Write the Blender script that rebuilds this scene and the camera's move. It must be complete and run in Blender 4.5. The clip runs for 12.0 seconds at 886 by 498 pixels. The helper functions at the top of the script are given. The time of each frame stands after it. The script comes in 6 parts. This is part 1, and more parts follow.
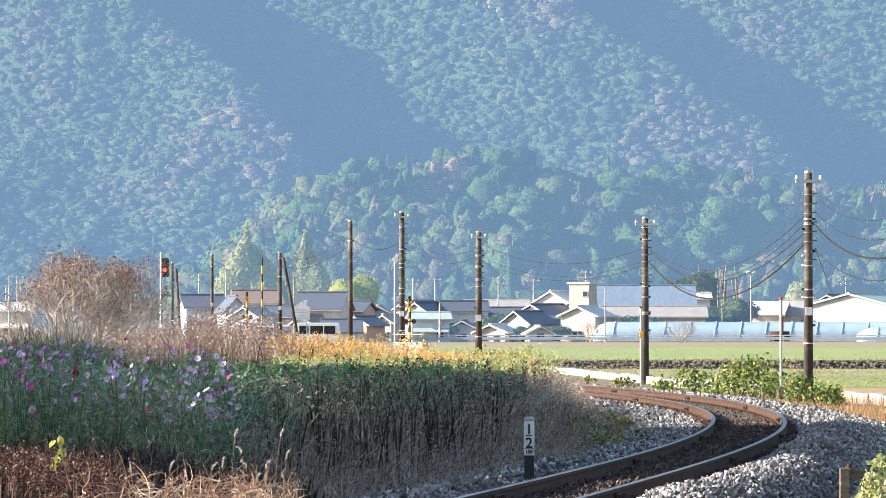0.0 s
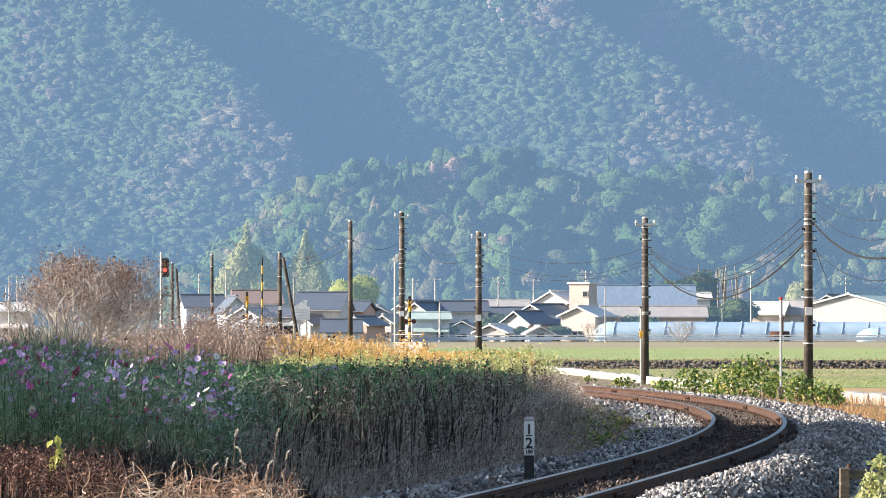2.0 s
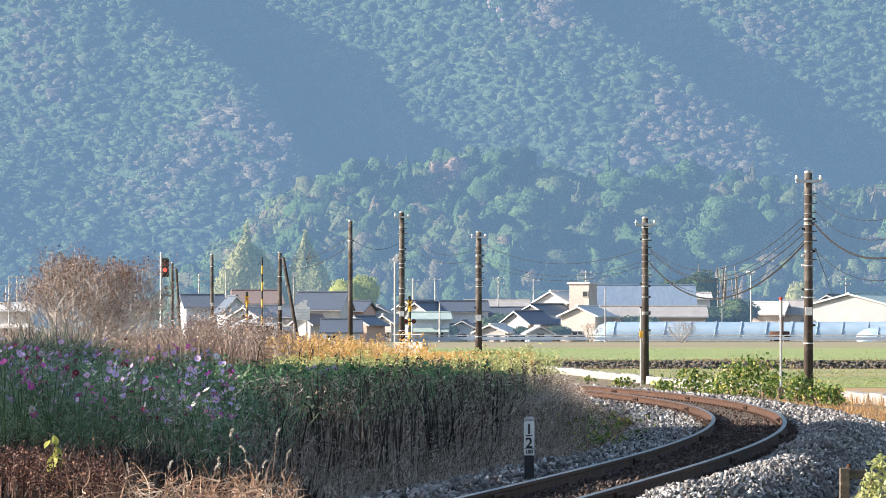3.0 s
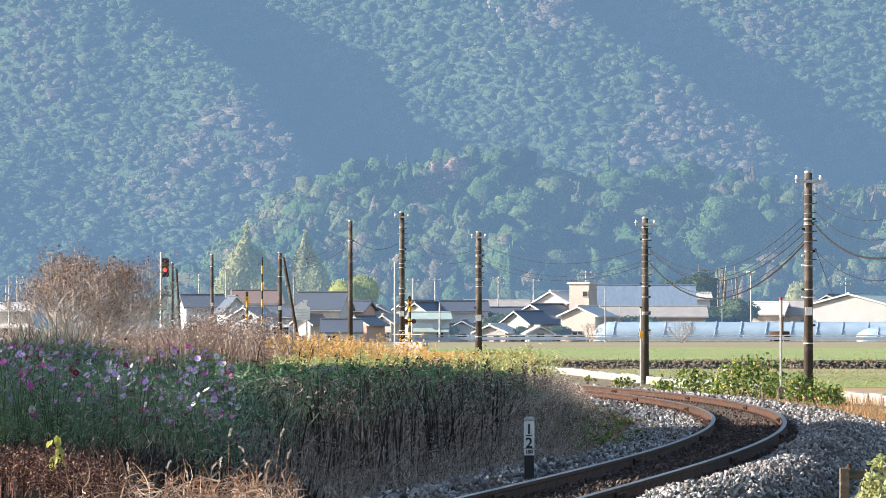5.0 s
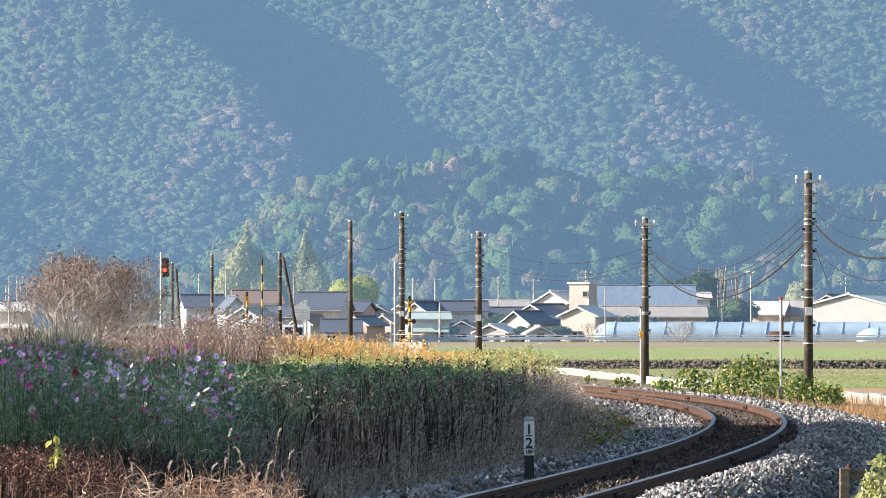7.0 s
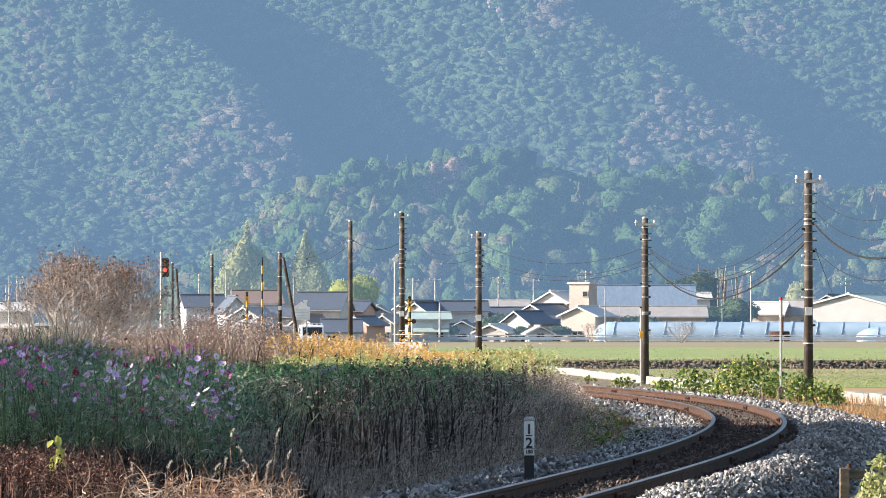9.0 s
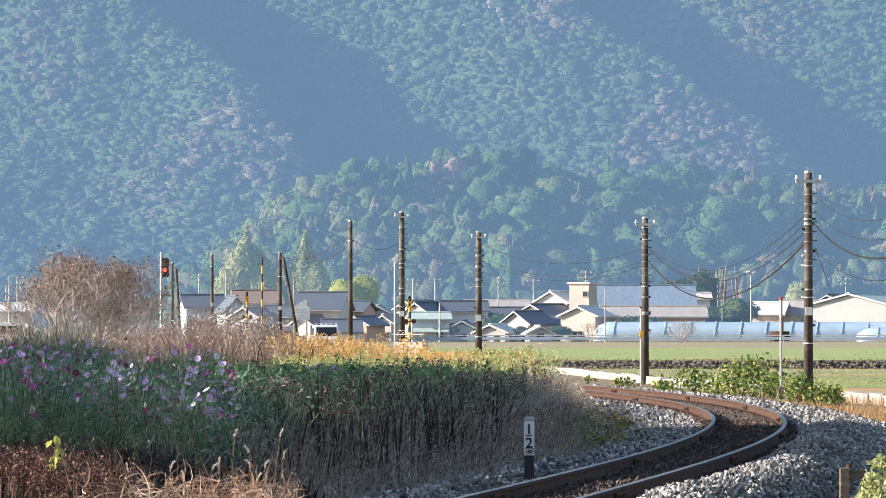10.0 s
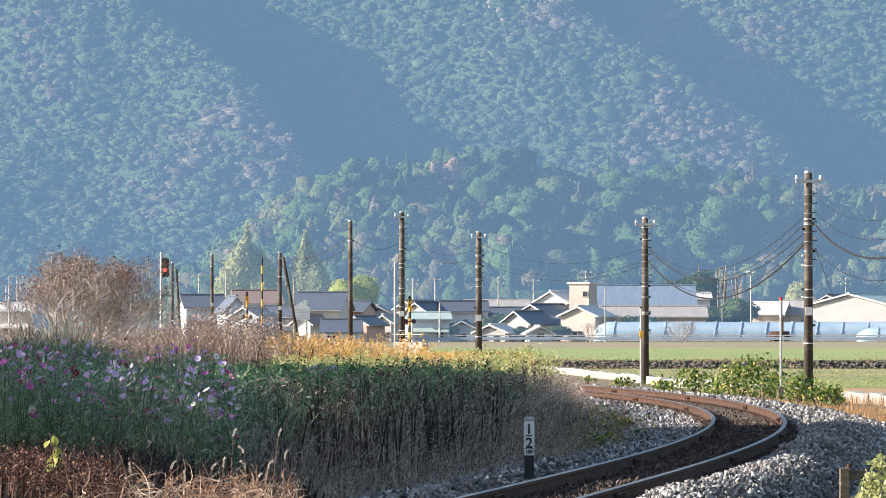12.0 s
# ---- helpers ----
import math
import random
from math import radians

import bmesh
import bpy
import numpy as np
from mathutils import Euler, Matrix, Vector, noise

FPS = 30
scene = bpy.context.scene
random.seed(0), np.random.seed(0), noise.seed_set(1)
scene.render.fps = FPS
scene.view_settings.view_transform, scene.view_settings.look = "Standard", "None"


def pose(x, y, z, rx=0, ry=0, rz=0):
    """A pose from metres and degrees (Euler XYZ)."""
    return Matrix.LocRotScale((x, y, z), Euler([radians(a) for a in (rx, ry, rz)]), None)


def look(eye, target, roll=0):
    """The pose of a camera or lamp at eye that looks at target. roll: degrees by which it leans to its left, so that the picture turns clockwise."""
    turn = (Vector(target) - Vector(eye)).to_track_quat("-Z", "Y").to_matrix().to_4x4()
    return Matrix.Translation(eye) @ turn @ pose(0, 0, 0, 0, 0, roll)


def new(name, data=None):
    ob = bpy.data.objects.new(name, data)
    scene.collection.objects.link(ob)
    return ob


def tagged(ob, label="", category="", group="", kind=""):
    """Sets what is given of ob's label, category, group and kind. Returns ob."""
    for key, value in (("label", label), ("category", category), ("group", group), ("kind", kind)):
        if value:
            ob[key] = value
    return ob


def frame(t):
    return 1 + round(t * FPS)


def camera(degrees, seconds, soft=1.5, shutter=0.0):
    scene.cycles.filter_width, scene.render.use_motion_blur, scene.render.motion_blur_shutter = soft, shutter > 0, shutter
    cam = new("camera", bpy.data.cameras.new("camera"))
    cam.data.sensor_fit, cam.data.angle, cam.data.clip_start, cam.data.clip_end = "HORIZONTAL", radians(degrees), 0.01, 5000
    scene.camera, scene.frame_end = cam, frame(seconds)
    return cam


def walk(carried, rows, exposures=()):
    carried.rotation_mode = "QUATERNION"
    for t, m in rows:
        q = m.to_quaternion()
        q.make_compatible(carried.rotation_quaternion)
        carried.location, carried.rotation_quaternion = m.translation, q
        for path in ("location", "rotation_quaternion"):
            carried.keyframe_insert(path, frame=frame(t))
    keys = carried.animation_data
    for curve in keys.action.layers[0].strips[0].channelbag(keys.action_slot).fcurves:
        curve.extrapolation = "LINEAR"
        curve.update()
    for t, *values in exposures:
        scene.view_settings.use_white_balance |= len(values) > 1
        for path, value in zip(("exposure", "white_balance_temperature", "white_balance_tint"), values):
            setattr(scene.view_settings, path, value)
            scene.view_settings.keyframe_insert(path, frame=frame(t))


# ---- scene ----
# The camera stands still on a tripod beside a railway line, with a long lens.
# x runs to the right, y along the view, z = 0 is the rail head.
cam = camera(10.30, 12.0, soft=0.9)
STAND = pose(0, 0, 1.48, 90.915, 0, 0)
walk(cam, [(0, STAND), (12, STAND)], [(0, 1.44, 6150, 10), (0.5, 1.33, 6150, 10), (1.5, 1.28, 6150, 10), (3.2, 1.22, 6150, 10), (5.5, 1.18, 6150, 10), (12, 1.16, 6150, 10)])

# ---- daylight: a low morning sun from the left, a clear sky ----
SUN_ELEVATION, SUN_AZIMUTH = radians(20), radians(-93)   # azimuth from +y, clockwise
world = bpy.data.worlds.new("sky")
scene.world = world
world.use_nodes = True
sky = world.node_tree.nodes.new("ShaderNodeTexSky")
sky.sky_type, sky.sun_disc = "NISHITA", False
sky.sun_elevation, sky.sun_rotation = SUN_ELEVATION, SUN_AZIMUTH
sky.air_density, sky.dust_density, sky.ozone_density = 1.0, 1.5, 1.0
world.node_tree.links.new(sky.outputs[0], world.node_tree.nodes["Background"].inputs[0])
world.node_tree.nodes["Background"].inputs[1].default_value = 0.10
sun = new("sun", bpy.data.lights.new("sun", "SUN"))
sun.data.energy, sun.data.angle, sun.data.color = 5.0, radians(0.55), (1.0, 0.88, 0.74)
to_sun = Vector((math.sin(SUN_AZIMUTH) * math.cos(SUN_ELEVATION), math.cos(SUN_AZIMUTH) * math.cos(SUN_ELEVATION), math.sin(SUN_ELEVATION)))
sun.matrix_world = look((0, 0, 60), Vector((0, 0, 60)) - to_sun)


# ---- materials ----
def shader(name):
    m = bpy.data.materials.new(name)
    m.use_nodes = True
    tree = m.node_tree
    return m, tree, tree.nodes["Principled BSDF"], tree.nodes["Material Output"]


def ramp(tree, value, stops):
    r = tree.nodes.new("ShaderNodeValToRGB")
    tree.links.new(value, r.inputs[0])
    while len(r.color_ramp.elements) < len(stops):
        r.color_ramp.elements.new(0.5)
    for e, (p, c) in zip(r.color_ramp.elements, stops):
        e.position, e.color = p, (*c, 1)
    return r.outputs[0]


def noise_node(tree, scale, detail=5.0, rough=0.6, stretch=None):
    n = tree.nodes.new("ShaderNodeTexNoise")
    n.inputs["Scale"].default_value, n.inputs["Detail"].default_value, n.inputs["Roughness"].default_value = scale, detail, rough
    co = tree.nodes.new("ShaderNodeTexCoord")
    src = co.outputs["Object"]
    if stretch:
        mp = tree.nodes.new("ShaderNodeMapping")
        mp.inputs["Scale"].default_value = stretch
        tree.links.new(src, mp.inputs[0])
        src = mp.outputs[0]
    tree.links.new(src, n.inputs["Vector"])
    return n.outputs[0]


def blend(tree, fac, a, b, mode="MIX"):
    n = tree.nodes.new("ShaderNodeMix")
    n.data_type, n.blend_type = "RGBA", mode
    for sock, v in ((n.inputs[0], fac), (n.inputs[6], a), (n.inputs[7], b)):
        if isinstance(v, (int, float)):
            sock.default_value = v
        elif isinstance(v, tuple):
            sock.default_value = (*v, 1)
        else:
            tree.links.new(v, sock)
    return n.outputs[2]


def surface(name, a, b, scale=3.0, rough=0.8, metal=0.0, bump=0.3, fine=14.0, stain=None, stretch=None, vary=0.0):
    """Two colours mixed by a coarse grain, a fine grain over it, stains, and a fine relief."""
    m, tree, bsdf, out = shader(name)
    col = ramp(tree, noise_node(tree, scale, stretch=stretch), [(0.32, a), (0.68, b)])
    dark = tuple(c * 0.62 for c in a)
    col = blend(tree, ramp(tree, noise_node(tree, scale * fine, 3, 0.7), [(0.35, (0.45,) * 3), (0.62, (0, 0, 0))]), col, dark)
    if stain:
        col = blend(tree, ramp(tree, noise_node(tree, scale * 0.35, 6, 0.7), [(0.5, (0, 0, 0)), (0.66, (0.85,) * 3)]), col, stain)
    if vary:
        info = tree.nodes.new("ShaderNodeObjectInfo")
        col = blend(tree, vary, col, ramp(tree, info.outputs["Random"], [(0, tuple(c * 0.5 for c in a)), (1, tuple(min(1, c * 1.5) for c in b))]))
    tree.links.new(col, bsdf.inputs["Base Color"])
    bsdf.inputs["Roughness"].default_value, bsdf.inputs["Metallic"].default_value = rough, metal
    if bump:
        bp = tree.nodes.new("ShaderNodeBump")
        bp.inputs["Strength"].default_value, bp.inputs["Distance"].default_value = bump, 0.02
        tree.links.new(noise_node(tree, scale * fine * 0.6, 4), bp.inputs["Height"])
        tree.links.new(bp.outputs[0], bsdf.inputs["Normal"])
    return m


def leafy(name, stops, through_light=0.35, patch=None, patch_scale=0.5, rough=0.6):
    """Foliage: a colour for each leaf, larger patches of another colour, light passing through."""
    m, tree, bsdf, out = shader(name)
    geo = tree.nodes.new("ShaderNodeNewGeometry")
    col = ramp(tree, geo.outputs["Random Per Island"], stops)
    if patch:
        col = blend(tree, ramp(tree, noise_node(tree, patch_scale, 4), [(0.42, (0, 0, 0)), (0.6, (0.85,) * 3)]), col, patch)
    tree.links.new(col, bsdf.inputs["Base Color"])
    bsdf.inputs["Roughness"].default_value = rough
    bsdf.inputs["Specular IOR Level"].default_value = 0.25
    tr = tree.nodes.new("ShaderNodeBsdfTranslucent")
    tree.links.new(col, tr.inputs[0])
    mix = tree.nodes.new("ShaderNodeMixShader")
    mix.inputs[0].default_value = through_light
    tree.links.new(bsdf.outputs[0], mix.inputs[1])
    tree.links.new(tr.outputs[0], mix.inputs[2])
    tree.links.new(mix.outputs[0], out.inputs[0])
    return m


def distant_wood(name, stops, glow, strength, leaf=0.22, through_light=0.0, grain=1.6, painted_gaps=0.75):
    """Distant woods, slopes and rocks: a hue for each tree, leaf clumps in two sizes as relief and colour, and blue
    haze put in as emission.
    """
    m, tree, bsdf, out = shader(name)
    at = tree.nodes.new("ShaderNodeAttribute")
    at.attribute_name = "tint"
    col = ramp(tree, at.outputs["Fac"], stops)
    geo = tree.nodes.new("ShaderNodeNewGeometry")
    if leaf:
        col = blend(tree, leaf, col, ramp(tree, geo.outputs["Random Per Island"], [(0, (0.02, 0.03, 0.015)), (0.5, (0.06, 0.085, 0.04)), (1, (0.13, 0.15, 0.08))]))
        # Shaded gaps between leaf clumps are painted near-black by noise, with paler flecks.
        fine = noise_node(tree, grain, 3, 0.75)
        col = blend(tree, ramp(tree, fine, [(0.36, (painted_gaps,) * 3), (0.56, (0, 0, 0))]), col, (0.008, 0.012, 0.007))
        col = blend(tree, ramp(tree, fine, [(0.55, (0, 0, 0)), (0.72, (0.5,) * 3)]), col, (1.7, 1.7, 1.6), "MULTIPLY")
        bp = tree.nodes.new("ShaderNodeBump")
        bp.inputs["Strength"].default_value, bp.inputs["Distance"].default_value = 1.0, 0.7 / grain
        tree.links.new(noise_node(tree, grain * 0.8, 3, 0.7), bp.inputs["Height"])
        tree.links.new(bp.outputs[0], bsdf.inputs["Normal"])
    tree.links.new(col, bsdf.inputs["Base Color"])
    bsdf.inputs["Roughness"].default_value = 0.9
    bsdf.inputs["Specular IOR Level"].default_value = 0.0
    # Haze is imitated by an even blue emission from the surface itself.
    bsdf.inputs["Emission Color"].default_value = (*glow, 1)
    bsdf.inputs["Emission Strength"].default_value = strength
    if through_light:
        tr = tree.nodes.new("ShaderNodeBsdfTranslucent")
        tree.links.new(col, tr.inputs[0])
        mix = tree.nodes.new("ShaderNodeMixShader")
        mix.inputs[0].default_value = through_light
        tree.links.new(bsdf.outputs[0], mix.inputs[1])
        tree.links.new(tr.outputs[0], mix.inputs[2])
        tree.links.new(mix.outputs[0], out.inputs[0])
    return m


def plain(name, c, rough=0.5, metal=0.0, glow=0.0, vary=0.12):
    """A plain painted or plastic surface with faint soiling."""
    m, tree, bsdf, out = shader(name)
    col = blend(tree, ramp(tree, noise_node(tree, 9.0), [(0.35, (0, 0, 0)), (0.75, (1, 1, 1))]), c, tuple(k * (1 - 2.5 * vary) for k in c))
    tree.links.new(col, bsdf.inputs["Base Color"])
    bsdf.inputs["Roughness"].default_value, bsdf.inputs["Metallic"].default_value = rough, metal
    if glow:
        bsdf.inputs["Emission Color"].default_value, bsdf.inputs["Emission Strength"].default_value = (*c, 1), glow
    return m


# Haze colour, emitted by far slopes, rocks and village trees to imitate distance.
HAZE_GLOW = (0.268, 0.43, 0.665)
M_MOUNTAIN = distant_wood("mountain_wood", [(0.0, (0.028, 0.05, 0.021)), (0.35, (0.043, 0.069, 0.029)), (0.6, (0.061, 0.073, 0.036)), (0.72, (0.083, 0.072, 0.053)), (1.0, (0.115, 0.090, 0.074))], HAZE_GLOW, 0.250, grain=2.1)
M_SLOPE = distant_wood("mountain_floor", [(0.0, (0.045, 0.068, 0.034)), (1.0, (0.06, 0.075, 0.04))], HAZE_GLOW, 0.250, 0.1, grain=1.2)
M_HILL = distant_wood("hill_wood", [(0.0, (0.028, 0.06, 0.022)), (0.35, (0.052, 0.095, 0.032)), (0.6, (0.088, 0.098, 0.044)), (0.72, (0.122, 0.10, 0.06)), (0.92, (0.155, 0.118, 0.076)), (1.0, (0.27, 0.18, 0.14))], HAZE_GLOW, 0.215, grain=2.2)
M_HILL_FLOOR = distant_wood("hill_floor", [(0.0, (0.04, 0.06, 0.03)), (1.0, (0.05, 0.065, 0.035))], HAZE_GLOW, 0.215, 0.1)
M_SOIL = surface("soil_and_dry_grass", (0.16, 0.12, 0.07), (0.26, 0.20, 0.12), 0.6, 0.95, bump=0.5)
M_FIELD = surface("mown_green_field", (0.20, 0.28, 0.08), (0.33, 0.39, 0.14), 0.35, 0.9, bump=0.6, stain=(0.36, 0.34, 0.16), stretch=(0.35, 1, 1))
M_STUBBLE = surface("stubble_field", (0.30, 0.27, 0.13), (0.22, 0.28, 0.10), 0.35, 0.9, bump=0.6, stain=(0.42, 0.32, 0.17), stretch=(0.3, 1, 1))
M_BALLAST = surface("ballast_bed", (0.05, 0.046, 0.045), (0.11, 0.10, 0.095), 6, 0.95, bump=0.6)
M_RUST = surface("rusty_rail_side", (0.04, 0.018, 0.010), (0.13, 0.058, 0.030), 4, 0.95, 0.0, stain=(0.06, 0.035, 0.025))
M_HEAD = surface("worn_rail_head", (0.20, 0.19, 0.185), (0.36, 0.34, 0.33), 5, 0.42, 0.9, bump=0.05)
M_SLEEPER = surface("weathered_sleeper", (0.10, 0.075, 0.055), (0.20, 0.16, 0.12), 3, 0.9, stretch=(1, 12, 6))
M_POLE = surface("weathered_pole", (0.036, 0.028, 0.023), (0.088, 0.066, 0.051), 1.6, 0.95, stain=(0.26, 0.23, 0.195), stretch=(5, 5, 0.7))
M_WIRE = plain("black_cable", (0.008, 0.008, 0.009), 0.95)
M_STEEL = surface("galvanised_steel", (0.42, 0.43, 0.44), (0.60, 0.60, 0.60), 6, 0.45, 0.7, bump=0.05)
M_PORCELAIN = plain("white_porcelain", (0.82, 0.82, 0.80), 0.25)
M_WHITE = surface("white_paint", (0.74, 0.74, 0.72), (0.82, 0.82, 0.80), 5, 0.5, bump=0.05, stain=(0.5, 0.47, 0.42))
M_BLACK = plain("black_paint", (0.015, 0.015, 0.017), 0.55)
M_YELLOW = plain("yellow_paint", (0.80, 0.42, 0.04), 0.5)
M_RED = plain("red_paint", (0.55, 0.05, 0.03), 0.5)
M_CONCRETE = surface("pale_concrete", (0.46, 0.44, 0.41), (0.66, 0.64, 0.60), 1.5, 0.9, stain=(0.30, 0.28, 0.25))


# ---- building helpers ----
def part(name, bm, material, parent=None, label="", smooth=False):
    """Links a bmesh as one mesh object under a thing or a part."""
    me = bpy.data.meshes.new(name)
    bm.to_mesh(me)
    bm.free()
    me.materials.append(material)
    if smooth:
        me.shade_smooth()
    ob = new(name, me)
    ob.parent = parent
    return tagged(ob, label)


def thing(name, at, label, category, group="", kind="", turn=0):
    """An Empty at a thing's base."""
    ob = new(name)
    ob.matrix_world = pose(*at, 0, 0, turn)
    ob.empty_display_size = 0.2
    return tagged(ob, label, category, group, kind)


def raw(name, verts, faces, material, parent=None, tint=None, label="", category="", kind="", smooth=False):
    """A mesh from numpy arrays: verts (n, 3), faces (m, 3) or (m, 4)."""
    me = bpy.data.meshes.new(name)
    faces = np.asarray(faces, np.int32)
    n, k = faces.shape
    me.vertices.add(len(verts))
    me.vertices.foreach_set("co", np.asarray(verts, np.float32).ravel())
    me.loops.add(n * k)
    me.loops.foreach_set("vertex_index", faces.ravel())
    me.polygons.add(n)
    me.polygons.foreach_set("loop_start", np.arange(0, n * k, k, dtype=np.int32))
    me.update(calc_edges=True)
    if tint is not None:
        me.attributes.new("tint", "FLOAT", "POINT").data.foreach_set("value", np.asarray(tint, np.float32))
    me.materials.append(material)
    if smooth:
        me.shade_smooth()
    ob = new(name, me)
    ob.parent = parent
    return tagged(ob, label, category, "", kind)


def tube(bm, pts, radii, n=8, caps=True):
    """A tapered tube along points."""
    pts = [Vector(p) for p in pts]
    if not isinstance(radii, (list, tuple)):
        radii = [radii] * len(pts)
    rings = []
    for i, p in enumerate(pts):
        d = (pts[min(i + 1, len(pts) - 1)] - pts[max(i - 1, 0)]).normalized()
        u = d.orthogonal().normalized() if abs(d.z) < 0.95 else Vector((1, 0, 0))
        u = (u - d * u.dot(d)).normalized()
        v = d.cross(u)
        rings.append([bm.verts.new(p + (u * math.cos(a) + v * math.sin(a)) * radii[i]) for a in (2 * math.pi * k / n for k in range(n))])
    for a, b in zip(rings, rings[1:]):
        for k in range(n):
            bm.faces.new((a[k], a[(k + 1) % n], b[(k + 1) % n], b[k]))
    if caps:
        bm.faces.new(rings[0][::-1])
        bm.faces.new(rings[-1])
    return bm


def box(bm, cx, cy, cz, sx, sy, sz, bevel=0.0, turn=None):
    """A box by its centre and size, bevelled if asked."""
    r = bmesh.ops.create_cube(bm, size=1.0)
    vs = r["verts"]
    m = Matrix.Translation((cx, cy, cz)) @ (turn or Matrix()) @ Matrix.Diagonal((sx, sy, sz, 1))
    bmesh.ops.transform(bm, matrix=m, verts=vs)
    if bevel:
        es = list({e for v in vs for e in v.link_edges})
        bmesh.ops.bevel(bm, geom=es, offset=bevel, segments=1, affect="EDGES", profile=0.5)
    return bm


def prism(bm, outline, depth, at=(0, 0, 0)):
    """An outline in x, z drawn out along y."""
    a = [bm.verts.new((at[0] + x, at[1], at[2] + z)) for x, z in outline]
    b = [bm.verts.new((at[0] + x, at[1] + depth, at[2] + z)) for x, z in outline]
    bm.faces.new(a)
    bm.faces.new(b[::-1])
    for i in range(len(a)):
        j = (i + 1) % len(a)
        bm.faces.new((a[j], a[i], b[i], b[j]))
    return bm


# ---- the line of the track ----
def track_x(y):
    """The x of the track's middle at distance y, and its slope."""
    y = np.asarray(y, float)
    u = np.clip((y - 80) / 50, -1.0, 1.2)
    x = 4.969 + 2.783 * u - 5.242 * u**2 - 1.002 * u**3 + 0.787 * u**4
    s = (2.783 - 10.484 * u - 3.006 * u**2 + 3.148 * u**3) / 50
    far = np.clip(y - 140, 0, None)
    near = np.clip(y - 30, None, 0)
    bend = np.clip(far, 0, 25)
    return x + s * (far + near) - bend**2 / 520 - (far - bend) * 25 / 260, s - bend / 260


def offset_of(x, y):
    """How far right of the track's middle a place lies."""
    tx, s = track_x(y)
    return (x - tx) / np.sqrt(1 + s * s)


def ease(v, a, b):
    v = np.clip((np.asarray(v, float) - a) / (b - a), 0, 1)
    return v * v * (3 - 2 * v)


def ground_z(x, y):
    """The height of the ground."""
    x, y = np.asarray(x, float), np.asarray(y, float)
    s = offset_of(x, y)
    near = 1 - ease(y, 190, 240)
    field = -0.65 + 0.41 * ease(y, 248, 251)
    bank = -0.42 + 0.56 * ease(-s, 1.9, 3.6) + 0.22 * ease(-s, 3.6, 8)
    lower = -0.42 - 0.23 * ease(s, 2.6, 4.6) - 0.28 * ease(s, 2.2, 3.1) * ease(-y, -105, -80)
    z = np.where(s < 0, bank, lower)
    # the lane dips towards the crossing
    dip = 1.25 * ease(y, 320, 296) * ease(y, 264, 280) * ease(x, -8.2, -6.4) * ease(x, -2.5, -3.6)
    return np.where(y < 248, z * near + field * (1 - near), field - dip)


def wave(x, y, seed=0.0):
    """A cheap smooth roughness between -1 and 1."""
    return (np.sin(x * 1.7 + seed) * np.cos(y * 1.3 - seed * 2) + np.sin(x * 0.6 - y * 0.9 + seed * 3) + np.sin(x * 3.1 + y * 2.3 + seed)) / 3


# ---- the ground: one sheet to the foot of the mountain and beyond ----
def grid(name, xs, ys, height, material, **kw):
    X, Y = np.meshgrid(xs, ys)
    Z = height(X, Y)
    n, m = X.shape
    i = np.arange(n * m).reshape(n, m)
    f = np.stack([i[:-1, :-1], i[:-1, 1:], i[1:, 1:], i[1:, :-1]], -1).reshape(-1, 4)
    return raw(name, np.stack([X, Y, Z], -1).reshape(-1, 3), f, material, **kw)


grid("ground", np.unique(np.concatenate([np.linspace(-400, 400, 81), np.linspace(-14, 22, 73)])),
     np.unique(np.concatenate([np.linspace(-60, 30, 19), np.linspace(30, 260, 116), np.linspace(260, 330, 36), np.linspace(335, 1150, 55)])),
     lambda X, Y: ground_z(X, Y) + 0.02 * wave(X * 3, Y * 2), M_SOIL, smooth=True,
     label="bare soil and dry grass of the valley floor", category="ground", kind="structure")


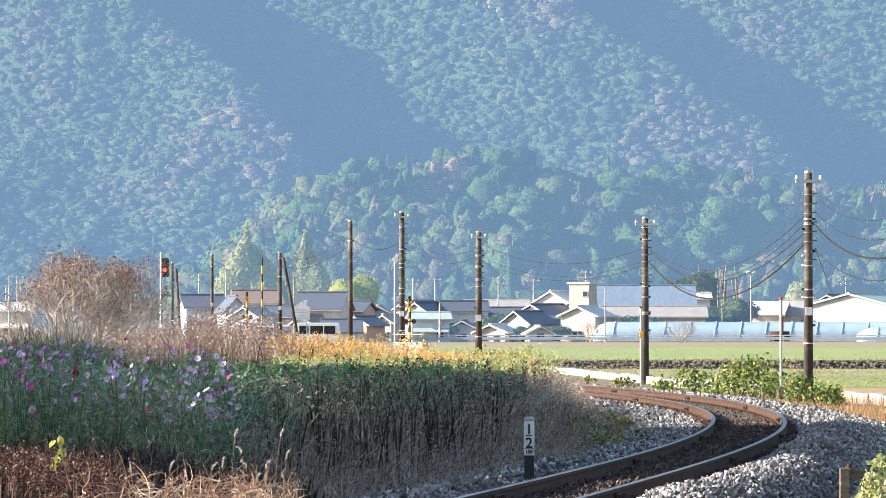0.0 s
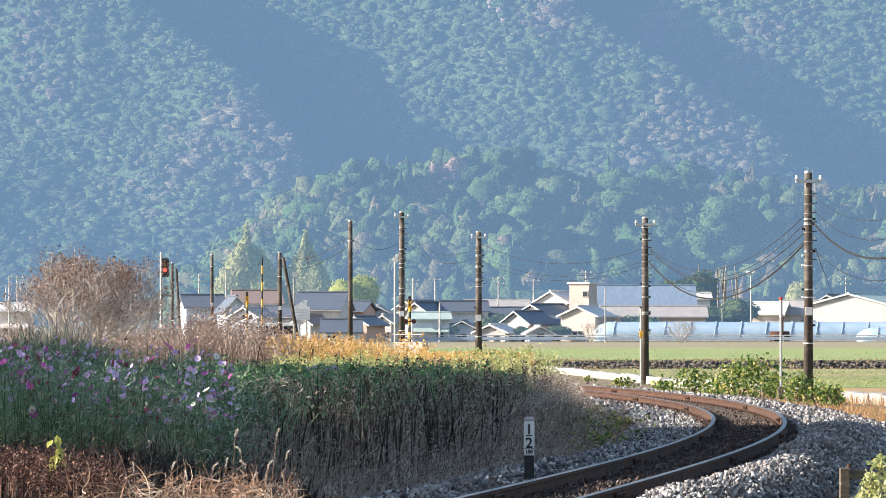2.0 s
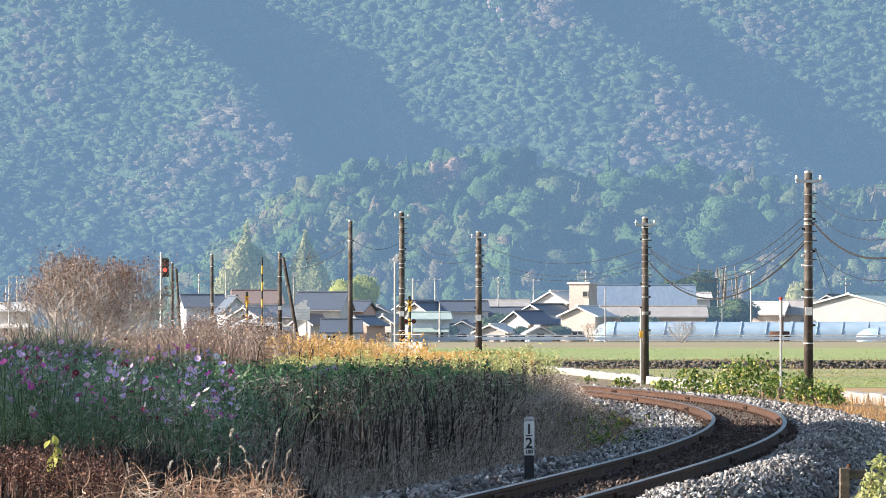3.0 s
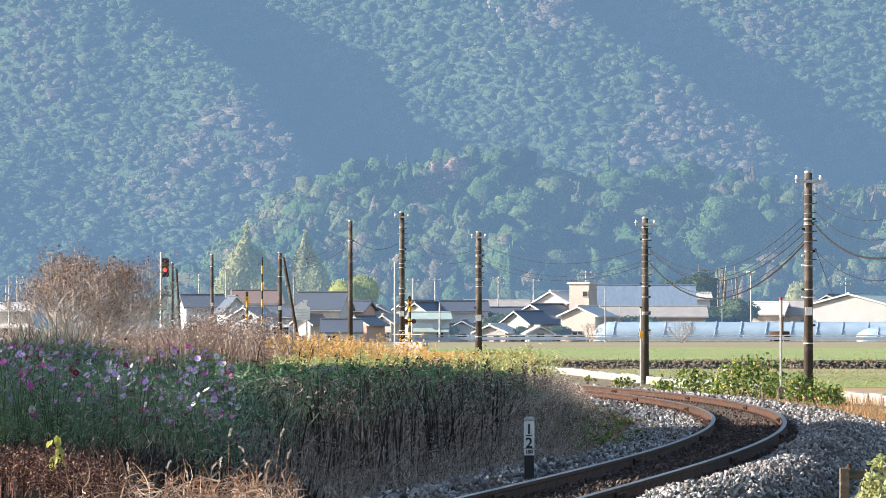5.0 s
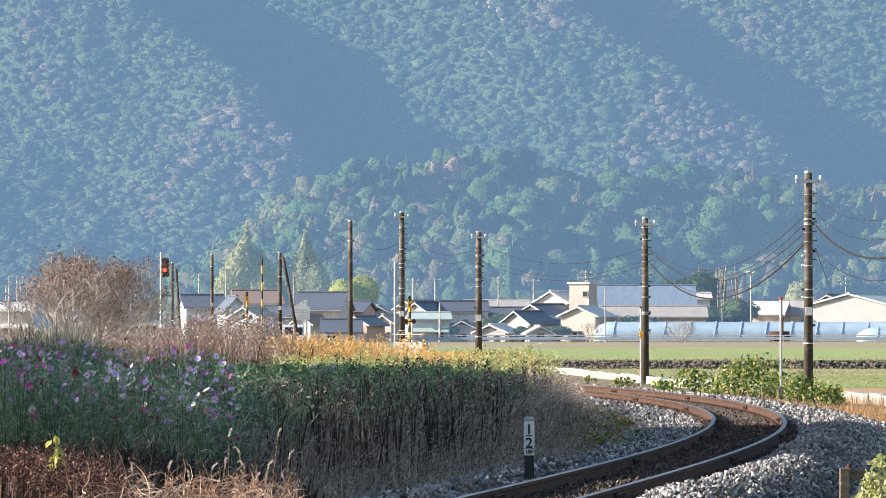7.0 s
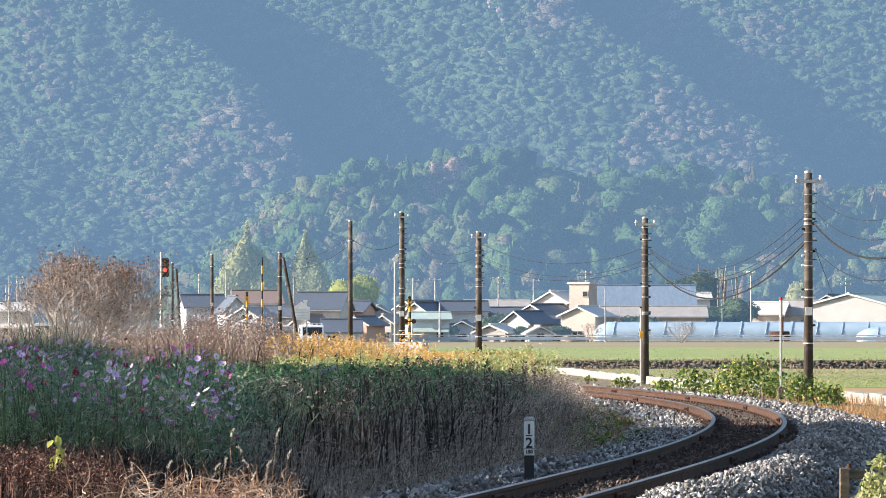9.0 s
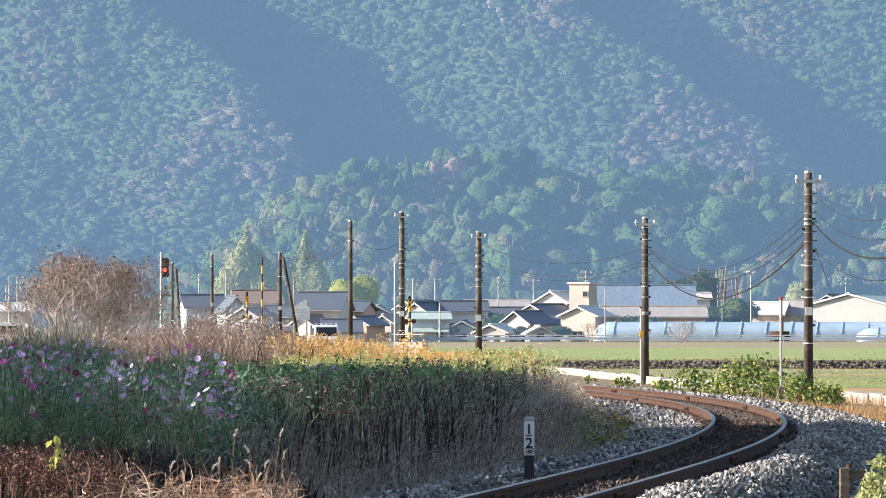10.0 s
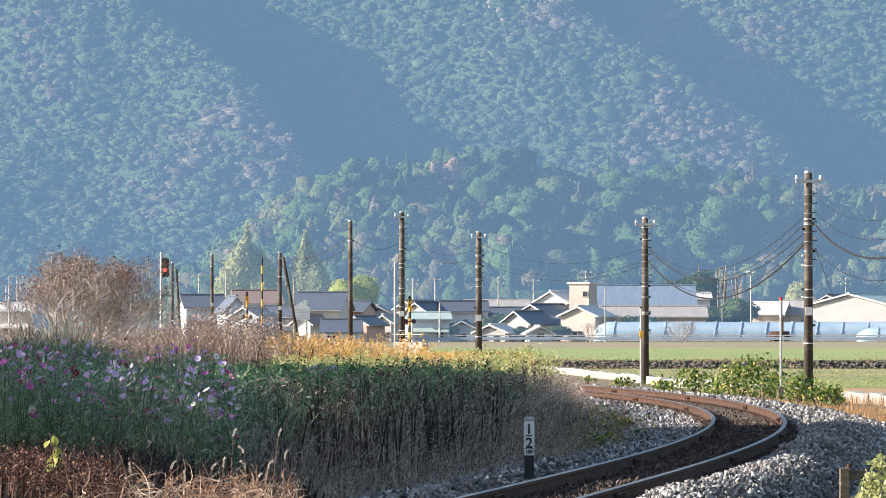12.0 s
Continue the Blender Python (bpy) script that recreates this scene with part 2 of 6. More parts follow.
# ---- the wooded mountain and the hill before it ----
def crown_shapes(count, leaves, conifer=False, leaf=0.20, seed=1, lobes=6, detail=2, ragged=0.10):
    """Crowns of unit size: an uneven body of several lobes, open below, with loose leaf clumps over its outline."""
    rng = np.random.default_rng(seed)
    bm = bmesh.new()
    bmesh.ops.create_icosphere(bm, subdivisions=detail, radius=1.0)
    ball = np.array([v.co[:] for v in bm.verts])
    ball_f = np.array([[v.index for v in f.verts] for f in bm.faces])
    bm.free()
    ball_f = ball_f[ball[ball_f].mean(1)[:, 2] > -0.55]
    shapes = []
    for k in range(count):
        centre = rng.normal(size=(lobes, 3))
        centre[:, 2] = np.abs(centre[:, 2]) * 0.9 - 0.2
        centre /= np.linalg.norm(centre, axis=1)[:, None]
        power = rng.uniform(0.16, 0.46, lobes)

        def body(d):
            r = 0.62 + (np.clip(d @ centre.T, 0, 1) ** 7 * power).sum(1)
            p = d * np.minimum(r, 1.2)[:, None]
            if conifer:
                h = np.clip((p[:, 2] + 1) / 2, 0, 1)
                p[:, :2] *= (1.10 - 0.98 * h ** 2.6)[:, None]
                p[:, 2] *= 1.6
            return p

        core = body(ball) * rng.uniform(1 - ragged, 1 + ragged, (len(ball), 1))
        d = rng.normal(size=(leaves, 3))
        d[:, 2] = np.abs(d[:, 2]) * 0.9 - 0.25
        d /= np.linalg.norm(d, axis=1)[:, None]
        p = body(d) * rng.uniform(0.93, 1.10, (leaves, 1))
        n = d + rng.normal(size=d.shape) * 0.6
        n /= np.linalg.norm(n, axis=1)[:, None]
        u = np.cross(n, rng.normal(size=d.shape))
        u /= np.linalg.norm(u, axis=1)[:, None]
        w = np.cross(n, u)
        size = leaf * rng.uniform(0.6, 1.5, (leaves, 1))
        tri = np.stack([p - u * size, p + u * size * 0.8, p + w * size * 1.3], 1)
        shapes.append((np.concatenate([core, tri.reshape(-1, 3)]), np.concatenate([ball_f, np.arange(leaves * 3).reshape(-1, 3) + len(core)])))
    return shapes


def forest(name, P, width, tall, tint, shapes, material, seed=3, **kw):
    """Many crowns joined into one mesh."""
    rng = np.random.default_rng(seed)
    V, F, T, base = [], [], [], 0
    for i in range(len(P)):
        v, f = shapes[rng.integers(len(shapes))]
        a = rng.uniform(0, 2 * math.pi)
        c, s = math.cos(a) * width[i], math.sin(a) * width[i]
        V.append(np.stack([v[:, 0] * c - v[:, 1] * s + P[i, 0], v[:, 0] * s + v[:, 1] * c + P[i, 1], v[:, 2] * tall[i] + P[i, 2]], -1))
        F.append(f + base)
        T.append(np.full(len(v), tint[i]))
        base += len(v)
    return raw(name, np.concatenate(V), np.concatenate(F), material, tint=np.concatenate(T), **kw)


def mountain_z(x, y):
    """Spurs that come down towards the right, one behind another, with gullies between."""
    x, y = np.asarray(x, float), np.asarray(y, float)
    u = 0.8 * x + 0.6 * (y - 1250) + 7 * np.sin((y - x) / 60) + 3 * np.sin(x / 23 + y / 31)
    ph = ((u + 96) / 92) % 1.0
    saw = np.where(ph < 0.62, ph / 0.62, (1 - ph) / 0.38)
    saw = saw * saw * (3 - 2 * saw)
    steep = 50 - 38 * ease(-x, 55, 95) * ease(-y, -1320, -1255)
    knolls = 2.6 * wave(x / 11, y / 15, 1.0) + 1.5 * wave(x / 4.5, y / 6, 2.0)
    return -2 + 0.50 * np.clip(y - 1175, 0, None) + (saw - 0.45) * steep * ease(y, 1180, 1260) + knolls


def hill_z(x, y):
    """The low wooded hill at the mountain's foot."""
    x, y = np.asarray(x, float), np.asarray(y, float)
    top = 25.0 * ease(x, -62, -12) - 3.5 * ease(x, 0, 50) + 0.9 * np.sin(x / 7) + 0.8 * np.sin(x / 17 + 1)
    return -1 + np.clip(top, 0.3, None) * ease(y, 815, 880) - 12 * ease(y, 930, 1010)


grid("hazed_mountain", np.linspace(-260, 260, 131), np.linspace(1150, 1720, 143), mountain_z, M_SLOPE, smooth=True,
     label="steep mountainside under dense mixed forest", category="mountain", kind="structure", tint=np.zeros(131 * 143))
grid("hazed_hill", np.linspace(-150, 170, 81), np.linspace(800, 1020, 56), hill_z, M_HILL_FLOOR, smooth=True,
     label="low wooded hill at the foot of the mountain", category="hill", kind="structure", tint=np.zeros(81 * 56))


def patches(x, y, spots):
    """Soft round patches, each (x, y, radius in x, radius in y, strength)."""
    x, y = np.asarray(x, float), np.asarray(y, float)
    return sum(k * np.exp(-(((x - a) / ra) ** 2 + ((y - b) / rb) ** 2)) for a, b, ra, rb, k in spots)


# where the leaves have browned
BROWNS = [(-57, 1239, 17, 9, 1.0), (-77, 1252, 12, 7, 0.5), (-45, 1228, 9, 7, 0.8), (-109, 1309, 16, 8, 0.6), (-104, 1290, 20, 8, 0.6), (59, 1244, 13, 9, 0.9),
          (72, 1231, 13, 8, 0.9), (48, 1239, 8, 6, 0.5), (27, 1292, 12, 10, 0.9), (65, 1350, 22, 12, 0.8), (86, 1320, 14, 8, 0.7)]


def mountain_forest():
    rng = np.random.default_rng(11)
    X, Y = np.meshgrid(np.arange(-158, 158, 2.05), np.arange(1165, 1432, 2.15))
    x, y = X.ravel() + rng.uniform(-0.95, 0.95, X.size), Y.ravel() + rng.uniform(-1.0, 1.0, X.size)
    keep = np.abs(x) < 0.104 * y
    x, y = x[keep], y[keep]
    n = len(x)
    w = rng.uniform(1.35, 2.45, n) * (1 + 0.45 * (rng.random(n) < 0.12)) * (1 + 0.22 * wave(x / 5, y / 7, 4.0))
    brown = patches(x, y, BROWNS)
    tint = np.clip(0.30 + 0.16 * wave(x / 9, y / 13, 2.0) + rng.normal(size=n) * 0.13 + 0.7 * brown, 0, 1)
    P = np.stack([x, y, mountain_z(x, y) + w * 0.30 + rng.uniform(-0.2, 0.5, n)], -1)
    spire = rng.random(n) < 0.05 * (1 + wave(x / 13, y / 17, 6.0))
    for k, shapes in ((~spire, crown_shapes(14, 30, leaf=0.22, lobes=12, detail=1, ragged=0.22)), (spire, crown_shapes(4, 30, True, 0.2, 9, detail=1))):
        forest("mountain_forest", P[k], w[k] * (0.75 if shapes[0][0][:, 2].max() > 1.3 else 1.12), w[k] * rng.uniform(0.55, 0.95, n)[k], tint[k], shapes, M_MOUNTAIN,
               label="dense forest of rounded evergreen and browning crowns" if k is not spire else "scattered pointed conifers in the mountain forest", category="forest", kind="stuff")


def hill_forest():
    rng = np.random.default_rng(12)
    X, Y = np.meshgrid(np.arange(-100, 104, 2.3), np.arange(813, 905, 2.7))
    x, y = X.ravel() + rng.uniform(-1.4, 1.4, X.size), Y.ravel() + rng.uniform(-1.5, 1.5, X.size)
    keep = (hill_z(x, y) > 0.5) & (np.abs(x) < 0.115 * y)
    x, y = x[keep], y[keep]
    n = len(x)
    w = rng.uniform(1.2, 2.9, n) * (1 + 0.25 * wave(x / 7, y / 9, 3.0))
    tint = np.clip(0.46 + 0.22 * wave(x / 6, y / 12, 5.0) + rng.normal(size=n) * 0.20, 0, 0.92)
    P = np.stack([x, y, hill_z(x, y) + w * 0.8], -1)
    tall = w * rng.uniform(1.0, 1.9, n)
    spire = rng.random(n) < 0.07
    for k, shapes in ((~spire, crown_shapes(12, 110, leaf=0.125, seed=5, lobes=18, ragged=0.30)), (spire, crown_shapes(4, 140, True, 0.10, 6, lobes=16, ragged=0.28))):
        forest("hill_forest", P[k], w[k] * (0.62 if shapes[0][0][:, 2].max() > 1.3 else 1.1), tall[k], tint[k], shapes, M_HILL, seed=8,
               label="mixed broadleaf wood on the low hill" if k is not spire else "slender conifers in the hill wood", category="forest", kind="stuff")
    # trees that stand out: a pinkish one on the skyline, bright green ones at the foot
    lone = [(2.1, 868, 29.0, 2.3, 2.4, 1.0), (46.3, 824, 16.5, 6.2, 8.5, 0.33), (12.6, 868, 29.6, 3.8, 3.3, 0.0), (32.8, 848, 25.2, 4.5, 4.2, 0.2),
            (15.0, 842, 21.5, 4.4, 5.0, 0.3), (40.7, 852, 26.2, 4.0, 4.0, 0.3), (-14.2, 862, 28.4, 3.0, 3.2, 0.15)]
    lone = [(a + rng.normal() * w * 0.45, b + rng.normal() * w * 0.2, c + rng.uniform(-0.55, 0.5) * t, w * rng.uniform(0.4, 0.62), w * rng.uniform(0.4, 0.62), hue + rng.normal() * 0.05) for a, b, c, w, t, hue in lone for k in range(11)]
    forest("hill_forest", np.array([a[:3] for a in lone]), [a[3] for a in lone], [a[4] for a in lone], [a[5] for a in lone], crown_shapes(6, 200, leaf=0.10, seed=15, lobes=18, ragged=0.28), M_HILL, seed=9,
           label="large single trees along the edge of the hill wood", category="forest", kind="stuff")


mountain_forest()
hill_forest()


def rocks():
    """A few bare pinkish rocks high on the slope."""
    # Haze in front of the rock is added as blue emission.
    M = distant_wood("bare_rock", [(0.0, (0.20, 0.15, 0.13)), (1.0, (0.26, 0.20, 0.18))], HAZE_GLOW, 0.258, 0.0)
    rng = random.Random(23)
    for x, y, z in [(14.9, 1298.5, 85.4), (16.2, 1295.0, 82.8), (12.6, 1302.0, 87.1)]:
        bm = bmesh.new()
        bmesh.ops.create_icosphere(bm, subdivisions=2, radius=1.0)
        for v in bm.verts:
            v.co = v.co * rng.uniform(0.7, 1.15)
            v.co.x *= 1.0
            v.co.z *= 1.7
        ob = part("rock_outcrop", bm, M)
        ob.matrix_world = pose(x, y, z, 0, rng.uniform(-30, 30), rng.uniform(0, 360))
        tagged(ob, "bare pinkish rock outcrop on the wooded slope", "rock", "rock outcrops")


rocks()


def copse_trunks():
    """Pale trunks of the copse at the hill's foot."""
    rng = random.Random(19)
    bm = bmesh.new()
    for k in range(22):
        x, y = rng.uniform(41.5, 49), rng.uniform(812, 818)
        tube(bm, [(x, y, -1), (x + rng.uniform(-.3, .3), y, 6), (x + rng.uniform(-.5, .5), y, rng.uniform(9.5, 12.5))], [0.18, 0.14, 0.07], 6)
    tagged(part("copse_trunks", bm, M_TRUNK), "pale slender trunks of the copse", "tree trunks", kind="stuff")


M_TRUNK = surface("pale_bark", (0.24, 0.23, 0.22), (0.36, 0.34, 0.32), 2, 0.9)
copse_trunks()


# ---- the railway ----
def along_track(y0, y1, step):
    """Points, headings and normals of the track's middle, at even steps."""
    y = np.arange(y0, y1, 0.05)
    x, s = track_x(y)
    length = np.concatenate([[0], np.cumsum(np.hypot(np.diff(x), np.diff(y)))])
    t = np.arange(0, length[-1], step)
    y = np.interp(t, length, y)
    x, s = track_x(y)
    n = np.sqrt(1 + s * s)
    return np.stack([x, y], -1), np.stack([s / n, 1 / n], -1), np.stack([1 / n, -s / n], -1)


CANT = 0.022   # the outer rail lies higher


def sweep(bm, side, outline, step=0.8, y0=20, y1=300):
    """A rail's outline (across, up) carried along the track."""
    mid, way, nor = along_track(y0, y1, step)
    rings = []
    for p, n in zip(mid, nor):
        rings.append([bm.verts.new((p[0] + n[0] * (side * 0.5665 + a), p[1] + n[1] * (side * 0.5665 + a), b + side * CANT / 2)) for a, b in outline])
    k = len(outline)
    for a, b in zip(rings, rings[1:]):
        for i in range(k):
            bm.faces.new((a[i], b[i], b[(i + 1) % k], a[(i + 1) % k]))
    return bm


def bed_z(s, y):
    """The height of the ballast across the track: a steep heap on the near outer shoulder, a broad one along the far curve."""
    near = np.interp(s, [-2.4, -1.9, -1.35, -0.5, 0.5, 0.85, 1.2, 1.5, 1.7, 2.35, 4.2], [-0.44, -0.24, -0.20, -0.19, -0.19, -0.15, -0.02, 0.05, 0.0, -0.68, -0.72])
    wide = np.interp(s, [-2.4, -1.9, -1.35, -0.5, 0.5, 1.35, 1.95, 2.9, 4.2], [-0.44, -0.24, -0.20, -0.19, -0.19, -0.17, -0.10, -0.36, -0.62])
    f = ease(y, 66, 86)
    return near * (1 - f) + wide * f


def railway():
    t = thing("railway_track", (0, 0, -0.4), "single curved railway track with rusty rails on a ballast bed", "railway track", kind="structure")
    t.matrix_world = Matrix()
    head = [(-0.032, -0.004), (-0.026, 0.0), (0.026, 0.0), (0.032, -0.004)]
    web = [(-0.0325, -0.005), (0.0325, -0.005), (0.031, -0.036), (0.009, -0.05), (0.009, -0.12), (0.06, -0.137), (0.06, -0.15),
           (-0.06, -0.15), (-0.06, -0.137), (-0.009, -0.12), (-0.009, -0.05), (-0.031, -0.036)]
    for side in (1, -1):
        rail = part("rail", sweep(bmesh.new(), side, web), M_RUST, t, "rusty steel rail")
        part("rail_head", sweep(bmesh.new(), side, head), M_HEAD, rail, "worn bright running surface")
        plates = along_track(33.0, 190, 12.5)
        for p, w, n in zip(*plates):
            a = math.atan2(-w[0], w[1])
            bm = bmesh.new()
            for o in (-0.026, 0.026):
                box(bm, o, 0, -0.082, 0.03, 0.56, 0.075, 0.006)
                for b in (-0.2, -0.07, 0.07, 0.2):
                    box(bm, o * 1.9, b, -0.082, 0.03, 0.035, 0.035)
            ob = part("joint_plate", bm, M_RUST, rail)
            q = p + n * side * 0.5665
            ob.matrix_world = pose(q[0], q[1], side * CANT / 2, 0, 0, math.degrees(a))
    bm = box(bmesh.new(), 0, 0, 0, 2.1, 0.2, 0.14, 0.012)
    first = part("sleeper", bm, M_SLEEPER, t)
    clip = bmesh.new()
    for side in (1, -1):
        for o in (-0.085, 0.085):
            box(clip, side * 0.5665 + o, 0, 0.085, 0.05, 0.09, 0.03, 0.006)
    clip_mesh = part("rail_clip", clip, M_RUST, first)
    mid, way, nor = along_track(36, 205, 0.62)
    for i, (p, w) in enumerate(zip(mid, way)):
        ob = first if i == 0 else new("sleeper", first.data)
        ob.parent = t
        ob.matrix_world = pose(p[0], p[1], -0.222, 0, -math.degrees(CANT / 1.13), -math.degrees(math.atan2(w[0], w[1])))
        if i:
            c = new("rail_clip", clip_mesh.data)
            c.parent = ob
    # the bed of ballast, heaped on the outer shoulder
    prof = (-2.3, -1.8, -1.35, -0.5, 0.5, 0.85, 1.2, 1.5, 1.7, 2.0, 2.35, 3.1)
    mid, way, nor = along_track(20, 260, 0.5)
    V = [[(p[0] + n[0] * a, p[1] + n[1] * a, float(bed_z(a, p[1])) - 0.04 + 0.015 * math.sin(7 * a + p[1] * 2.1)) for a in prof] for p, n in zip(mid, nor)]
    m, k = len(V), len(prof)
    i = np.arange(m * k).reshape(m, k)
    f = np.stack([i[:-1, :-1], i[:-1, 1:], i[1:, 1:], i[1:, :-1]], -1).reshape(-1, 4)
    raw("ballast_bed", np.array(V).reshape(-1, 3), f, M_BALLAST, label="bed of grey crushed stone under the track", category="ballast", kind="structure")


railway()


def wire(name, a, b, sag, r, label):
    a, b = Vector(a), Vector(b)
    pts = [a.lerp(b, k / 16) - Vector((0, 0, sag * 4 * (k / 16) * (1 - k / 16))) for k in range(17)]
    ob = part(name, tube(bmesh.new(), pts, r, 5), M_WIRE)
    return tagged(ob, label, "cable", "overhead cables")


# ---- railway poles ----
M_BAND = surface("dull_weathered_band", (0.16, 0.145, 0.13), (0.30, 0.275, 0.25), 7, 0.8, bump=0.1)


def rail_pole(at, tall, r, arm, label, plate=None, steps=14, turn=0):
    """A tapered pole with a crossarm, insulators, bands, clamps and a white number plate."""
    t = thing("utility_pole", at, label, "utility pole", "poles along the railway", turn=turn)
    part("pole", tube(bmesh.new(), [(0, 0, -0.4), (0, 0, tall * 0.5), (0, 0, tall)], [r, r * 0.9, r * 0.78], 14), M_POLE, t, "weathered dark pole with pale flaking patches", True)
    part("pole_cap", tube(bmesh.new(), [(0, 0, tall), (0, 0, tall + 0.05), (0, 0, tall + 0.07)], [r * 0.82, r * 0.82, r * 0.5], 14), M_STEEL, t)
    if arm:
        z = tall - 0.24
        part("crossarm", box(bmesh.new(), 0, -r, z, arm, 0.075, 0.085, 0.008), M_STEEL, t, "galvanised steel crossarm")
        for k in (-1, 1):
            bm = tube(bmesh.new(), [(k * arm * 0.46, -r, z + 0.04), (k * arm * 0.46, -r, z + 0.08), (k * arm * 0.46, -r, z + 0.12), (k * arm * 0.46, -r, z + 0.17)], [0.025, 0.055, 0.04, 0.045], 8)
            part("insulator", bm, M_PORCELAIN, t, "white porcelain insulator", True)
        for i in range(8):
            z = tall - 0.62 - 0.26 * i
            part("band", tube(bmesh.new(), [(0, 0, z), (0, 0, z + 0.032)], r * 0.92, 14), M_BAND, t, "dull steel band")
            part("step_bolt", tube(bmesh.new(), [(r * 0.7, -0.02, z + 0.03), (r + 0.10, -0.05, z + 0.05)], 0.013, 6), M_BLACK, t)
    rng = random.Random(round(tall * 100))
    for i in range(steps):
        z = tall * rng.uniform(0.30, 0.95)
        if i % 2 == 0:
            part("band", tube(bmesh.new(), [(0, 0, z), (0, 0, z + 0.035)], r * 0.93, 14), M_STEEL, t)
        k = rng.choice((-1, 1, 1))
        part("clamp", box(bmesh.new(), k * (r * 0.9 + 0.03), -0.03, z + 0.02, 0.09, 0.06, 0.06, 0.01), rng.choice((M_BLACK, M_PORCELAIN)), t)
    if plate:
        part("number_plate", box(bmesh.new(), 0, -r - 0.012, plate, r * 1.5, 0.012, r * 1.7, 0.004), M_WHITE, t, "white enamel plate")
        part("band", tube(bmesh.new(), [(0, 0, plate - 0.9), (0, 0, plate - 0.87)], r * 1.03, 14), M_WHITE, t)
    return t


rail_pole((10.11, 136.00, -0.67), 6.43, 0.135, 0.72, "tall dark weathered pole with steel crossarm and white plate", 2.60)
rail_pole((7.65, 186.00, -0.67), 6.28, 0.145, 0.76, "dark weathered pole with steel crossarm beside the kerb")
rail_pole((1.67, 230.00, -0.67), 6.60, 0.165, 0.68, "dark pole with steel crossarm and round white plate", 2.60)
rail_pole((-2.16, 258.00, -0.26), 7.77, 0.165, 0.75, "tall dark pole with small crossarm near the level crossing", 2.46)
rail_pole((-4.45, 236.00, -0.67), 7.24, 0.13, 0, "slim dark pole without crossarm", None, 2)
rail_pole((-9.96, 300.00, -0.26), 6.30, 0.15, 0, "short dark pole with a leaning stay", 2.92, 3)
rail_pole((-15.51, 330.00, -0.26), 6.63, 0.13, 0, "short dark pole beyond the dry brush", 3.30, 2)
rail_pole((-17.07, 310.00, -0.26), 5.80, 0.10, 0, "thin dark pole beside the railway signal", None, 2)




# ---- fields, kerb and roads ----
def slab(name, pts, top, thick, material, label, category, kind="structure"):
    """A flat sheet with thickness from its outline in plan."""
    bm = bmesh.new()
    a = [bm.verts.new((x, y, top)) for x, y in pts]
    b = [bm.verts.new((x, y, top - thick)) for x, y in pts]
    bm.faces.new(a)
    bm.faces.new(b[::-1])
    for i in range(len(a)):
        j = (i + 1) % len(a)
        bm.faces.new((a[j], a[i], b[i], b[j]))
    bmesh.ops.recalc_face_normals(bm, faces=bm.faces)
    return tagged(part(name, bm, material), label, category, kind=kind)


M_DRYFIELD = surface("dry_brown_stubble", (0.24, 0.21, 0.12), (0.36, 0.30, 0.18), 0.2, 0.95, bump=0.5, stain=(0.22, 0.24, 0.10), stretch=(0.15, 1, 1))
M_ORANGEFIELD = surface("orange_brown_stubble", (0.34, 0.21, 0.09), (0.46, 0.32, 0.15), 0.25, 0.95, bump=0.5, stain=(0.30, 0.28, 0.10))
slab("field", [(14.4, 118), (60, 118), (66, 170), (9.5, 170), (12.6, 134)], -0.60, 0.1, M_ORANGEFIELD, "orange-brown stubble strip below the railway", "field")
slab("field", [(9.3, 171), (66, 171), (72, 203), (7.3, 203)], -0.60, 0.1, M_FIELD, "strip of green crop below the railway", "field")
slab("field", [(7.2, 204), (72, 204), (80, 247), (5.0, 247)], -0.60, 0.1, M_STUBBLE, "mown yellow-green stubble field below the railway", "field")
slab("field", [(0.5, 253), (90, 253), (120, 400), (-4, 400)], -0.19, 0.1, M_FIELD, "bright green young crop field before the village", "field")
slab("field", [(-4, 402), (122, 402), (150, 560), (-40, 560)], -0.20, 0.08, M_DRYFIELD, "dry brown stubble strip before the greenhouses", "field")

M_BANK = surface("dark_stone_bank", (0.07, 0.068, 0.066), (0.20, 0.18, 0.16), 5.0, 0.95, bump=0.8)


def field_bank():
    """A low dark stone bank between the two field levels."""
    rng = np.random.default_rng(31)
    V, F = [], []
    cube = np.array([(x, y, z) for x in (-1, 1) for y in (-1, 1) for z in (-1, 1)], float)
    faces = np.array([(0, 1, 3, 2), (4, 6, 7, 5), (0, 4, 5, 1), (2, 3, 7, 6), (0, 2, 6, 4), (1, 5, 7, 3)])
    k = 0
    for x in np.arange(2.0, 30, 0.15):
        for z in (-0.62, -0.53, -0.44, -0.35, -0.26):
            s = np.array([0.10, 0.10, 0.055]) * rng.uniform(0.6, 1.35, 3)
            V.append(cube * s * rng.uniform(0.7, 1.0, (8, 1)) + (x + rng.uniform(-.09, .09), 248.2 + (z + 0.6) * 0.9 + rng.uniform(-0.10, 0.10), z + rng.uniform(-0.03, 0.03)))
            F.append(faces + k)
            k += 8
    raw("stone_bank", np.concatenate(V), np.concatenate(F), M_BANK, label="low dark stone bank between two fields", category="stone bank", kind="stuff")


field_bank()


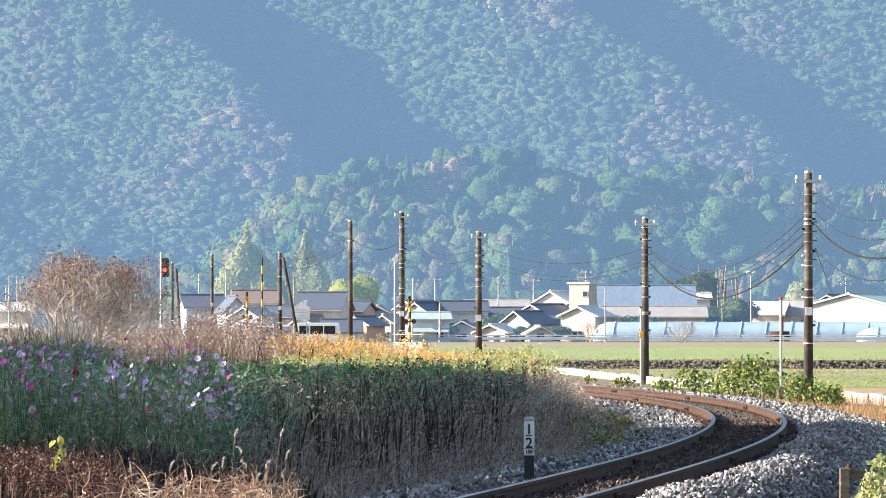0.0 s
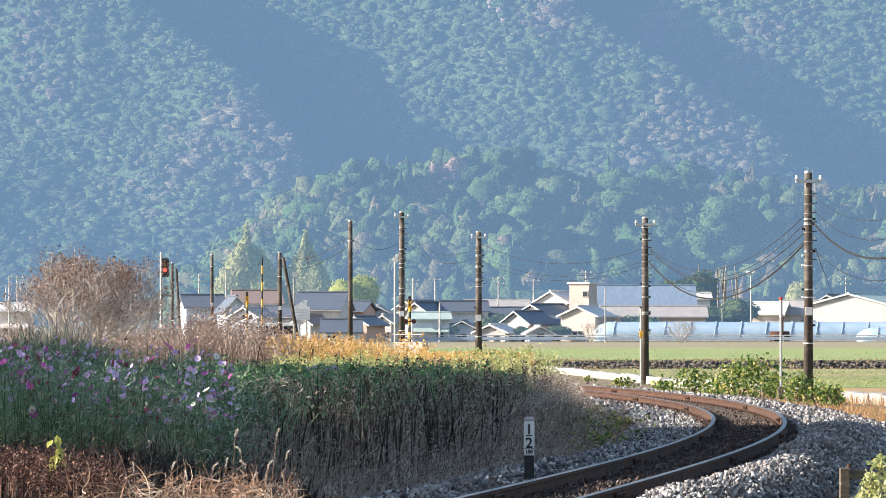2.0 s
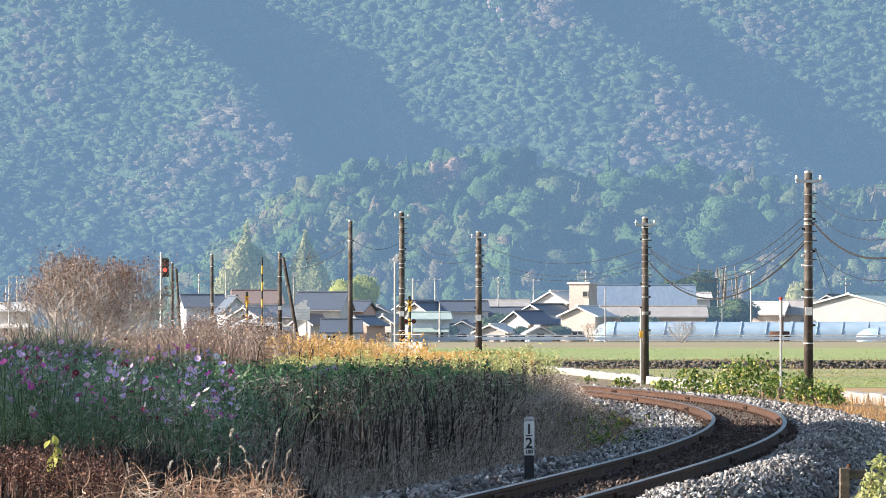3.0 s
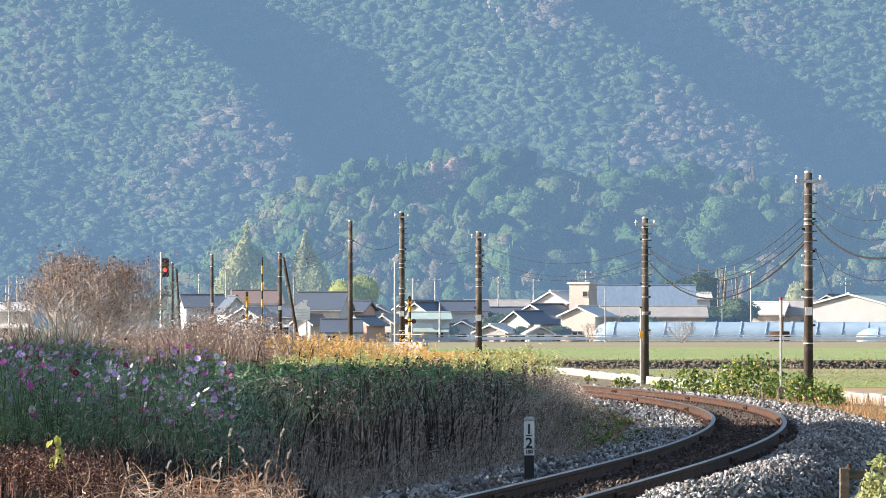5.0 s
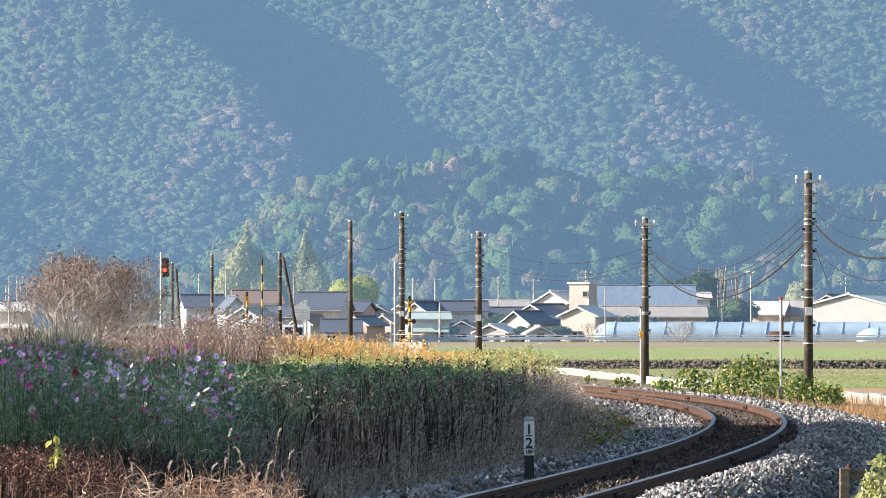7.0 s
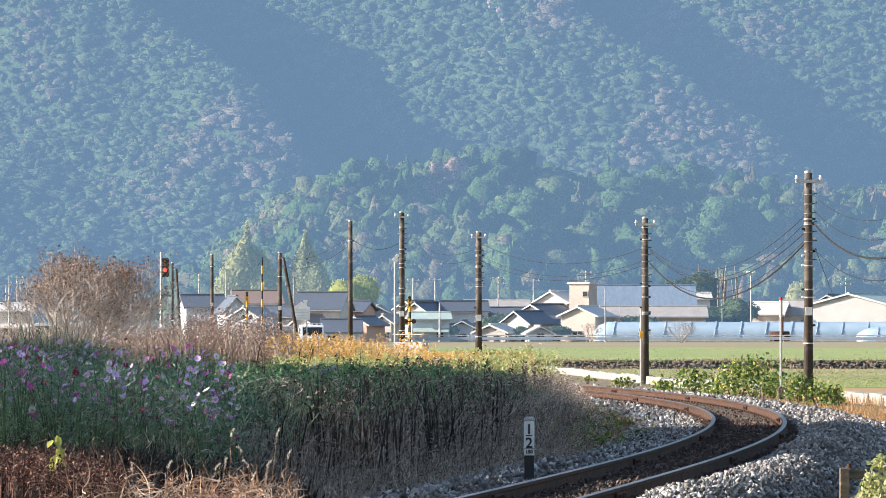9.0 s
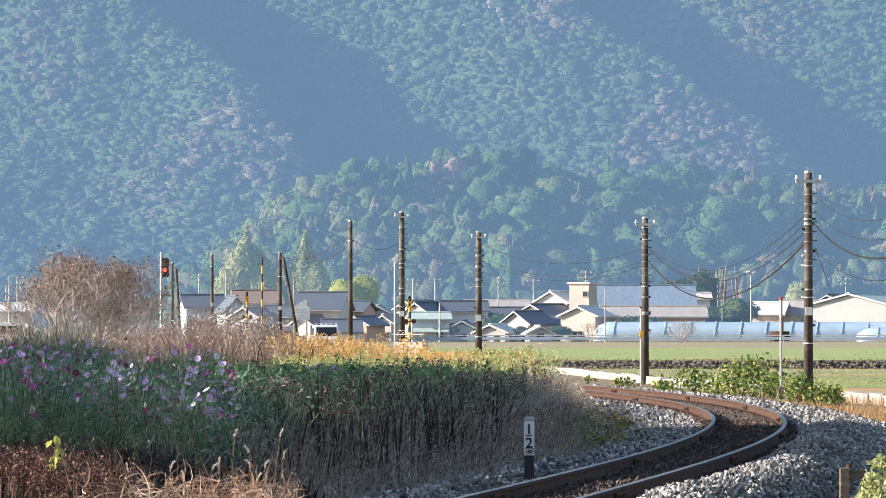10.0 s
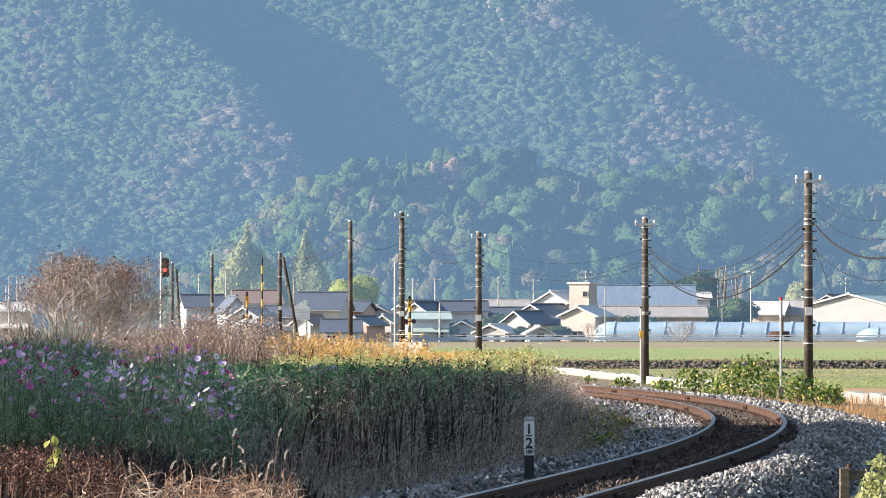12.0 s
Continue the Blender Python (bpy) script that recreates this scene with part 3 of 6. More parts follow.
def kerb():
    """The white concrete edging of the farm channel, in lengths of two metres."""
    line = [(15.6, 98), (12.1, 134), (8.4, 176), (4.8, 238), (4.0, 262)]
    t = thing("concrete_kerb", (15.6, 98, -0.67), "weathered white concrete edging along the field", "kerb", kind="structure")
    t.matrix_world = Matrix()
    rng = random.Random(5)
    for (x0, y0), (x1, y1) in zip(line, line[1:]):
        n = int(math.hypot(x1 - x0, y1 - y0) / 2)
        for i in range(n):
            f = (i + 0.5) / n
            length = math.hypot(x1 - x0, y1 - y0) / n
            bm = box(bmesh.new(), 0, 0, 0, 0.30, length - 0.04, 0.34, 0.03)
            ob = part("kerb_block", bm, M_KERB, t)
            ob.matrix_world = pose(x0 + (x1 - x0) * f, y0 + (y1 - y0) * f, -0.52 + rng.uniform(-0.04, 0.03), rng.uniform(-0.8, 0.8), rng.uniform(-5, 5), -math.degrees(math.atan2(x1 - x0, y1 - y0)) + rng.uniform(-0.6, 0.6))


M_KERB = surface("white_concrete", (0.26, 0.245, 0.225), (0.42, 0.40, 0.37), 2.2, 0.9, bump=0.6, stain=(0.22, 0.19, 0.16))
kerb()

M_ROAD = surface("pale_road", (0.26, 0.25, 0.24), (0.36, 0.35, 0.33), 0.8, 0.9)
slab("road", [(-60, 326), (-2.5, 327.5), (-2.5, 333.5), (-60, 332)], -0.16, 0.12, M_ROAD, "worn pale asphalt road beyond the level crossing", "road")
grid("road", np.linspace(-7.9, -3.2, 10), np.linspace(266, 326.5, 46), lambda X, Y: ground_z(X, Y) + 0.06, M_ROAD, label="short lane dipping towards the level crossing", category="road", kind="structure", smooth=True)
slab("road", [(-12, 334), (-7, 334), (-13, 600), (-19, 600)], -0.17, 0.1, M_ROAD, "village lane between the houses", "road")


# ---- the village ----
M_WALL = surface("white_render_wall", (0.56, 0.535, 0.51), (0.66, 0.635, 0.61), 0.5, 0.85, stain=(0.46, 0.42, 0.39))
M_IVORY = surface("ivory_wall", (0.46, 0.46, 0.46), (0.55, 0.55, 0.545), 0.5, 0.9, stain=(0.42, 0.42, 0.42))
M_CREAM = surface("cream_wall", (0.52, 0.45, 0.40), (0.62, 0.54, 0.48), 0.5, 0.85)
M_PINK = surface("salmon_wall", (0.60, 0.38, 0.30), (0.70, 0.48, 0.38), 0.5, 0.85)
# Skylit shade on white walls, put into the base colour as a blue tint.
M_SHADETINT = surface("grey_blue_shade_tint", (0.50, 0.57, 0.66), (0.62, 0.69, 0.77), 0.5, 0.85)
M_TILE = surface("dark_blue_grey_tiles", (0.10, 0.12, 0.158), (0.165, 0.19, 0.235), 2.0, 0.42, stretch=(1, 6, 6))
M_BROWNTILE = surface("brown_tiles", (0.26, 0.19, 0.17), (0.36, 0.28, 0.25), 2.0, 0.6, stretch=(1, 6, 6))
M_BLUEROOF = surface("blue_sheet_roof", (0.20, 0.27, 0.36), (0.28, 0.35, 0.45), 0.6, 0.45, stretch=(4, 1, 1))
M_GREENROOF = surface("pale_green_sheet_roof", (0.42, 0.52, 0.48), (0.52, 0.62, 0.58), 0.6, 0.5)
M_PALEROOF = surface("pale_sheet_roof", (0.62, 0.60, 0.57), (0.74, 0.72, 0.70), 0.8, 0.5)
M_SHEDROOF = surface("weathered_shed_roof", (0.36, 0.345, 0.34), (0.50, 0.47, 0.45), 0.8, 0.6)
M_FRAME = plain("aluminium_frame", (0.55, 0.55, 0.55), 0.4, 0.6)
M_GLASS = plain("window_glass", (0.05, 0.06, 0.075), 0.08)


def house(x, y, w, deep, eave, ridge, wall, roof, label, gable=True, turn=0, windows=(), over=0.5, base=-0.24, cap=True):
    """A house with walls, a thick pitched roof and windows. gable: its gable end looks along -y at no turn, else its eaves do."""
    t = thing("house", (x, y, base), label, "house", "village houses", turn=turn)
    e, r = eave - base, ridge - base
    bm = bmesh.new()
    if gable:
        prism(bm, [(-w / 2, 0), (w / 2, 0), (w / 2, e), (0, r - 0.12), (-w / 2, e)], deep, (0, -deep / 2, 0))
    else:
        prism(bm, [(-deep / 2, 0), (deep / 2, 0), (deep / 2, e), (0, r - 0.12), (-deep / 2, e)], w, (0, -w / 2, 0))
        bmesh.ops.rotate(bm, matrix=Matrix.Rotation(radians(90), 3, "Z"), verts=bm.verts)
    bmesh.ops.recalc_face_normals(bm, faces=bm.faces)
    part("wall", bm, wall, t)
    half, long = (w / 2, deep) if gable else (deep / 2, w)
    drop = (r - e) / half * over
    for k in (-1, 1):
        bm = bmesh.new()
        prism(bm, [(0, r), (k * (half + over), e - drop), (k * (half + over), e - drop + 0.2), (0, r + 0.2)], long + over * 1.4, (0, -long / 2 - over * 0.7, 0))
        if not gable:
            bmesh.ops.rotate(bm, matrix=Matrix.Rotation(radians(90), 3, "Z"), verts=bm.verts)
        bmesh.ops.recalc_face_normals(bm, faces=bm.faces)
        part("roof", bm, roof, t)
    if cap:
        bm = box(bmesh.new(), 0, 0, r + 0.24, 0.34, long + over * 1.3, 0.2, 0.05)
        if not gable:
            bmesh.ops.rotate(bm, matrix=Matrix.Rotation(radians(90), 3, "Z"), verts=bm.verts)
        part("ridge", bm, roof, t)
    if gable:
        for k in (-1, 1):
            bm = prism(bmesh.new(), [(0, r - 0.02), (k * (half + over), e - drop - 0.02), (k * (half + over), e - drop + 0.14), (0, r + 0.16)], 0.08, (0, -long / 2 - over * 0.7 - 0.09, 0))
            bmesh.ops.recalc_face_normals(bm, faces=bm.faces)
            part("bargeboard", bm, M_WHITE, t, "white bargeboard")
    elif e > 2.6:
        bm = prism(bmesh.new(), [(0, e * 0.58), (1.1, e * 0.58 - 0.42), (1.1, e * 0.58 - 0.32), (0, e * 0.58 + 0.12)], w * 0.94, (0, -w * 0.47, 0))
        bmesh.ops.rotate(bm, matrix=Matrix.Rotation(radians(-90), 3, "Z"), verts=bm.verts)
        bmesh.ops.translate(bm, vec=(0, -deep / 2, 0), verts=bm.verts)
        bmesh.ops.recalc_face_normals(bm, faces=bm.faces)
        part("lower_roof", bm, roof, t, "lower roof over the ground floor")
        part("gutter", box(bmesh.new(), 0, -deep / 2 - over - 0.08, e - drop + 0.06, w + over, 0.1, 0.1, 0.02), M_FRAME, t)
    front = deep / 2
    for wx, wz, ww, wh in windows or [(-w * 0.22, base + e * 0.36, 0.9, 0.8), (w * 0.2, base + e * 0.36, 0.7, 0.7)]:
        win = part("window", box(bmesh.new(), wx, -front - 0.03, wz - base, ww, 0.08, wh), M_FRAME, t)
        for k in (-1, 1):
            part("pane", box(bmesh.new(), wx + k * ww * 0.24, -front - 0.075, wz - base, ww * 0.43, 0.02, wh * 0.86), M_GLASS, win)
    return t


house(15.89, 642, 4.56, 8, 4.79, 6.04, M_WALL, M_PALEROOF, "white gabled hall beside a square stair tower", True, -28, ())
house(26.74, 655, 13.07, 10, 4.46, 6.93, M_SHADETINT, M_BLUEROOF, "long hall with a blue-grey sheet roof", False, 0, [(-4.5, 1.8, 2.4, 1.1), (0, 1.8, 2.4, 1.1), (4.5, 1.8, 2.4, 1.1)])
house(26.66, 624, 13.01, 7, 2.83, 3.98, M_CREAM, M_SHEDROOF, "long low shed with a weathered roof", False, 0, [(-5, 0.5, 1.6, 0.9), (-1, 0.5, 1.6, 0.9), (3, 0.5, 1.6, 0.9)])
house(17.89, 610, 4.61, 6, 2.94, 3.92, M_CREAM, M_PALEROOF, "low gabled house with a pale roof", True, -24, [(0, 0.7, 1.4, 0.7)])
house(13.36, 634, 5.81, 8, 2.78, 4.31, M_WALL, M_TILE, "white house with dark tiled roof and stepped gables", True, -30, [(0.6, 1.3, 1.0, 0.8)])
house(10.74, 617, 3.82, 7, 2.04, 3.38, M_WALL, M_TILE, "white gable house with dark tiles in the sun", True, -30, [(0.3, 0.8, 0.9, 0.7)])
house(15.34, 622, 4.97, 7, 1.83, 2.75, M_SHADETINT, M_TILE, "low wing with dark tiled roof", False, -6, [(-1, 0.2, 1.6, 1.0), (1.4, 0.2, 1.2, 1.0)])
house(6.62, 600, 3.86, 5, 0.92, 1.68, M_WALL, M_PALEROOF, "low white shed with a pale sheet roof", True, -20, ())
house(11.51, 596, 2.74, 5, 0.79, 1.48, M_SHADETINT, M_SHEDROOF, "small gabled store, wall tinted for shade", True, 6, [(0, 0.4, 1.0, 0.8)])
house(2.65, 640, 5.89, 7, 3.54, 4.71, M_SHADETINT, M_TILE, "house with a broad dark tiled roof", False, 4, [(-1.2, 0.9, 1.4, 0.9), (1.4, 0.9, 1.4, 0.9)])
house(2.67, 612, 2.81, 6, 1.48, 2.18, M_SHADETINT, M_TILE, "small shaded house with tiled roof", True, -6, [(0, 0.3, 1.2, 0.9)])
house(-1.75, 638, 3.36, 7, 3.45, 4.55, M_WALL, M_TILE, "white gable under dark tiles", True, -30, ())
house(-3.14, 652, 2.99, 7, 4.02, 4.84, M_WALL, M_TILE, "white upper gable behind the crossing", True, -30, ())
house(-1.61, 586, 4.44, 6, 2.42, 3.09, M_SHADETINT, M_GREENROOF, "blue-grey boarded house with green roof", False, 3, [(1.1, 0.6, 0.8, 0.7)])
house(-7.88, 612, 3.38, 6, 3.16, 4.01, M_SHADETINT, M_SHEDROOF, "pale gable house with wide window", True, -4, [(0, 0.9, 2.2, 1.0)])
house(-10.83, 606, 3.61, 7, 3.49, 4.53, M_PINK, M_TILE, "salmon walled house with dark roof", False, -12, [(-0.9, 0.8, 1.0, 0.8)])
house(-14.51, 594, 5.70, 9, 3.65, 5.54, M_WALL, M_TILE, "large white house with steep dark tiled roof", False, -8, [(-1.8, 1.2, 1.4, 1.1), (0.2, 1.2, 1.4, 1.1), (2.0, 1.2, 1.2, 1.1)])
house(-10.76, 522, 3.83, 6, 1.00, 2.13, M_SHADETINT, M_TILE, "low dark roofed house near the road", False, 0, [(-1, 0.3, 1.2, 0.7)])
house(-23.28, 612, 5.61, 8, 4.42, 5.89, M_SHADETINT, M_BROWNTILE, "house with brown tiled roof", False, 8, [(-1.6, 0.9, 1.4, 0.9), (1, 0.9, 1.4, 0.9)])
house(-18.28, 572, 3.54, 6, 2.72, 3.70, M_WALL, M_TILE, "low white house with dark tiles beyond the gates", False, -14, [(-0.8, 0.2, 1.2, 0.9), (0.9, 0.2, 1.2, 0.9)])
house(-21.62, 562, 3.09, 6, 2.76, 3.66, M_SHADETINT, M_SHEDROOF, "low house beyond the gates, wall tinted for shade", True, -20, [(0, 0.3, 1.4, 0.9)])
house(-14.95, 558, 2.17, 5, 1.99, 2.75, M_WALL, M_BROWNTILE, "small white gabled annex", True, -24, [(0, 0.2, 0.8, 0.8)])
house(-8.95, 561, 2.83, 5, 1.86, 2.57, M_PINK, M_TILE, "small salmon gabled house by the lane", True, -24, [(0, 0.3, 1.0, 0.8)])
house(-6.18, 574, 1.97, 5, 2.13, 2.79, M_WALL, M_SHEDROOF, "small white gabled shed", True, -18, ())
house(-29.51, 602, 4.83, 8, 3.89, 5.27, M_SHADETINT, M_TILE, "dark roofed house behind the brush", False, 10, [(0, 0.6, 1.6, 0.9)])
house(-25.36, 592, 2.71, 6, 3.65, 5.07, M_SHADETINT, M_TILE, "small dark roofed house", True, 12, ())
house(-48.66, 562, 3.35, 7, 3.28, 4.05, M_WALL, M_PALEROOF, "low white house at the village edge", False, 0, ())
house(7.28, 662, 8.34, 7, 4.13, 4.97, M_SHADETINT, M_SHEDROOF, "long grey roof among the houses", False, -3, ())
house(8.97, 646, 7.41, 7, 2.81, 3.92, M_SHADETINT, M_TILE, "wide blue-grey tiled roof", False, 3, ())
house(42.51, 640, 4.56, 6, 3.24, 4.57, M_CREAM, M_PALEROOF, "pale low house behind the greenhouse", False, -14, [(0.6, 1.0, 1.2, 0.7)])
house(47.52, 642, 5.59, 7, 3.24, 4.79, M_WALL, M_SHEDROOF, "grey roofed house behind the greenhouse", False, -8, ())
house(52.49, 662, 3.03, 7, 4.89, 5.72, M_SHADETINT, M_TILE, "dark gabled roof behind", True, -16, ())
house(53.51, 624, 10.69, 12, 4.26, 5.61, M_IVORY, M_GREENROOF, "large white hall with pale green roof", True, -24, [(-3.1, 0.9, 1.0, 0.9)])
house(34.97, 690, 4.76, 6, 5.44, 6.15, M_SHADETINT, M_PALEROOF, "pale flat roofed store by the wood", False, 0, ())


def tower():
    """The square stair tower of the hall."""
    t = thing("stair_tower", (18.13, 636.00, -0.24), "square cream stair tower with one window", "building", turn=-22)
    h = 7.34
    part("wall", box(bmesh.new(), 0, 0, h / 2, 2.70, 3.0, h), M_CREAM, t)
    part("roof_slab", box(bmesh.new(), 0, 0, h + 0.1, 3.22, 3.5, 0.22, 0.03), M_PALEROOF, t)
    win = part("window", box(bmesh.new(), 0.85, -1.53, h - 1.3, 0.8, 0.08, 0.8), M_FRAME, t)
    part("pane", box(bmesh.new(), 0.85, -1.58, h - 1.3, 0.64, 0.02, 0.64), M_GLASS, win)


tower()

def film_material():
    m, tree, bsdf, out = shader("greenhouse_film")
    # The sky's reflection is put into the base colour as blue.
    col = ramp(tree, noise_node(tree, 0.35), [(0.3, (0.33, 0.45, 0.56)), (0.7, (0.44, 0.55, 0.64))])
    tree.links.new(col, bsdf.inputs["Base Color"])
    bsdf.inputs["Roughness"].default_value = 0.22
    return m


M_FILM = film_material()
M_HOOP = surface("grey_blue_hoop", (0.28, 0.35, 0.42), (0.38, 0.45, 0.53), 1.0, 0.7)


def greenhouse(x0, x1, y, wide, tall, label):
    """A plastic tunnel along x on steel hoops, with a rounded end."""
    t = thing("greenhouse", (x0, y, -0.2), label, "greenhouse", "plastic tunnels")
    arc = [(-wide / 2 * math.cos(a), tall * (0.25 + 0.75 * math.sin(a))) for a in (math.pi * k / 14 for k in range(15))]
    arc = [(-wide / 2, 0)] + arc + [(wide / 2, 0)]
    bm = bmesh.new()
    rings = []
    length = x1 - x0
    for f, s in [(0, 0.55), (0.7, 0.85), (1.8, 1.0)] + [(3 + k * (length - 3) / 14, 1.0) for k in range(15)]:
        sag = 1 - 0.012 * math.sin(f * 2.1)
        rings.append([bm.verts.new((f, u * (0.7 + 0.3 * s), z * s * sag)) for u, z in arc])
    for a, b in zip(rings, rings[1:]):
        for i in range(len(arc) - 1):
            bm.faces.new((a[i], a[i + 1], b[i + 1], b[i]))
    bm.faces.new(rings[0])
    bm.faces.new(rings[-1][::-1])
    bmesh.ops.recalc_face_normals(bm, faces=bm.faces)
    part("film", bm, M_FILM, t, "pale plastic film", True)
    for k in range(int((length - 2) / 3.1) + 1):
        f = 2 + k * 3.1
        bm = tube(bmesh.new(), [(f + 0.28 * z, u * 1.01, z * 1.012) for u, z in arc], 0.065, 5)
        part("hoop", bm, M_HOOP, t)
    part("skirt", box(bmesh.new(), length / 2 + 0.8, -wide / 2 - 0.05, 0.25, length - 1.6, 0.06, 0.5), M_WHITE, t, "white base film")


greenhouse(18.48, 59.03, 603, 6.0, 2.37, "long pale plastic greenhouse tunnel, tinted for reflected sky")
greenhouse(49.74, 59.20, 590, 5.0, 1.68, "smaller pale plastic greenhouse tunnel")


def guard_fence():
    """The white pipe fence along the village road."""
    t = thing("roadside_fence", (-20, 575, -0.22), "low white pipe fence along the village road", "fence")
    for k in range(38):
        part("post", box(bmesh.new(), k * 2.3, 0, 0.42, 0.12, 0.12, 0.84, 0.02), M_WHITE, t)
    part("rail_pipe", tube(bmesh.new(), [(-0.3, 0, 0.78), (86, 0, 0.78)], 0.06, 6), M_WHITE, t)
    part("rail_beam", box(bmesh.new(), 42.8, -0.09, 0.42, 86.2, 0.05, 0.34, 0.02), M_SHADETINT, t, "pale blue-grey beam")


guard_fence()


def gate_fence():
    t = thing("roadside_fence", (-8.07, 336.00, -0.24), "short white posts beside the level crossing", "fence")
    for k in range(7):
        part("post", tube(bmesh.new(), [(k * 0.31, 0, 0), (k * 0.31, 0, 0.95 + 0.06 * (k % 2))], 0.05, 8), M_WHITE, t)
    part("rail_pipe", tube(bmesh.new(), [(-0.1, 0.02, 0.45), (2.0, 0.02, 0.45)], 0.03, 6), M_WHITE, t)


gate_fence()


def service_pole(x, y, top, arms, label, r=0.11, lamp=False, base=-0.24):
    """A thin concrete pole of the village with its crossarms or lamps."""
    t = thing("street_pole", (x, y, base), label, "utility pole", "village poles")
    h = top - base
    part("pole", tube(bmesh.new(), [(0, 0, -0.2), (0, 0, h)], [r, r * 0.7], 8), M_CONCRETE, t)
    for k in range(arms):
        z = h - 0.25 - 0.7 * k
        part("crossarm", box(bmesh.new(), 0.25 * (k % 2), -r, z, 1.7 - 0.3 * k, 0.09, 0.1), M_STEEL, t)
        for s in (-0.7, 0, 0.7):
            part("insulator", tube(bmesh.new(), [(s, -r, z + 0.05), (s, -r, z + 0.16)], 0.06, 6), M_PORCELAIN, t)
    if lamp:
        for s in (-0.35, 0.35):
            part("lamp_head", box(bmesh.new(), s, -0.1, h - 0.05, 0.45, 0.3, 0.3, 0.06), M_PORCELAIN, t, "white floodlight")
        part("lamp_arm", box(bmesh.new(), 0, -0.05, h - 0.3, 1.0, 0.08, 0.08), M_STEEL, t)
    return t


service_pole(-4.02, 660.00, 8.08, 1, "thin village pole with a small aerial")
service_pole(-1.08, 670.00, 8.25, 1, "thin village pole above the roofs")
service_pole(7.38, 655.00, 8.25, 2, "village pole with two crossarms")
service_pole(12.14, 660.00, 8.00, 1, "thin village pole with white box")
service_pole(20.06, 690.00, 9.41, 2, "aerial pole behind the stair tower")
service_pole(56.54, 690.00, 8.45, 2, "village pole near the wood")
service_pole(-51.99, 600.00, 7.82, 2, "village pole with crossarms at the village edge")
service_pole(-45.90, 520.00, 6.86, 0, "thin pale pole at the village edge", 0.09)
service_pole(-49.81, 560.00, 6.30, 0, "thin short pale pole", 0.07)
service_pole(38.52, 615.00, 8.47, 0, "tall steel pole with white floodlights", 0.11, True)
service_pole(19.30, 585.00, 6.18, 0, "thin pale pole before the greenhouse", 0.08)
service_pole(22.02, 612.00, 4.29, 0, "thin short pole by the shed", 0.06)
service_pole(35.09, 618.00, 5.31, 0, "thin pale pole by the round tree", 0.06)
service_pole(-0.40, 580.00, 4.41, 0, "pale pole beside the boarded house", 0.12)
service_pole(-28.24, 640.00, 9.27, 1, "thin pole above the village roofs")
service_pole(-31.78, 640.00, 8.46, 2, "village pole with transformer boxes")


def drum():
    t = thing("tank", (40.82, 596.00, -0.2), "rusty red-brown tank before the greenhouse", "tank")
    part("shell", tube(bmesh.new(), [(-1.25, 0, 0.62), (-1.15, 0, 0.62), (1.15, 0, 0.62), (1.25, 0, 0.62)], [0.35, 0.6, 0.6, 0.35], 14), M_RUST, t, smooth=True)
    part("chimney", tube(bmesh.new(), [(0.35, 0, 1.1), (0.35, 0, 3.0)], 0.13, 8), M_RUST, t)
    for k in (-0.8, 0.8):
        part("stand", box(bmesh.new(), k, 0, 0.08, 0.16, 0.9, 0.2), M_CONCRETE, t)


drum()


# ---- the level crossing, signal and posts ----
M_LAMP = plain("red_signal_light", (1.0, 0.06, 0.035), 0.3, 0, 0.8)
M_DARKLAMP = plain("unlit_red_lens", (0.16, 0.015, 0.01), 0.2)


def crossing_signal(x, y, top, label):
    """A crossing warning post with yellow and black bands, two lamps and a crossbuck."""
    base = -0.24
    h = top - base
    t = thing("crossing_signal", (x, y, base), label, "crossing signal", "level crossing signals")
    n = 9
    for k in range(n):
        part("post_band", tube(bmesh.new(), [(0, 0, h * k / n), (0, 0, h * (k + 1) / n)], 0.07, 8), M_YELLOW if k % 2 else M_BLACK, t)
    for s in (-1, 1):
        bm = box(bmesh.new(), 0, -0.1, h - 0.35, 0.50, 0.03, 0.10, 0, Matrix.Rotation(radians(62 * s), 4, "Y"))
        part("crossbuck", bm, M_YELLOW, t)
    part("lamp_bar", box(bmesh.new(), 0, -0.06, h * 0.62, 0.6, 0.06, 0.06), M_BLACK, t)
    for s in (-0.22, 0.22):
        lamp = part("lamp_disc", tube(bmesh.new(), [(s, -0.14, h * 0.62), (s, -0.08, h * 0.62)], 0.13, 14), M_BLACK, t)
        part("lens", tube(bmesh.new(), [(s, -0.17, h * 0.62), (s, -0.13, h * 0.62)], 0.07, 10), M_DARKLAMP, lamp)
    part("speaker", tube(bmesh.new(), [(0, -0.05, h), (0, -0.2, h + 0.03)], [0.04, 0.09], 10), M_BLACK, t)


crossing_signal(-1.80, 266.00, 3.07, "yellow and black level crossing signal, lamps dark")
crossing_signal(-11.96, 300.00, 3.55, "level crossing signal with dark lamps beyond the brush")


def gate_bar(x, y, top):
    base = -0.24
    h = top - base
    t = thing("crossing_gate", (x, y, base), "raised crossing gate arm banded yellow and black", "crossing gate")
    part("gate_box", box(bmesh.new(), 0, 0, 0.5, 0.4, 0.35, 1.0, 0.03), M_YELLOW, t)
    n = 10
    for k in range(n):
        a, b = 0.9 + (h - 0.9) * k / n, 0.9 + (h - 0.9) * (k + 1) / n
        part("arm_band", tube(bmesh.new(), [(0.0, -0.2, a), (0.0, -0.2, b)], 0.055, 8), M_YELLOW if k % 2 == 0 else M_BLACK, t)


gate_bar(-11.25, 306.00, 5.84)


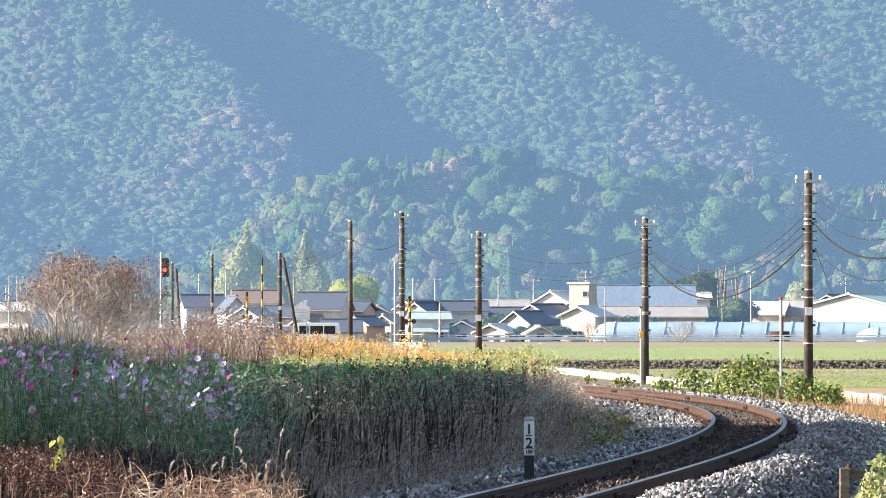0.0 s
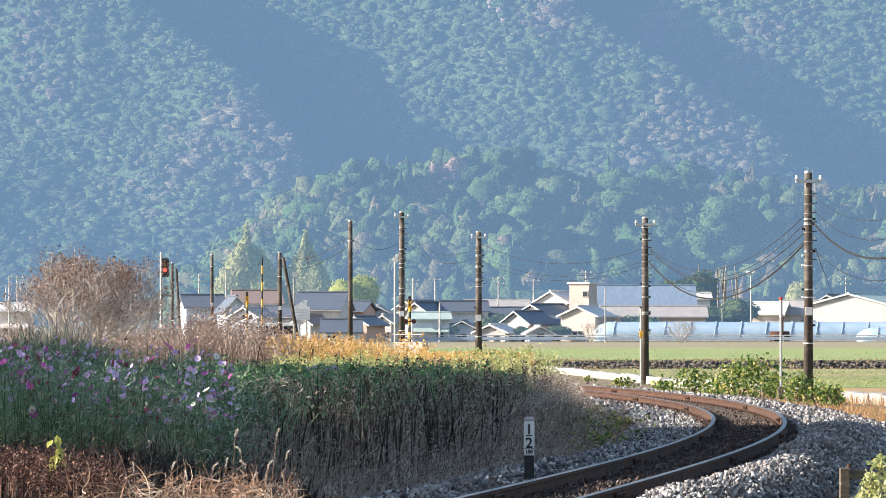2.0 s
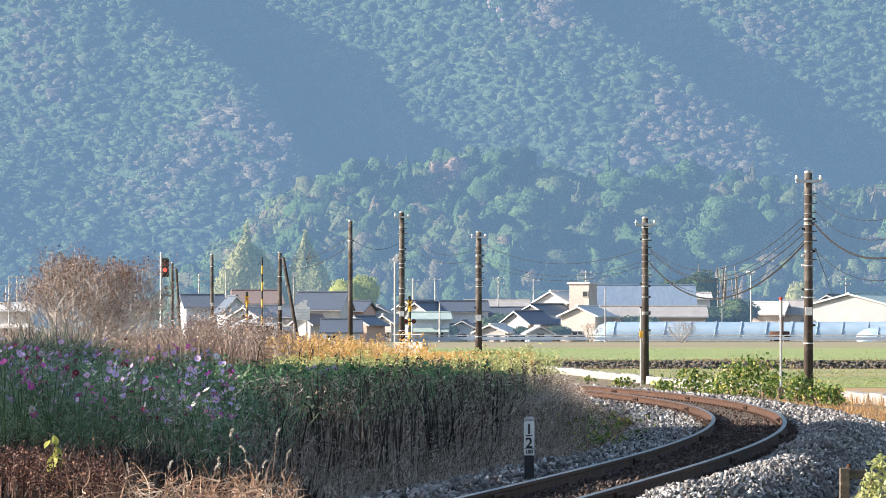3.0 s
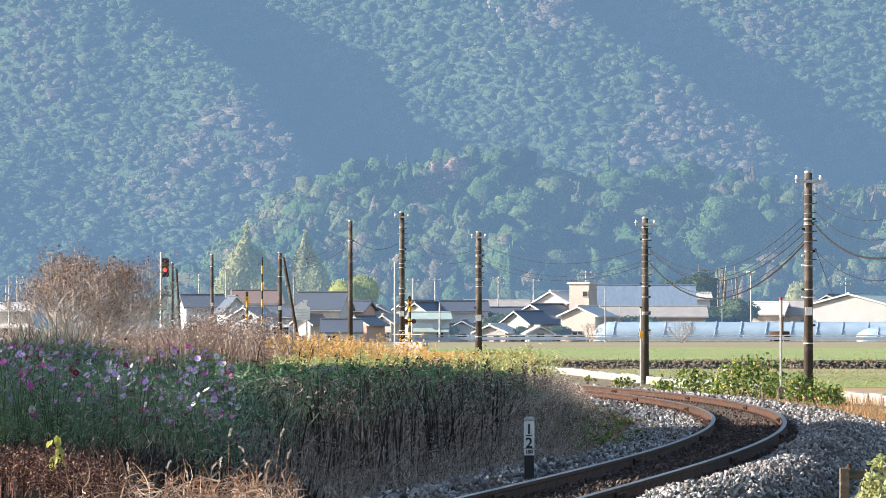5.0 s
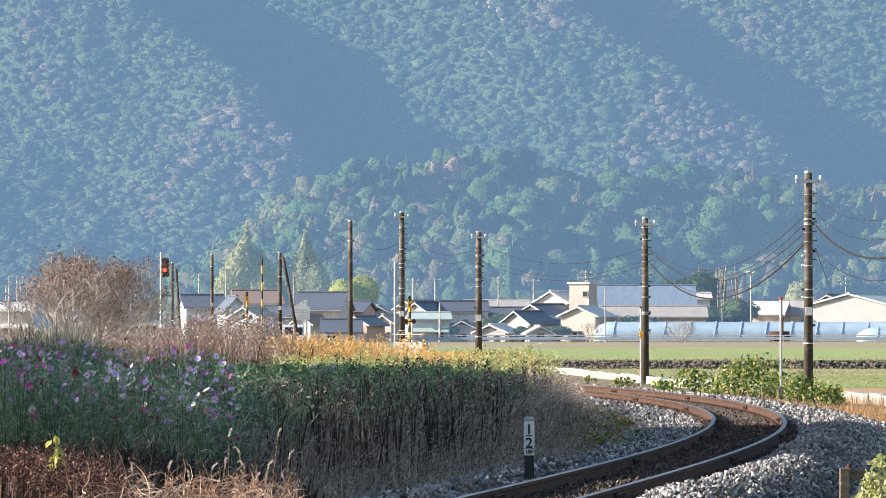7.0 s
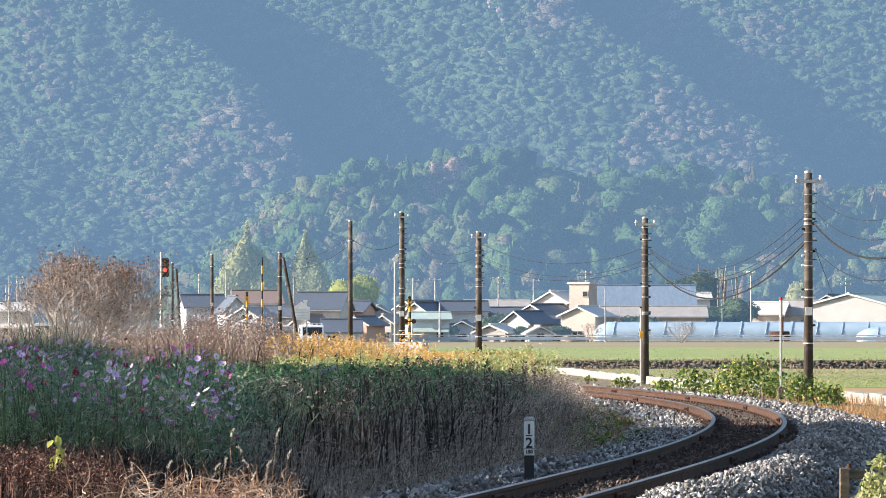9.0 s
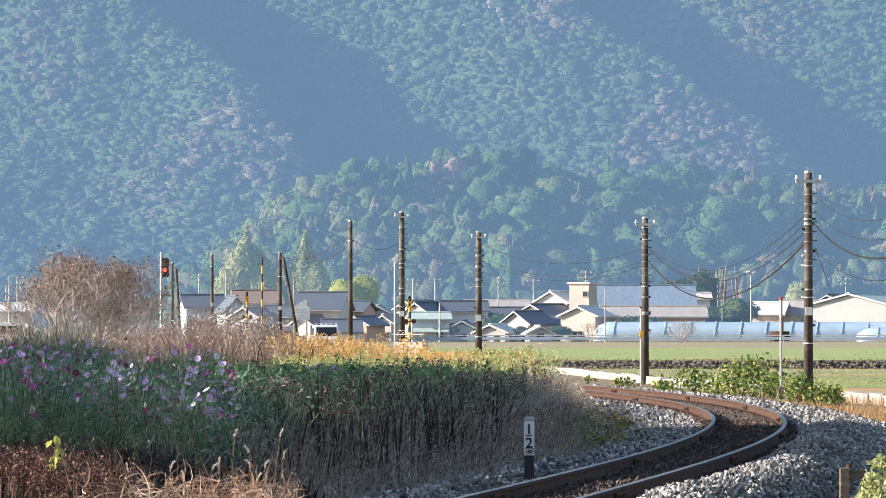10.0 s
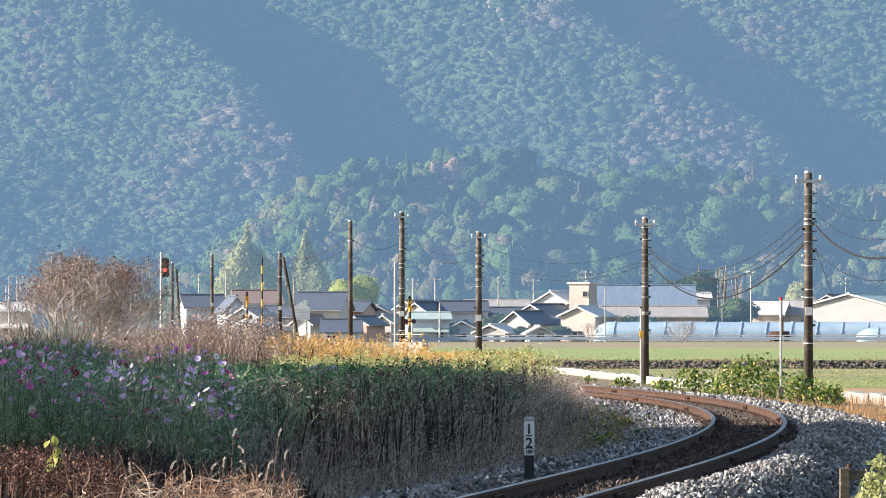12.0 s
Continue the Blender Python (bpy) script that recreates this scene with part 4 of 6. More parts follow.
def railway_signal():
    """A colour light signal showing red, with its ladder post."""
    t = thing("railway_signal", (-17.20, 300.00, -0.24), "black railway colour-light signal showing red", "railway signal")
    h = 6.30
    part("post", tube(bmesh.new(), [(0, 0, -0.2), (0, 0, h)], [0.09, 0.08], 10), M_STEEL, t)
    z = 5.37
    head = part("signal_head", box(bmesh.new(), 0.24, -0.1, z, 0.5, 0.25, 1.15, 0.08), M_BLACK, t)
    part("visor", tube(bmesh.new(), [(0.24, -0.24, z + 0.25), (0.24, -0.42, z + 0.22)], 0.14, 12, False), M_BLACK, head)
    part("lens", tube(bmesh.new(), [(0.24, -0.26, z + 0.25), (0.24, -0.22, z + 0.25)], 0.11, 12), M_DARKLAMP, head)
    part("red_light", tube(bmesh.new(), [(0.24, -0.27, z - 0.15), (0.24, -0.22, z - 0.15)], 0.12, 12), M_LAMP, head, "lit red lamp")
    part("bracket", box(bmesh.new(), 0.1, -0.04, z + 0.62, 0.5, 0.06, 0.05), M_STEEL, t)


railway_signal()


def stay(a, b, r, label):
    t = thing("pole_stay", b, label, "pole stay")
    part("stay_pole", tube(bmesh.new(), [Vector(a) - Vector(b), (0, 0, -0.3)], [r * 0.8, r], 8), M_POLE, t)


stay((-9.79, 301.00, 5.80), (-8.65, 301.00, -0.26), 0.12, "slanting timber stay of the short pole")
stay((-16.93, 312.00, 5.21), (-16.57, 312.00, -0.26), 0.09, "slightly leaning thin timber pole")


def mirror_post(x, y, top, r, label, face=True):
    t = thing("mirror_post", (x, y, -0.26), label, "mirror post")
    h = top + 0.26
    part("post", tube(bmesh.new(), [(0, 0, -0.2), (0, 0, h)], 0.06, 8), M_CONCRETE, t)
    if face:
        part("disc", tube(bmesh.new(), [(0.08, -0.14, h), (0.08, -0.10, h), (0.08, -0.06, h)], [r * 0.9, r, r * 0.8], 16), M_WHITE, t, "round white disc")
    else:
        part("plate", box(bmesh.new(), 0.08, -0.1, h, r * 1.25, 0.03, r * 1.6, 0.006, Matrix.Rotation(radians(40), 4, "Y")), M_WHITE, t, "white diamond plate")


mirror_post(-2.56, 262.00, 5.15, 0.24, "tall pale post with a white diamond plate", False)
mirror_post(-9.28, 306.00, 4.78, 0.17, "thin post with a small round white lamp")


def board_sign():
    """The white house-shaped notice board by the crossing; its writing cannot be read."""
    t = thing("notice_board", (-8.80, 305.00, -0.24), "white gabled notice board with small unreadable writing", "sign")
    z0, z1, z2 = 2.17, 2.94, 3.33
    w = 1.09
    part("board", prism(bmesh.new(), [(-w / 2, z0), (w / 2, z0), (w / 2, z1), (0, z2), (-w / 2, z1)], 0.08), M_WHITE, t)
    for k in (-0.35, 0.35):
        part("leg", box(bmesh.new(), k, 0.05, z0 / 2, 0.08, 0.08, z0), M_STEEL, t)
    for i in range(4):
        part("writing", box(bmesh.new(), 0, -0.01, z0 + 0.14 + 0.17 * i, w * (0.7 - 0.1 * (i % 2)), 0.012, 0.05), M_SHADETINT, t)
    part("pennant", prism(bmesh.new(), [(0.12, z2 + 0.1), (0.42, z2 + 0.1), (0.3, z2 - 0.35), (0.22, z2 - 0.35)], 0.04, (0, 0.1, 0)), M_WHITE, t)


board_sign()


def control_box():
    t = thing("control_cabinet", (-1.58, 246.00, -0.66), "pale concrete cabinet block behind the yellow weeds", "cabinet", turn=-24)
    part("body", box(bmesh.new(), 0, 0, 0.52, 1.58, 0.8, 1.79, 0.02), M_CONCRETE, t)
    part("lid", box(bmesh.new(), 0, -0.02, 1.79, 1.64, 0.9, 0.06, 0.01), M_CONCRETE, t)


control_box()


def marker_post():
    """The distance post beside the track: 1 over 2, and a small figure below."""
    x, y, z0 = 0.94, 53.5, -0.25
    t = thing("distance_post", (x, y, z0), "white square distance post with black numerals beside the track", "track marker", turn=-4)
    w = 0.115
    part("post", box(bmesh.new(), 0, 0, 0.18, w * 0.9, w * 0.9, 0.5, 0.006), M_BLACK, t, "dark lower post")
    top, low = 0.71, 0.34
    part("plate", box(bmesh.new(), 0, -w * 0.52, (top + low) / 2, w, 0.012, top - low, 0.003), M_WHITE, t, "white plate")
    part("cap", box(bmesh.new(), 0, 0, top + 0.02, w * 1.02, w * 1.05, 0.06, 0.02), M_SHEDROOF, t, "worn grey cap")
    face = -w * 0.52 - 0.008

    def figures(text, size, z):
        cu = bpy.data.curves.new("numeral", "FONT")
        cu.body, cu.size, cu.extrude, cu.align_x, cu.offset = text, size, 0.002, "CENTER", 0.003
        ob = new("numeral", cu)
        me = bpy.data.meshes.new_from_object(ob)
        bpy.data.objects.remove(ob)
        me.materials.append(M_BLACK)
        n = new("numeral", me)
        n.parent = t
        n.matrix_world = t.matrix_world @ pose(0, face, z, 90, 0, 0)

    figures("1", 0.155, top - 0.135)
    figures("2", 0.155, top - 0.285)
    figures("150", 0.052, low + 0.024)
    part("bar", box(bmesh.new(), 0, face, top - 0.155, w * 0.6, 0.006, 0.014), M_BLACK, t)
    part("bar", box(bmesh.new(), 0, face, low + 0.078, w * 0.96, 0.006, 0.006), M_BLACK, t)


marker_post()


def thin_post(x, y, top, label, box_z=None, red=False, base=-0.67):
    t = thing("marker_pole", (x, y, base), label, "marker pole")
    h = top - base
    part("pole", tube(bmesh.new(), [(0, 0, -0.2), (0, 0, h)], 0.032, 8), M_STEEL if red else M_CONCRETE, t)
    if box_z:
        part("yellow_box", box(bmesh.new(), 0.02, -0.05, box_z - base, 0.15, 0.1, 0.24, 0.01), M_YELLOW, t, "yellow box")
    if red:
        part("white_sleeve", tube(bmesh.new(), [(0, 0, h - 0.55), (0, 0, h - 0.08)], 0.05, 8), M_CONCRETE, t)
        part("red_cap", tube(bmesh.new(), [(0, 0, h - 0.08), (0, 0, h + 0.02)], 0.05, 8), M_RED, t)
        part("footing", box(bmesh.new(), 0, 0, 0.2, 0.16, 0.16, 0.5, 0.01), M_SLEEPER, t)


thin_post(7.24, 180.00, 2.18, "thin rusty pole with a yellow box beside the dark pole", 1.23)
thin_post(9.62, 140.00, 2.33, "slim steel pole with white sleeve and red cap", None, True)

# ---- cables ----
rail_pole((10.99, 98.00, -0.67), 6.4, 0.135, 0.72, "tall dark weathered pole with steel crossarm", 2.6)
A, B = "thick black cable slung between the poles", "thin cable slung between the poles"
wire("cable", (10.02, 136.00, 3.82), (7.83, 186.00, 3.92), 1.45, 0.027, A)
wire("cable", (10.02, 136.00, 3.90), (7.83, 186.00, 3.87), 1.3, 0.009, B)
wire("cable", (10.01, 136.00, 4.57), (7.83, 186.00, 4.47), 1.15, 0.010, B)
wire("cable", (10.01, 136.00, 4.36), (7.83, 186.00, 4.43), 1.3, 0.010, B)
wire("cable", (10.01, 136.00, 4.11), (7.83, 186.00, 4.37), 1.25, 0.014, B)
wire("cable", (10.26, 136.00, 4.37), (10.91, 98.00, 4.63), 1.35, 0.027, A)
wire("cable", (10.26, 136.00, 4.73), (10.91, 98.00, 4.97), 1.25, 0.009, B)
wire("cable", (10.26, 136.00, 5.15), (10.91, 98.00, 5.42), 1.2, 0.007, B)
wire("cable", (10.26, 136.00, 3.67), (10.91, 98.00, 3.96), 1.2, 0.009, B)
wire("cable", (10.30, 136.00, 3.67), (26.32, 330.00, 3.37), 0.05, 0.012, "thin stay cable running off to the village")
wire("cable", (7.57, 186.00, 4.47), (1.82, 230.00, 5.39), 0.75, 0.010, B)
wire("cable", (7.57, 186.00, 4.00), (1.82, 230.00, 4.81), 0.75, 0.010, B)
wire("cable", (7.57, 186.00, 3.83), (1.82, 230.00, 4.60), 0.75, 0.010, B)
wire("cable", (1.56, 230.00, 5.18), (-2.02, 258.00, 6.52), 0.7, 0.010, B)
wire("cable", (1.56, 230.00, 4.78), (-2.02, 258.00, 6.08), 0.7, 0.010, B)
wire("cable", (-4.56, 236.00, 5.82), (-9.83, 300.00, 5.79), 0.5, 0.014, A)
wire("cable", (-4.56, 236.00, 5.39), (-9.83, 300.00, 5.24), 0.5, 0.014, A)
wire("cable", (-2.28, 258.00, 5.93), (-4.34, 236.00, 5.68), 0.4, 0.010, B)


# ---- ballast stones ----
M_STONE = leafy("crushed_stone", [(0.0, (0.03, 0.03, 0.033)), (0.3, (0.14, 0.134, 0.13)), (0.65, (0.42, 0.40, 0.375)), (1.0, (0.72, 0.68, 0.64))], 0.0, (0.20, 0.18, 0.17), 0.9, 0.9)


def stones(name, s, y, z, size, label, seed=1, material=None):
    """Angular chips of stone, each an uneven six-cornered piece, joined."""
    rng = np.random.default_rng(seed)
    x0, sl = track_x(y)
    n = np.sqrt(1 + sl * sl)
    P = np.stack([x0 + s / n, y - s * sl / n, z], -1)
    chip = np.array([(1, 0, 0), (-1, 0, 0), (0, 1, 0), (0, -1, 0), (0, 0, 1), (0, 0, -1)], float)
    f = np.array([(0, 2, 4), (2, 1, 4), (1, 3, 4), (3, 0, 4), (2, 0, 5), (1, 2, 5), (3, 1, 5), (0, 3, 5)])
    m = len(P)
    V = chip[None] * rng.uniform(0.5, 1.25, (m, 6, 1)) + rng.normal(size=(m, 6, 3)) * 0.22
    V = V * rng.uniform(0.5, 1.2, (m, 1, 3))
    q, _ = np.linalg.qr(rng.normal(size=(m, 3, 3)))
    V = np.einsum("nij,nkj->nki", q, V) * (size * rng.uniform(0.6, 1.4, m))[:, None, None] + P[:, None]
    F = (f[None] + (np.arange(m) * 6)[:, None, None]).reshape(-1, 3)
    return raw(name, V.reshape(-1, 3), F, material or M_STONE, label=label, category="ballast", kind="stuff")


# Rust-brown dirt, with the rails' shadow put into the colour as well.
M_DUSTY_SHADED = leafy("rust_stained_shaded_stone", [(0.0, (0.02, 0.016, 0.014)), (0.5, (0.075, 0.055, 0.045)), (1.0, (0.19, 0.14, 0.115))], 0.0, (0.07, 0.045, 0.035), 0.9, 0.95)


def ballast():
    rng = np.random.default_rng(41)
    n = 36000
    y = 40 + 45 * rng.random(n) ** 1.25
    s = np.where(rng.random(n) < 0.3, rng.uniform(-2.4, -0.7, n), rng.uniform(0.75, 2.75, n))
    mound = np.clip(wave(y * 0.5, s, 1.0), -0.3, 1) * 0.09 * (s > 1.0) * (s < 1.75)
    stones("ballast_stones", s, y, bed_z(s, y) + 0.012 + mound + rng.uniform(-0.012, 0.03, n), 0.029, "heaped grey crushed stone of the track bed", 2)
    n = 10500
    y, s = rng.uniform(40, 86, n), rng.uniform(-0.75, 0.8, n)
    stones("ballast_stones", s, y, bed_z(s, y) + rng.uniform(0.02, 0.055, n), 0.030, "small rust-stained stones between the rails, also darkened for rail shadow", 4, M_DUSTY_SHADED)
    n = 2600
    y, s = rng.uniform(40, 60, n), rng.uniform(-2.5, -1.35, n)
    stones("ballast_stones", s, y, bed_z(s, y) + 0.05 + 0.07 * rng.random(n), 0.038, "loose pale stones on the ballast shoulder", 5)
    n = 15000
    y = rng.uniform(82, 165, n)
    s = rng.uniform(-1.95, 2.9, n)
    inner = np.abs(s) < 0.75
    z = bed_z(s, y) + rng.uniform(-0.01, 0.03, n)
    stones("ballast_stones", s[~inner], y[~inner], z[~inner], 0.048, "sunlit crushed stone along the far curve", 3)
    stones("ballast_stones", s[inner], y[inner], z[inner] + 0.015, 0.036, "reddish dusty stones between the far rails, also darkened for rail shadow", 6, M_DUSTY_SHADED)


ballast()


# ---- vegetation ----
M_DRY = leafy("dry_grass", [(0.0, (0.14, 0.09, 0.055)), (0.45, (0.30, 0.20, 0.12)), (0.8, (0.46, 0.34, 0.21)), (1.0, (0.60, 0.48, 0.32))], 0.25, (0.22, 0.13, 0.09), 0.7)
M_DARKDRY = leafy("withered_dark_weeds", [(0.0, (0.02, 0.015, 0.013)), (0.45, (0.10, 0.074, 0.06)), (0.75, (0.36, 0.275, 0.215)), (1.0, (0.74, 0.62, 0.50))], 0.2, (0.13, 0.10, 0.075), 0.8)
M_BRUSH = leafy("pinkish_dry_brush", [(0.0, (0.16, 0.115, 0.10)), (0.5, (0.36, 0.275, 0.23)), (1.0, (0.60, 0.50, 0.43))], 0.2, (0.30, 0.20, 0.15), 0.35)
M_GREEN = leafy("green_weed_leaves", [(0.0, (0.04, 0.11, 0.045)), (0.4, (0.17, 0.33, 0.13)), (0.8, (0.36, 0.52, 0.25)), (1.0, (0.66, 0.72, 0.46))], 0.35, (0.14, 0.27, 0.14), 0.6)
M_YGREEN = leafy("yellow_green_leaves", [(0.0, (0.17, 0.22, 0.08)), (0.5, (0.44, 0.46, 0.18)), (0.85, (0.66, 0.61, 0.28)), (1.0, (0.80, 0.74, 0.46))], 0.5, (0.33, 0.36, 0.14), 1.6)
M_ORANGE = leafy("orange_autumn_leaves", [(0.0, (0.44, 0.25, 0.08)), (0.5, (0.70, 0.40, 0.15)), (0.8, (0.78, 0.52, 0.28)), (1.0, (0.82, 0.64, 0.42))], 0.5, (0.66, 0.44, 0.13), 0.7)
M_COSMOS = leafy("feathery_cosmos_green", [(0.0, (0.08, 0.18, 0.10)), (0.5, (0.25, 0.40, 0.22)), (0.85, (0.48, 0.60, 0.40)), (1.0, (0.72, 0.76, 0.62))], 0.35, (0.20, 0.32, 0.22), 0.8)
M_VINE = leafy("vine_leaves", [(0.0, (0.035, 0.075, 0.02)), (0.45, (0.11, 0.18, 0.04)), (0.8, (0.27, 0.33, 0.09)), (0.93, (0.50, 0.46, 0.10)), (1.0, (0.66, 0.50, 0.20))], 0.3)
M_RUSTLEAF = leafy("reddish_brown_leaves", [(0.0, (0.09, 0.05, 0.035)), (0.5, (0.21, 0.12, 0.08)), (0.85, (0.36, 0.23, 0.16)), (1.0, (0.17, 0.17, 0.09))], 0.3)
M_TWIG = surface("pale_grey_twigs", (0.34, 0.30, 0.27), (0.56, 0.51, 0.46), 4, 0.9, bump=0.2)
M_BARK = surface("dark_bark", (0.09, 0.07, 0.055), (0.18, 0.14, 0.11), 4, 0.9, bump=0.4)


def at_track(s, y):
    """x, y of places s metres right of the track at distance y."""
    x0, sl = track_x(y)
    n = np.sqrt(1 + sl * sl)
    return x0 + s / n, y - s * sl / n


def blades(name, x, y, h, w, material, lean=0.35, label="", category="grass", seed=1, z=None, parent=None):
    """Grass blades, each a bent tapering strip."""
    rng = np.random.default_rng(seed)
    n = len(x)
    z = ground_z(x, y) - 0.02 if z is None else z
    a, b = rng.uniform(0, 2 * math.pi, n), rng.uniform(0, 2 * math.pi, n)
    side = np.stack([np.cos(a), np.sin(a), np.zeros(n)], -1) * (w * rng.uniform(0.6, 1.4, n))[:, None]
    bend = np.stack([np.cos(b), np.sin(b), np.zeros(n)], -1) * (h * lean * np.abs(rng.normal(0.6, 0.6, n)))[:, None]
    base = np.stack([x, y, z], -1)
    up = np.zeros((n, 3))
    up[:, 2] = h
    drop = 1 - 0.5 * np.clip(np.linalg.norm(bend, axis=1) / np.maximum(h, 1e-3), 0, 1)[:, None]
    mid = base + up * 0.6 + bend * 0.32
    tip = base + up * drop + bend
    V = np.stack([base - side * 0.7, base + side * 0.7, mid - side * 0.6, mid + side * 0.6, tip], 1)
    i = np.arange(n)[:, None] * 5
    F = np.concatenate([i + [0, 1, 3], i + [0, 3, 2], i + [2, 3, 4]])
    return raw(name, V.reshape(-1, 3), F, material, parent, label=label, category=category, kind="stuff")


def straw(name, P, length, w, material, label, seed=1, curl=1.2):
    """Bent and curled bits of straw: narrow ribbons of four links, lying any way."""
    rng = np.random.default_rng(seed)
    n = len(P)
    d = rng.normal(size=(n, 3))
    d[:, 2] = np.abs(d[:, 2]) * 0.8
    d /= np.linalg.norm(d, axis=1)[:, None]
    turn = rng.normal(size=(n, 3)) * curl
    turn[:, 2] -= 0.5 * curl
    side = np.cross(d, rng.normal(size=(n, 3)))
    side *= (w * rng.uniform(0.6, 1.4, n) / np.linalg.norm(side, axis=1))[:, None]
    p, rows = P.copy(), []
    for k in range(5):
        rows += [p - side * (1 - 0.2 * k), p + side * (1 - 0.2 * k)]
        p = p + d * (length / 4)[:, None]
        d = d + turn * 0.3
        d /= np.linalg.norm(d, axis=1)[:, None]
    i = np.arange(n)[:, None] * 10
    F = np.concatenate([i + [2 * k, 2 * k + 1, 2 * k + 3, 2 * k + 2] for k in range(4)])
    return raw(name, np.stack(rows, 1).reshape(-1, 3), F, material, label=label, category="grass", kind="stuff")


def leaf_mesh(P, size, rng, up=0.5, slim=0.55):
    """Folded diamond leaves at P."""
    n = len(P)
    nor = rng.normal(size=(n, 3))
    nor[:, 2] += up
    nor /= np.linalg.norm(nor, axis=1)[:, None]
    u = np.cross(nor, rng.normal(size=(n, 3)))
    u /= np.linalg.norm(u, axis=1)[:, None]
    w = np.cross(nor, u)
    k = (size * rng.uniform(0.55, 1.4, n))[:, None]
    V = np.stack([P - u * k, P + w * k * slim + nor * k * 0.22, P + u * k * 1.1 - nor * k * 0.12, P - w * k * slim + nor * k * 0.22], 1)
    i = np.arange(n)[:, None] * 4
    return V.reshape(-1, 3), np.concatenate([i + [0, 2, 1], i + [0, 3, 2]])


def leaves(name, P, size, material, label="", category="weeds", up=0.5, slim=0.55, seed=1, parent=None, kind="stuff"):
    v, f = leaf_mesh(P, size, np.random.default_rng(seed), up, slim)
    return raw(name, v, f, material, parent, label=label, category=category, kind=kind)


def weeds(name, x, y, h, per, size, material, label, seed=1, spread=0.16, low=0.25, slim=0.5, stem=M_DARKDRY, up=0.3, stem_w=0.006):
    """Upright leafy stalks: a stem each and leaves round its upper part."""
    rng = np.random.default_rng(seed)
    t = thing(name, (float(x.mean()), float(y.mean()), 0), label, "weeds", kind="stuff")
    t.matrix_world = Matrix()
    tag = blades("stems", x, y, h, np.full(len(x), stem_w), stem, 0.12, seed=seed + 1, parent=t, category="")
    f = low + (1 - low) * rng.random((len(x), per)) ** 0.8
    r = spread * (1.15 - f) * rng.uniform(0.3, 1.0, f.shape) + 0.02
    a = rng.uniform(0, 2 * math.pi, f.shape)
    z0 = ground_z(x, y)
    P = np.stack([x[:, None] + r * np.cos(a), y[:, None] + r * np.sin(a), z0[:, None] + h[:, None] * f], -1).reshape(-1, 3)
    leaves("leaves", P, np.full(len(P), size), material, "", "", up, slim, seed + 2, t)
    return t


def spots(n, s0, s1, y0, y1, seed, bias=1.0):
    rng = np.random.default_rng(seed)
    y = y0 + (y1 - y0) * rng.random(n) ** bias
    return at_track(rng.uniform(s0, s1, n), y)


def bank_height(x, y):
    """How high the weeds stand on the bank: low beside the ballast, taller on the crest."""
    s = -offset_of(x, y)
    return (0.22 + 0.50 * ease(s, 2.0, 3.6)) * (1 + 0.22 * wave(x * 1.3, y * 0.7, 3.0))


M_CURLED = leafy("curled_dead_leaves", [(0.0, (0.03, 0.023, 0.018)), (0.4, (0.18, 0.135, 0.105)), (0.7, (0.56, 0.44, 0.35)), (1.0, (0.90, 0.80, 0.68))], 0.15, (0.15, 0.105, 0.08), 0.9)
# Near-black, so that stems and grass also stand in for shaded gaps.
M_NEARBLACK = leafy("near_black_stems", [(0.0, (0.012, 0.010, 0.009)), (1.0, (0.05, 0.038, 0.03))], 0.0)
M_PALEDRY = leafy("pale_withered_grass", [(0.0, (0.14, 0.10, 0.078)), (0.5, (0.56, 0.44, 0.35)), (1.0, (0.90, 0.80, 0.68))], 0.2, (0.46, 0.35, 0.28), 0.8)
M_CURL = leafy("pale_curled_straw", [(0.0, (0.16, 0.115, 0.085)), (0.4, (0.52, 0.42, 0.33)), (1.0, (0.92, 0.83, 0.72))], 0.3, (0.30, 0.22, 0.17), 1.2)
M_EMBER = leafy("orange_brown_grass", [(0.0, (0.24, 0.12, 0.05)), (0.5, (0.46, 0.26, 0.11)), (1.0, (0.62, 0.42, 0.20))], 0.3)


def crest(y):
    """The height of the growth's crest, lowered with the distance to fit the camera's view."""
    return 1.49 - 0.0098 * y


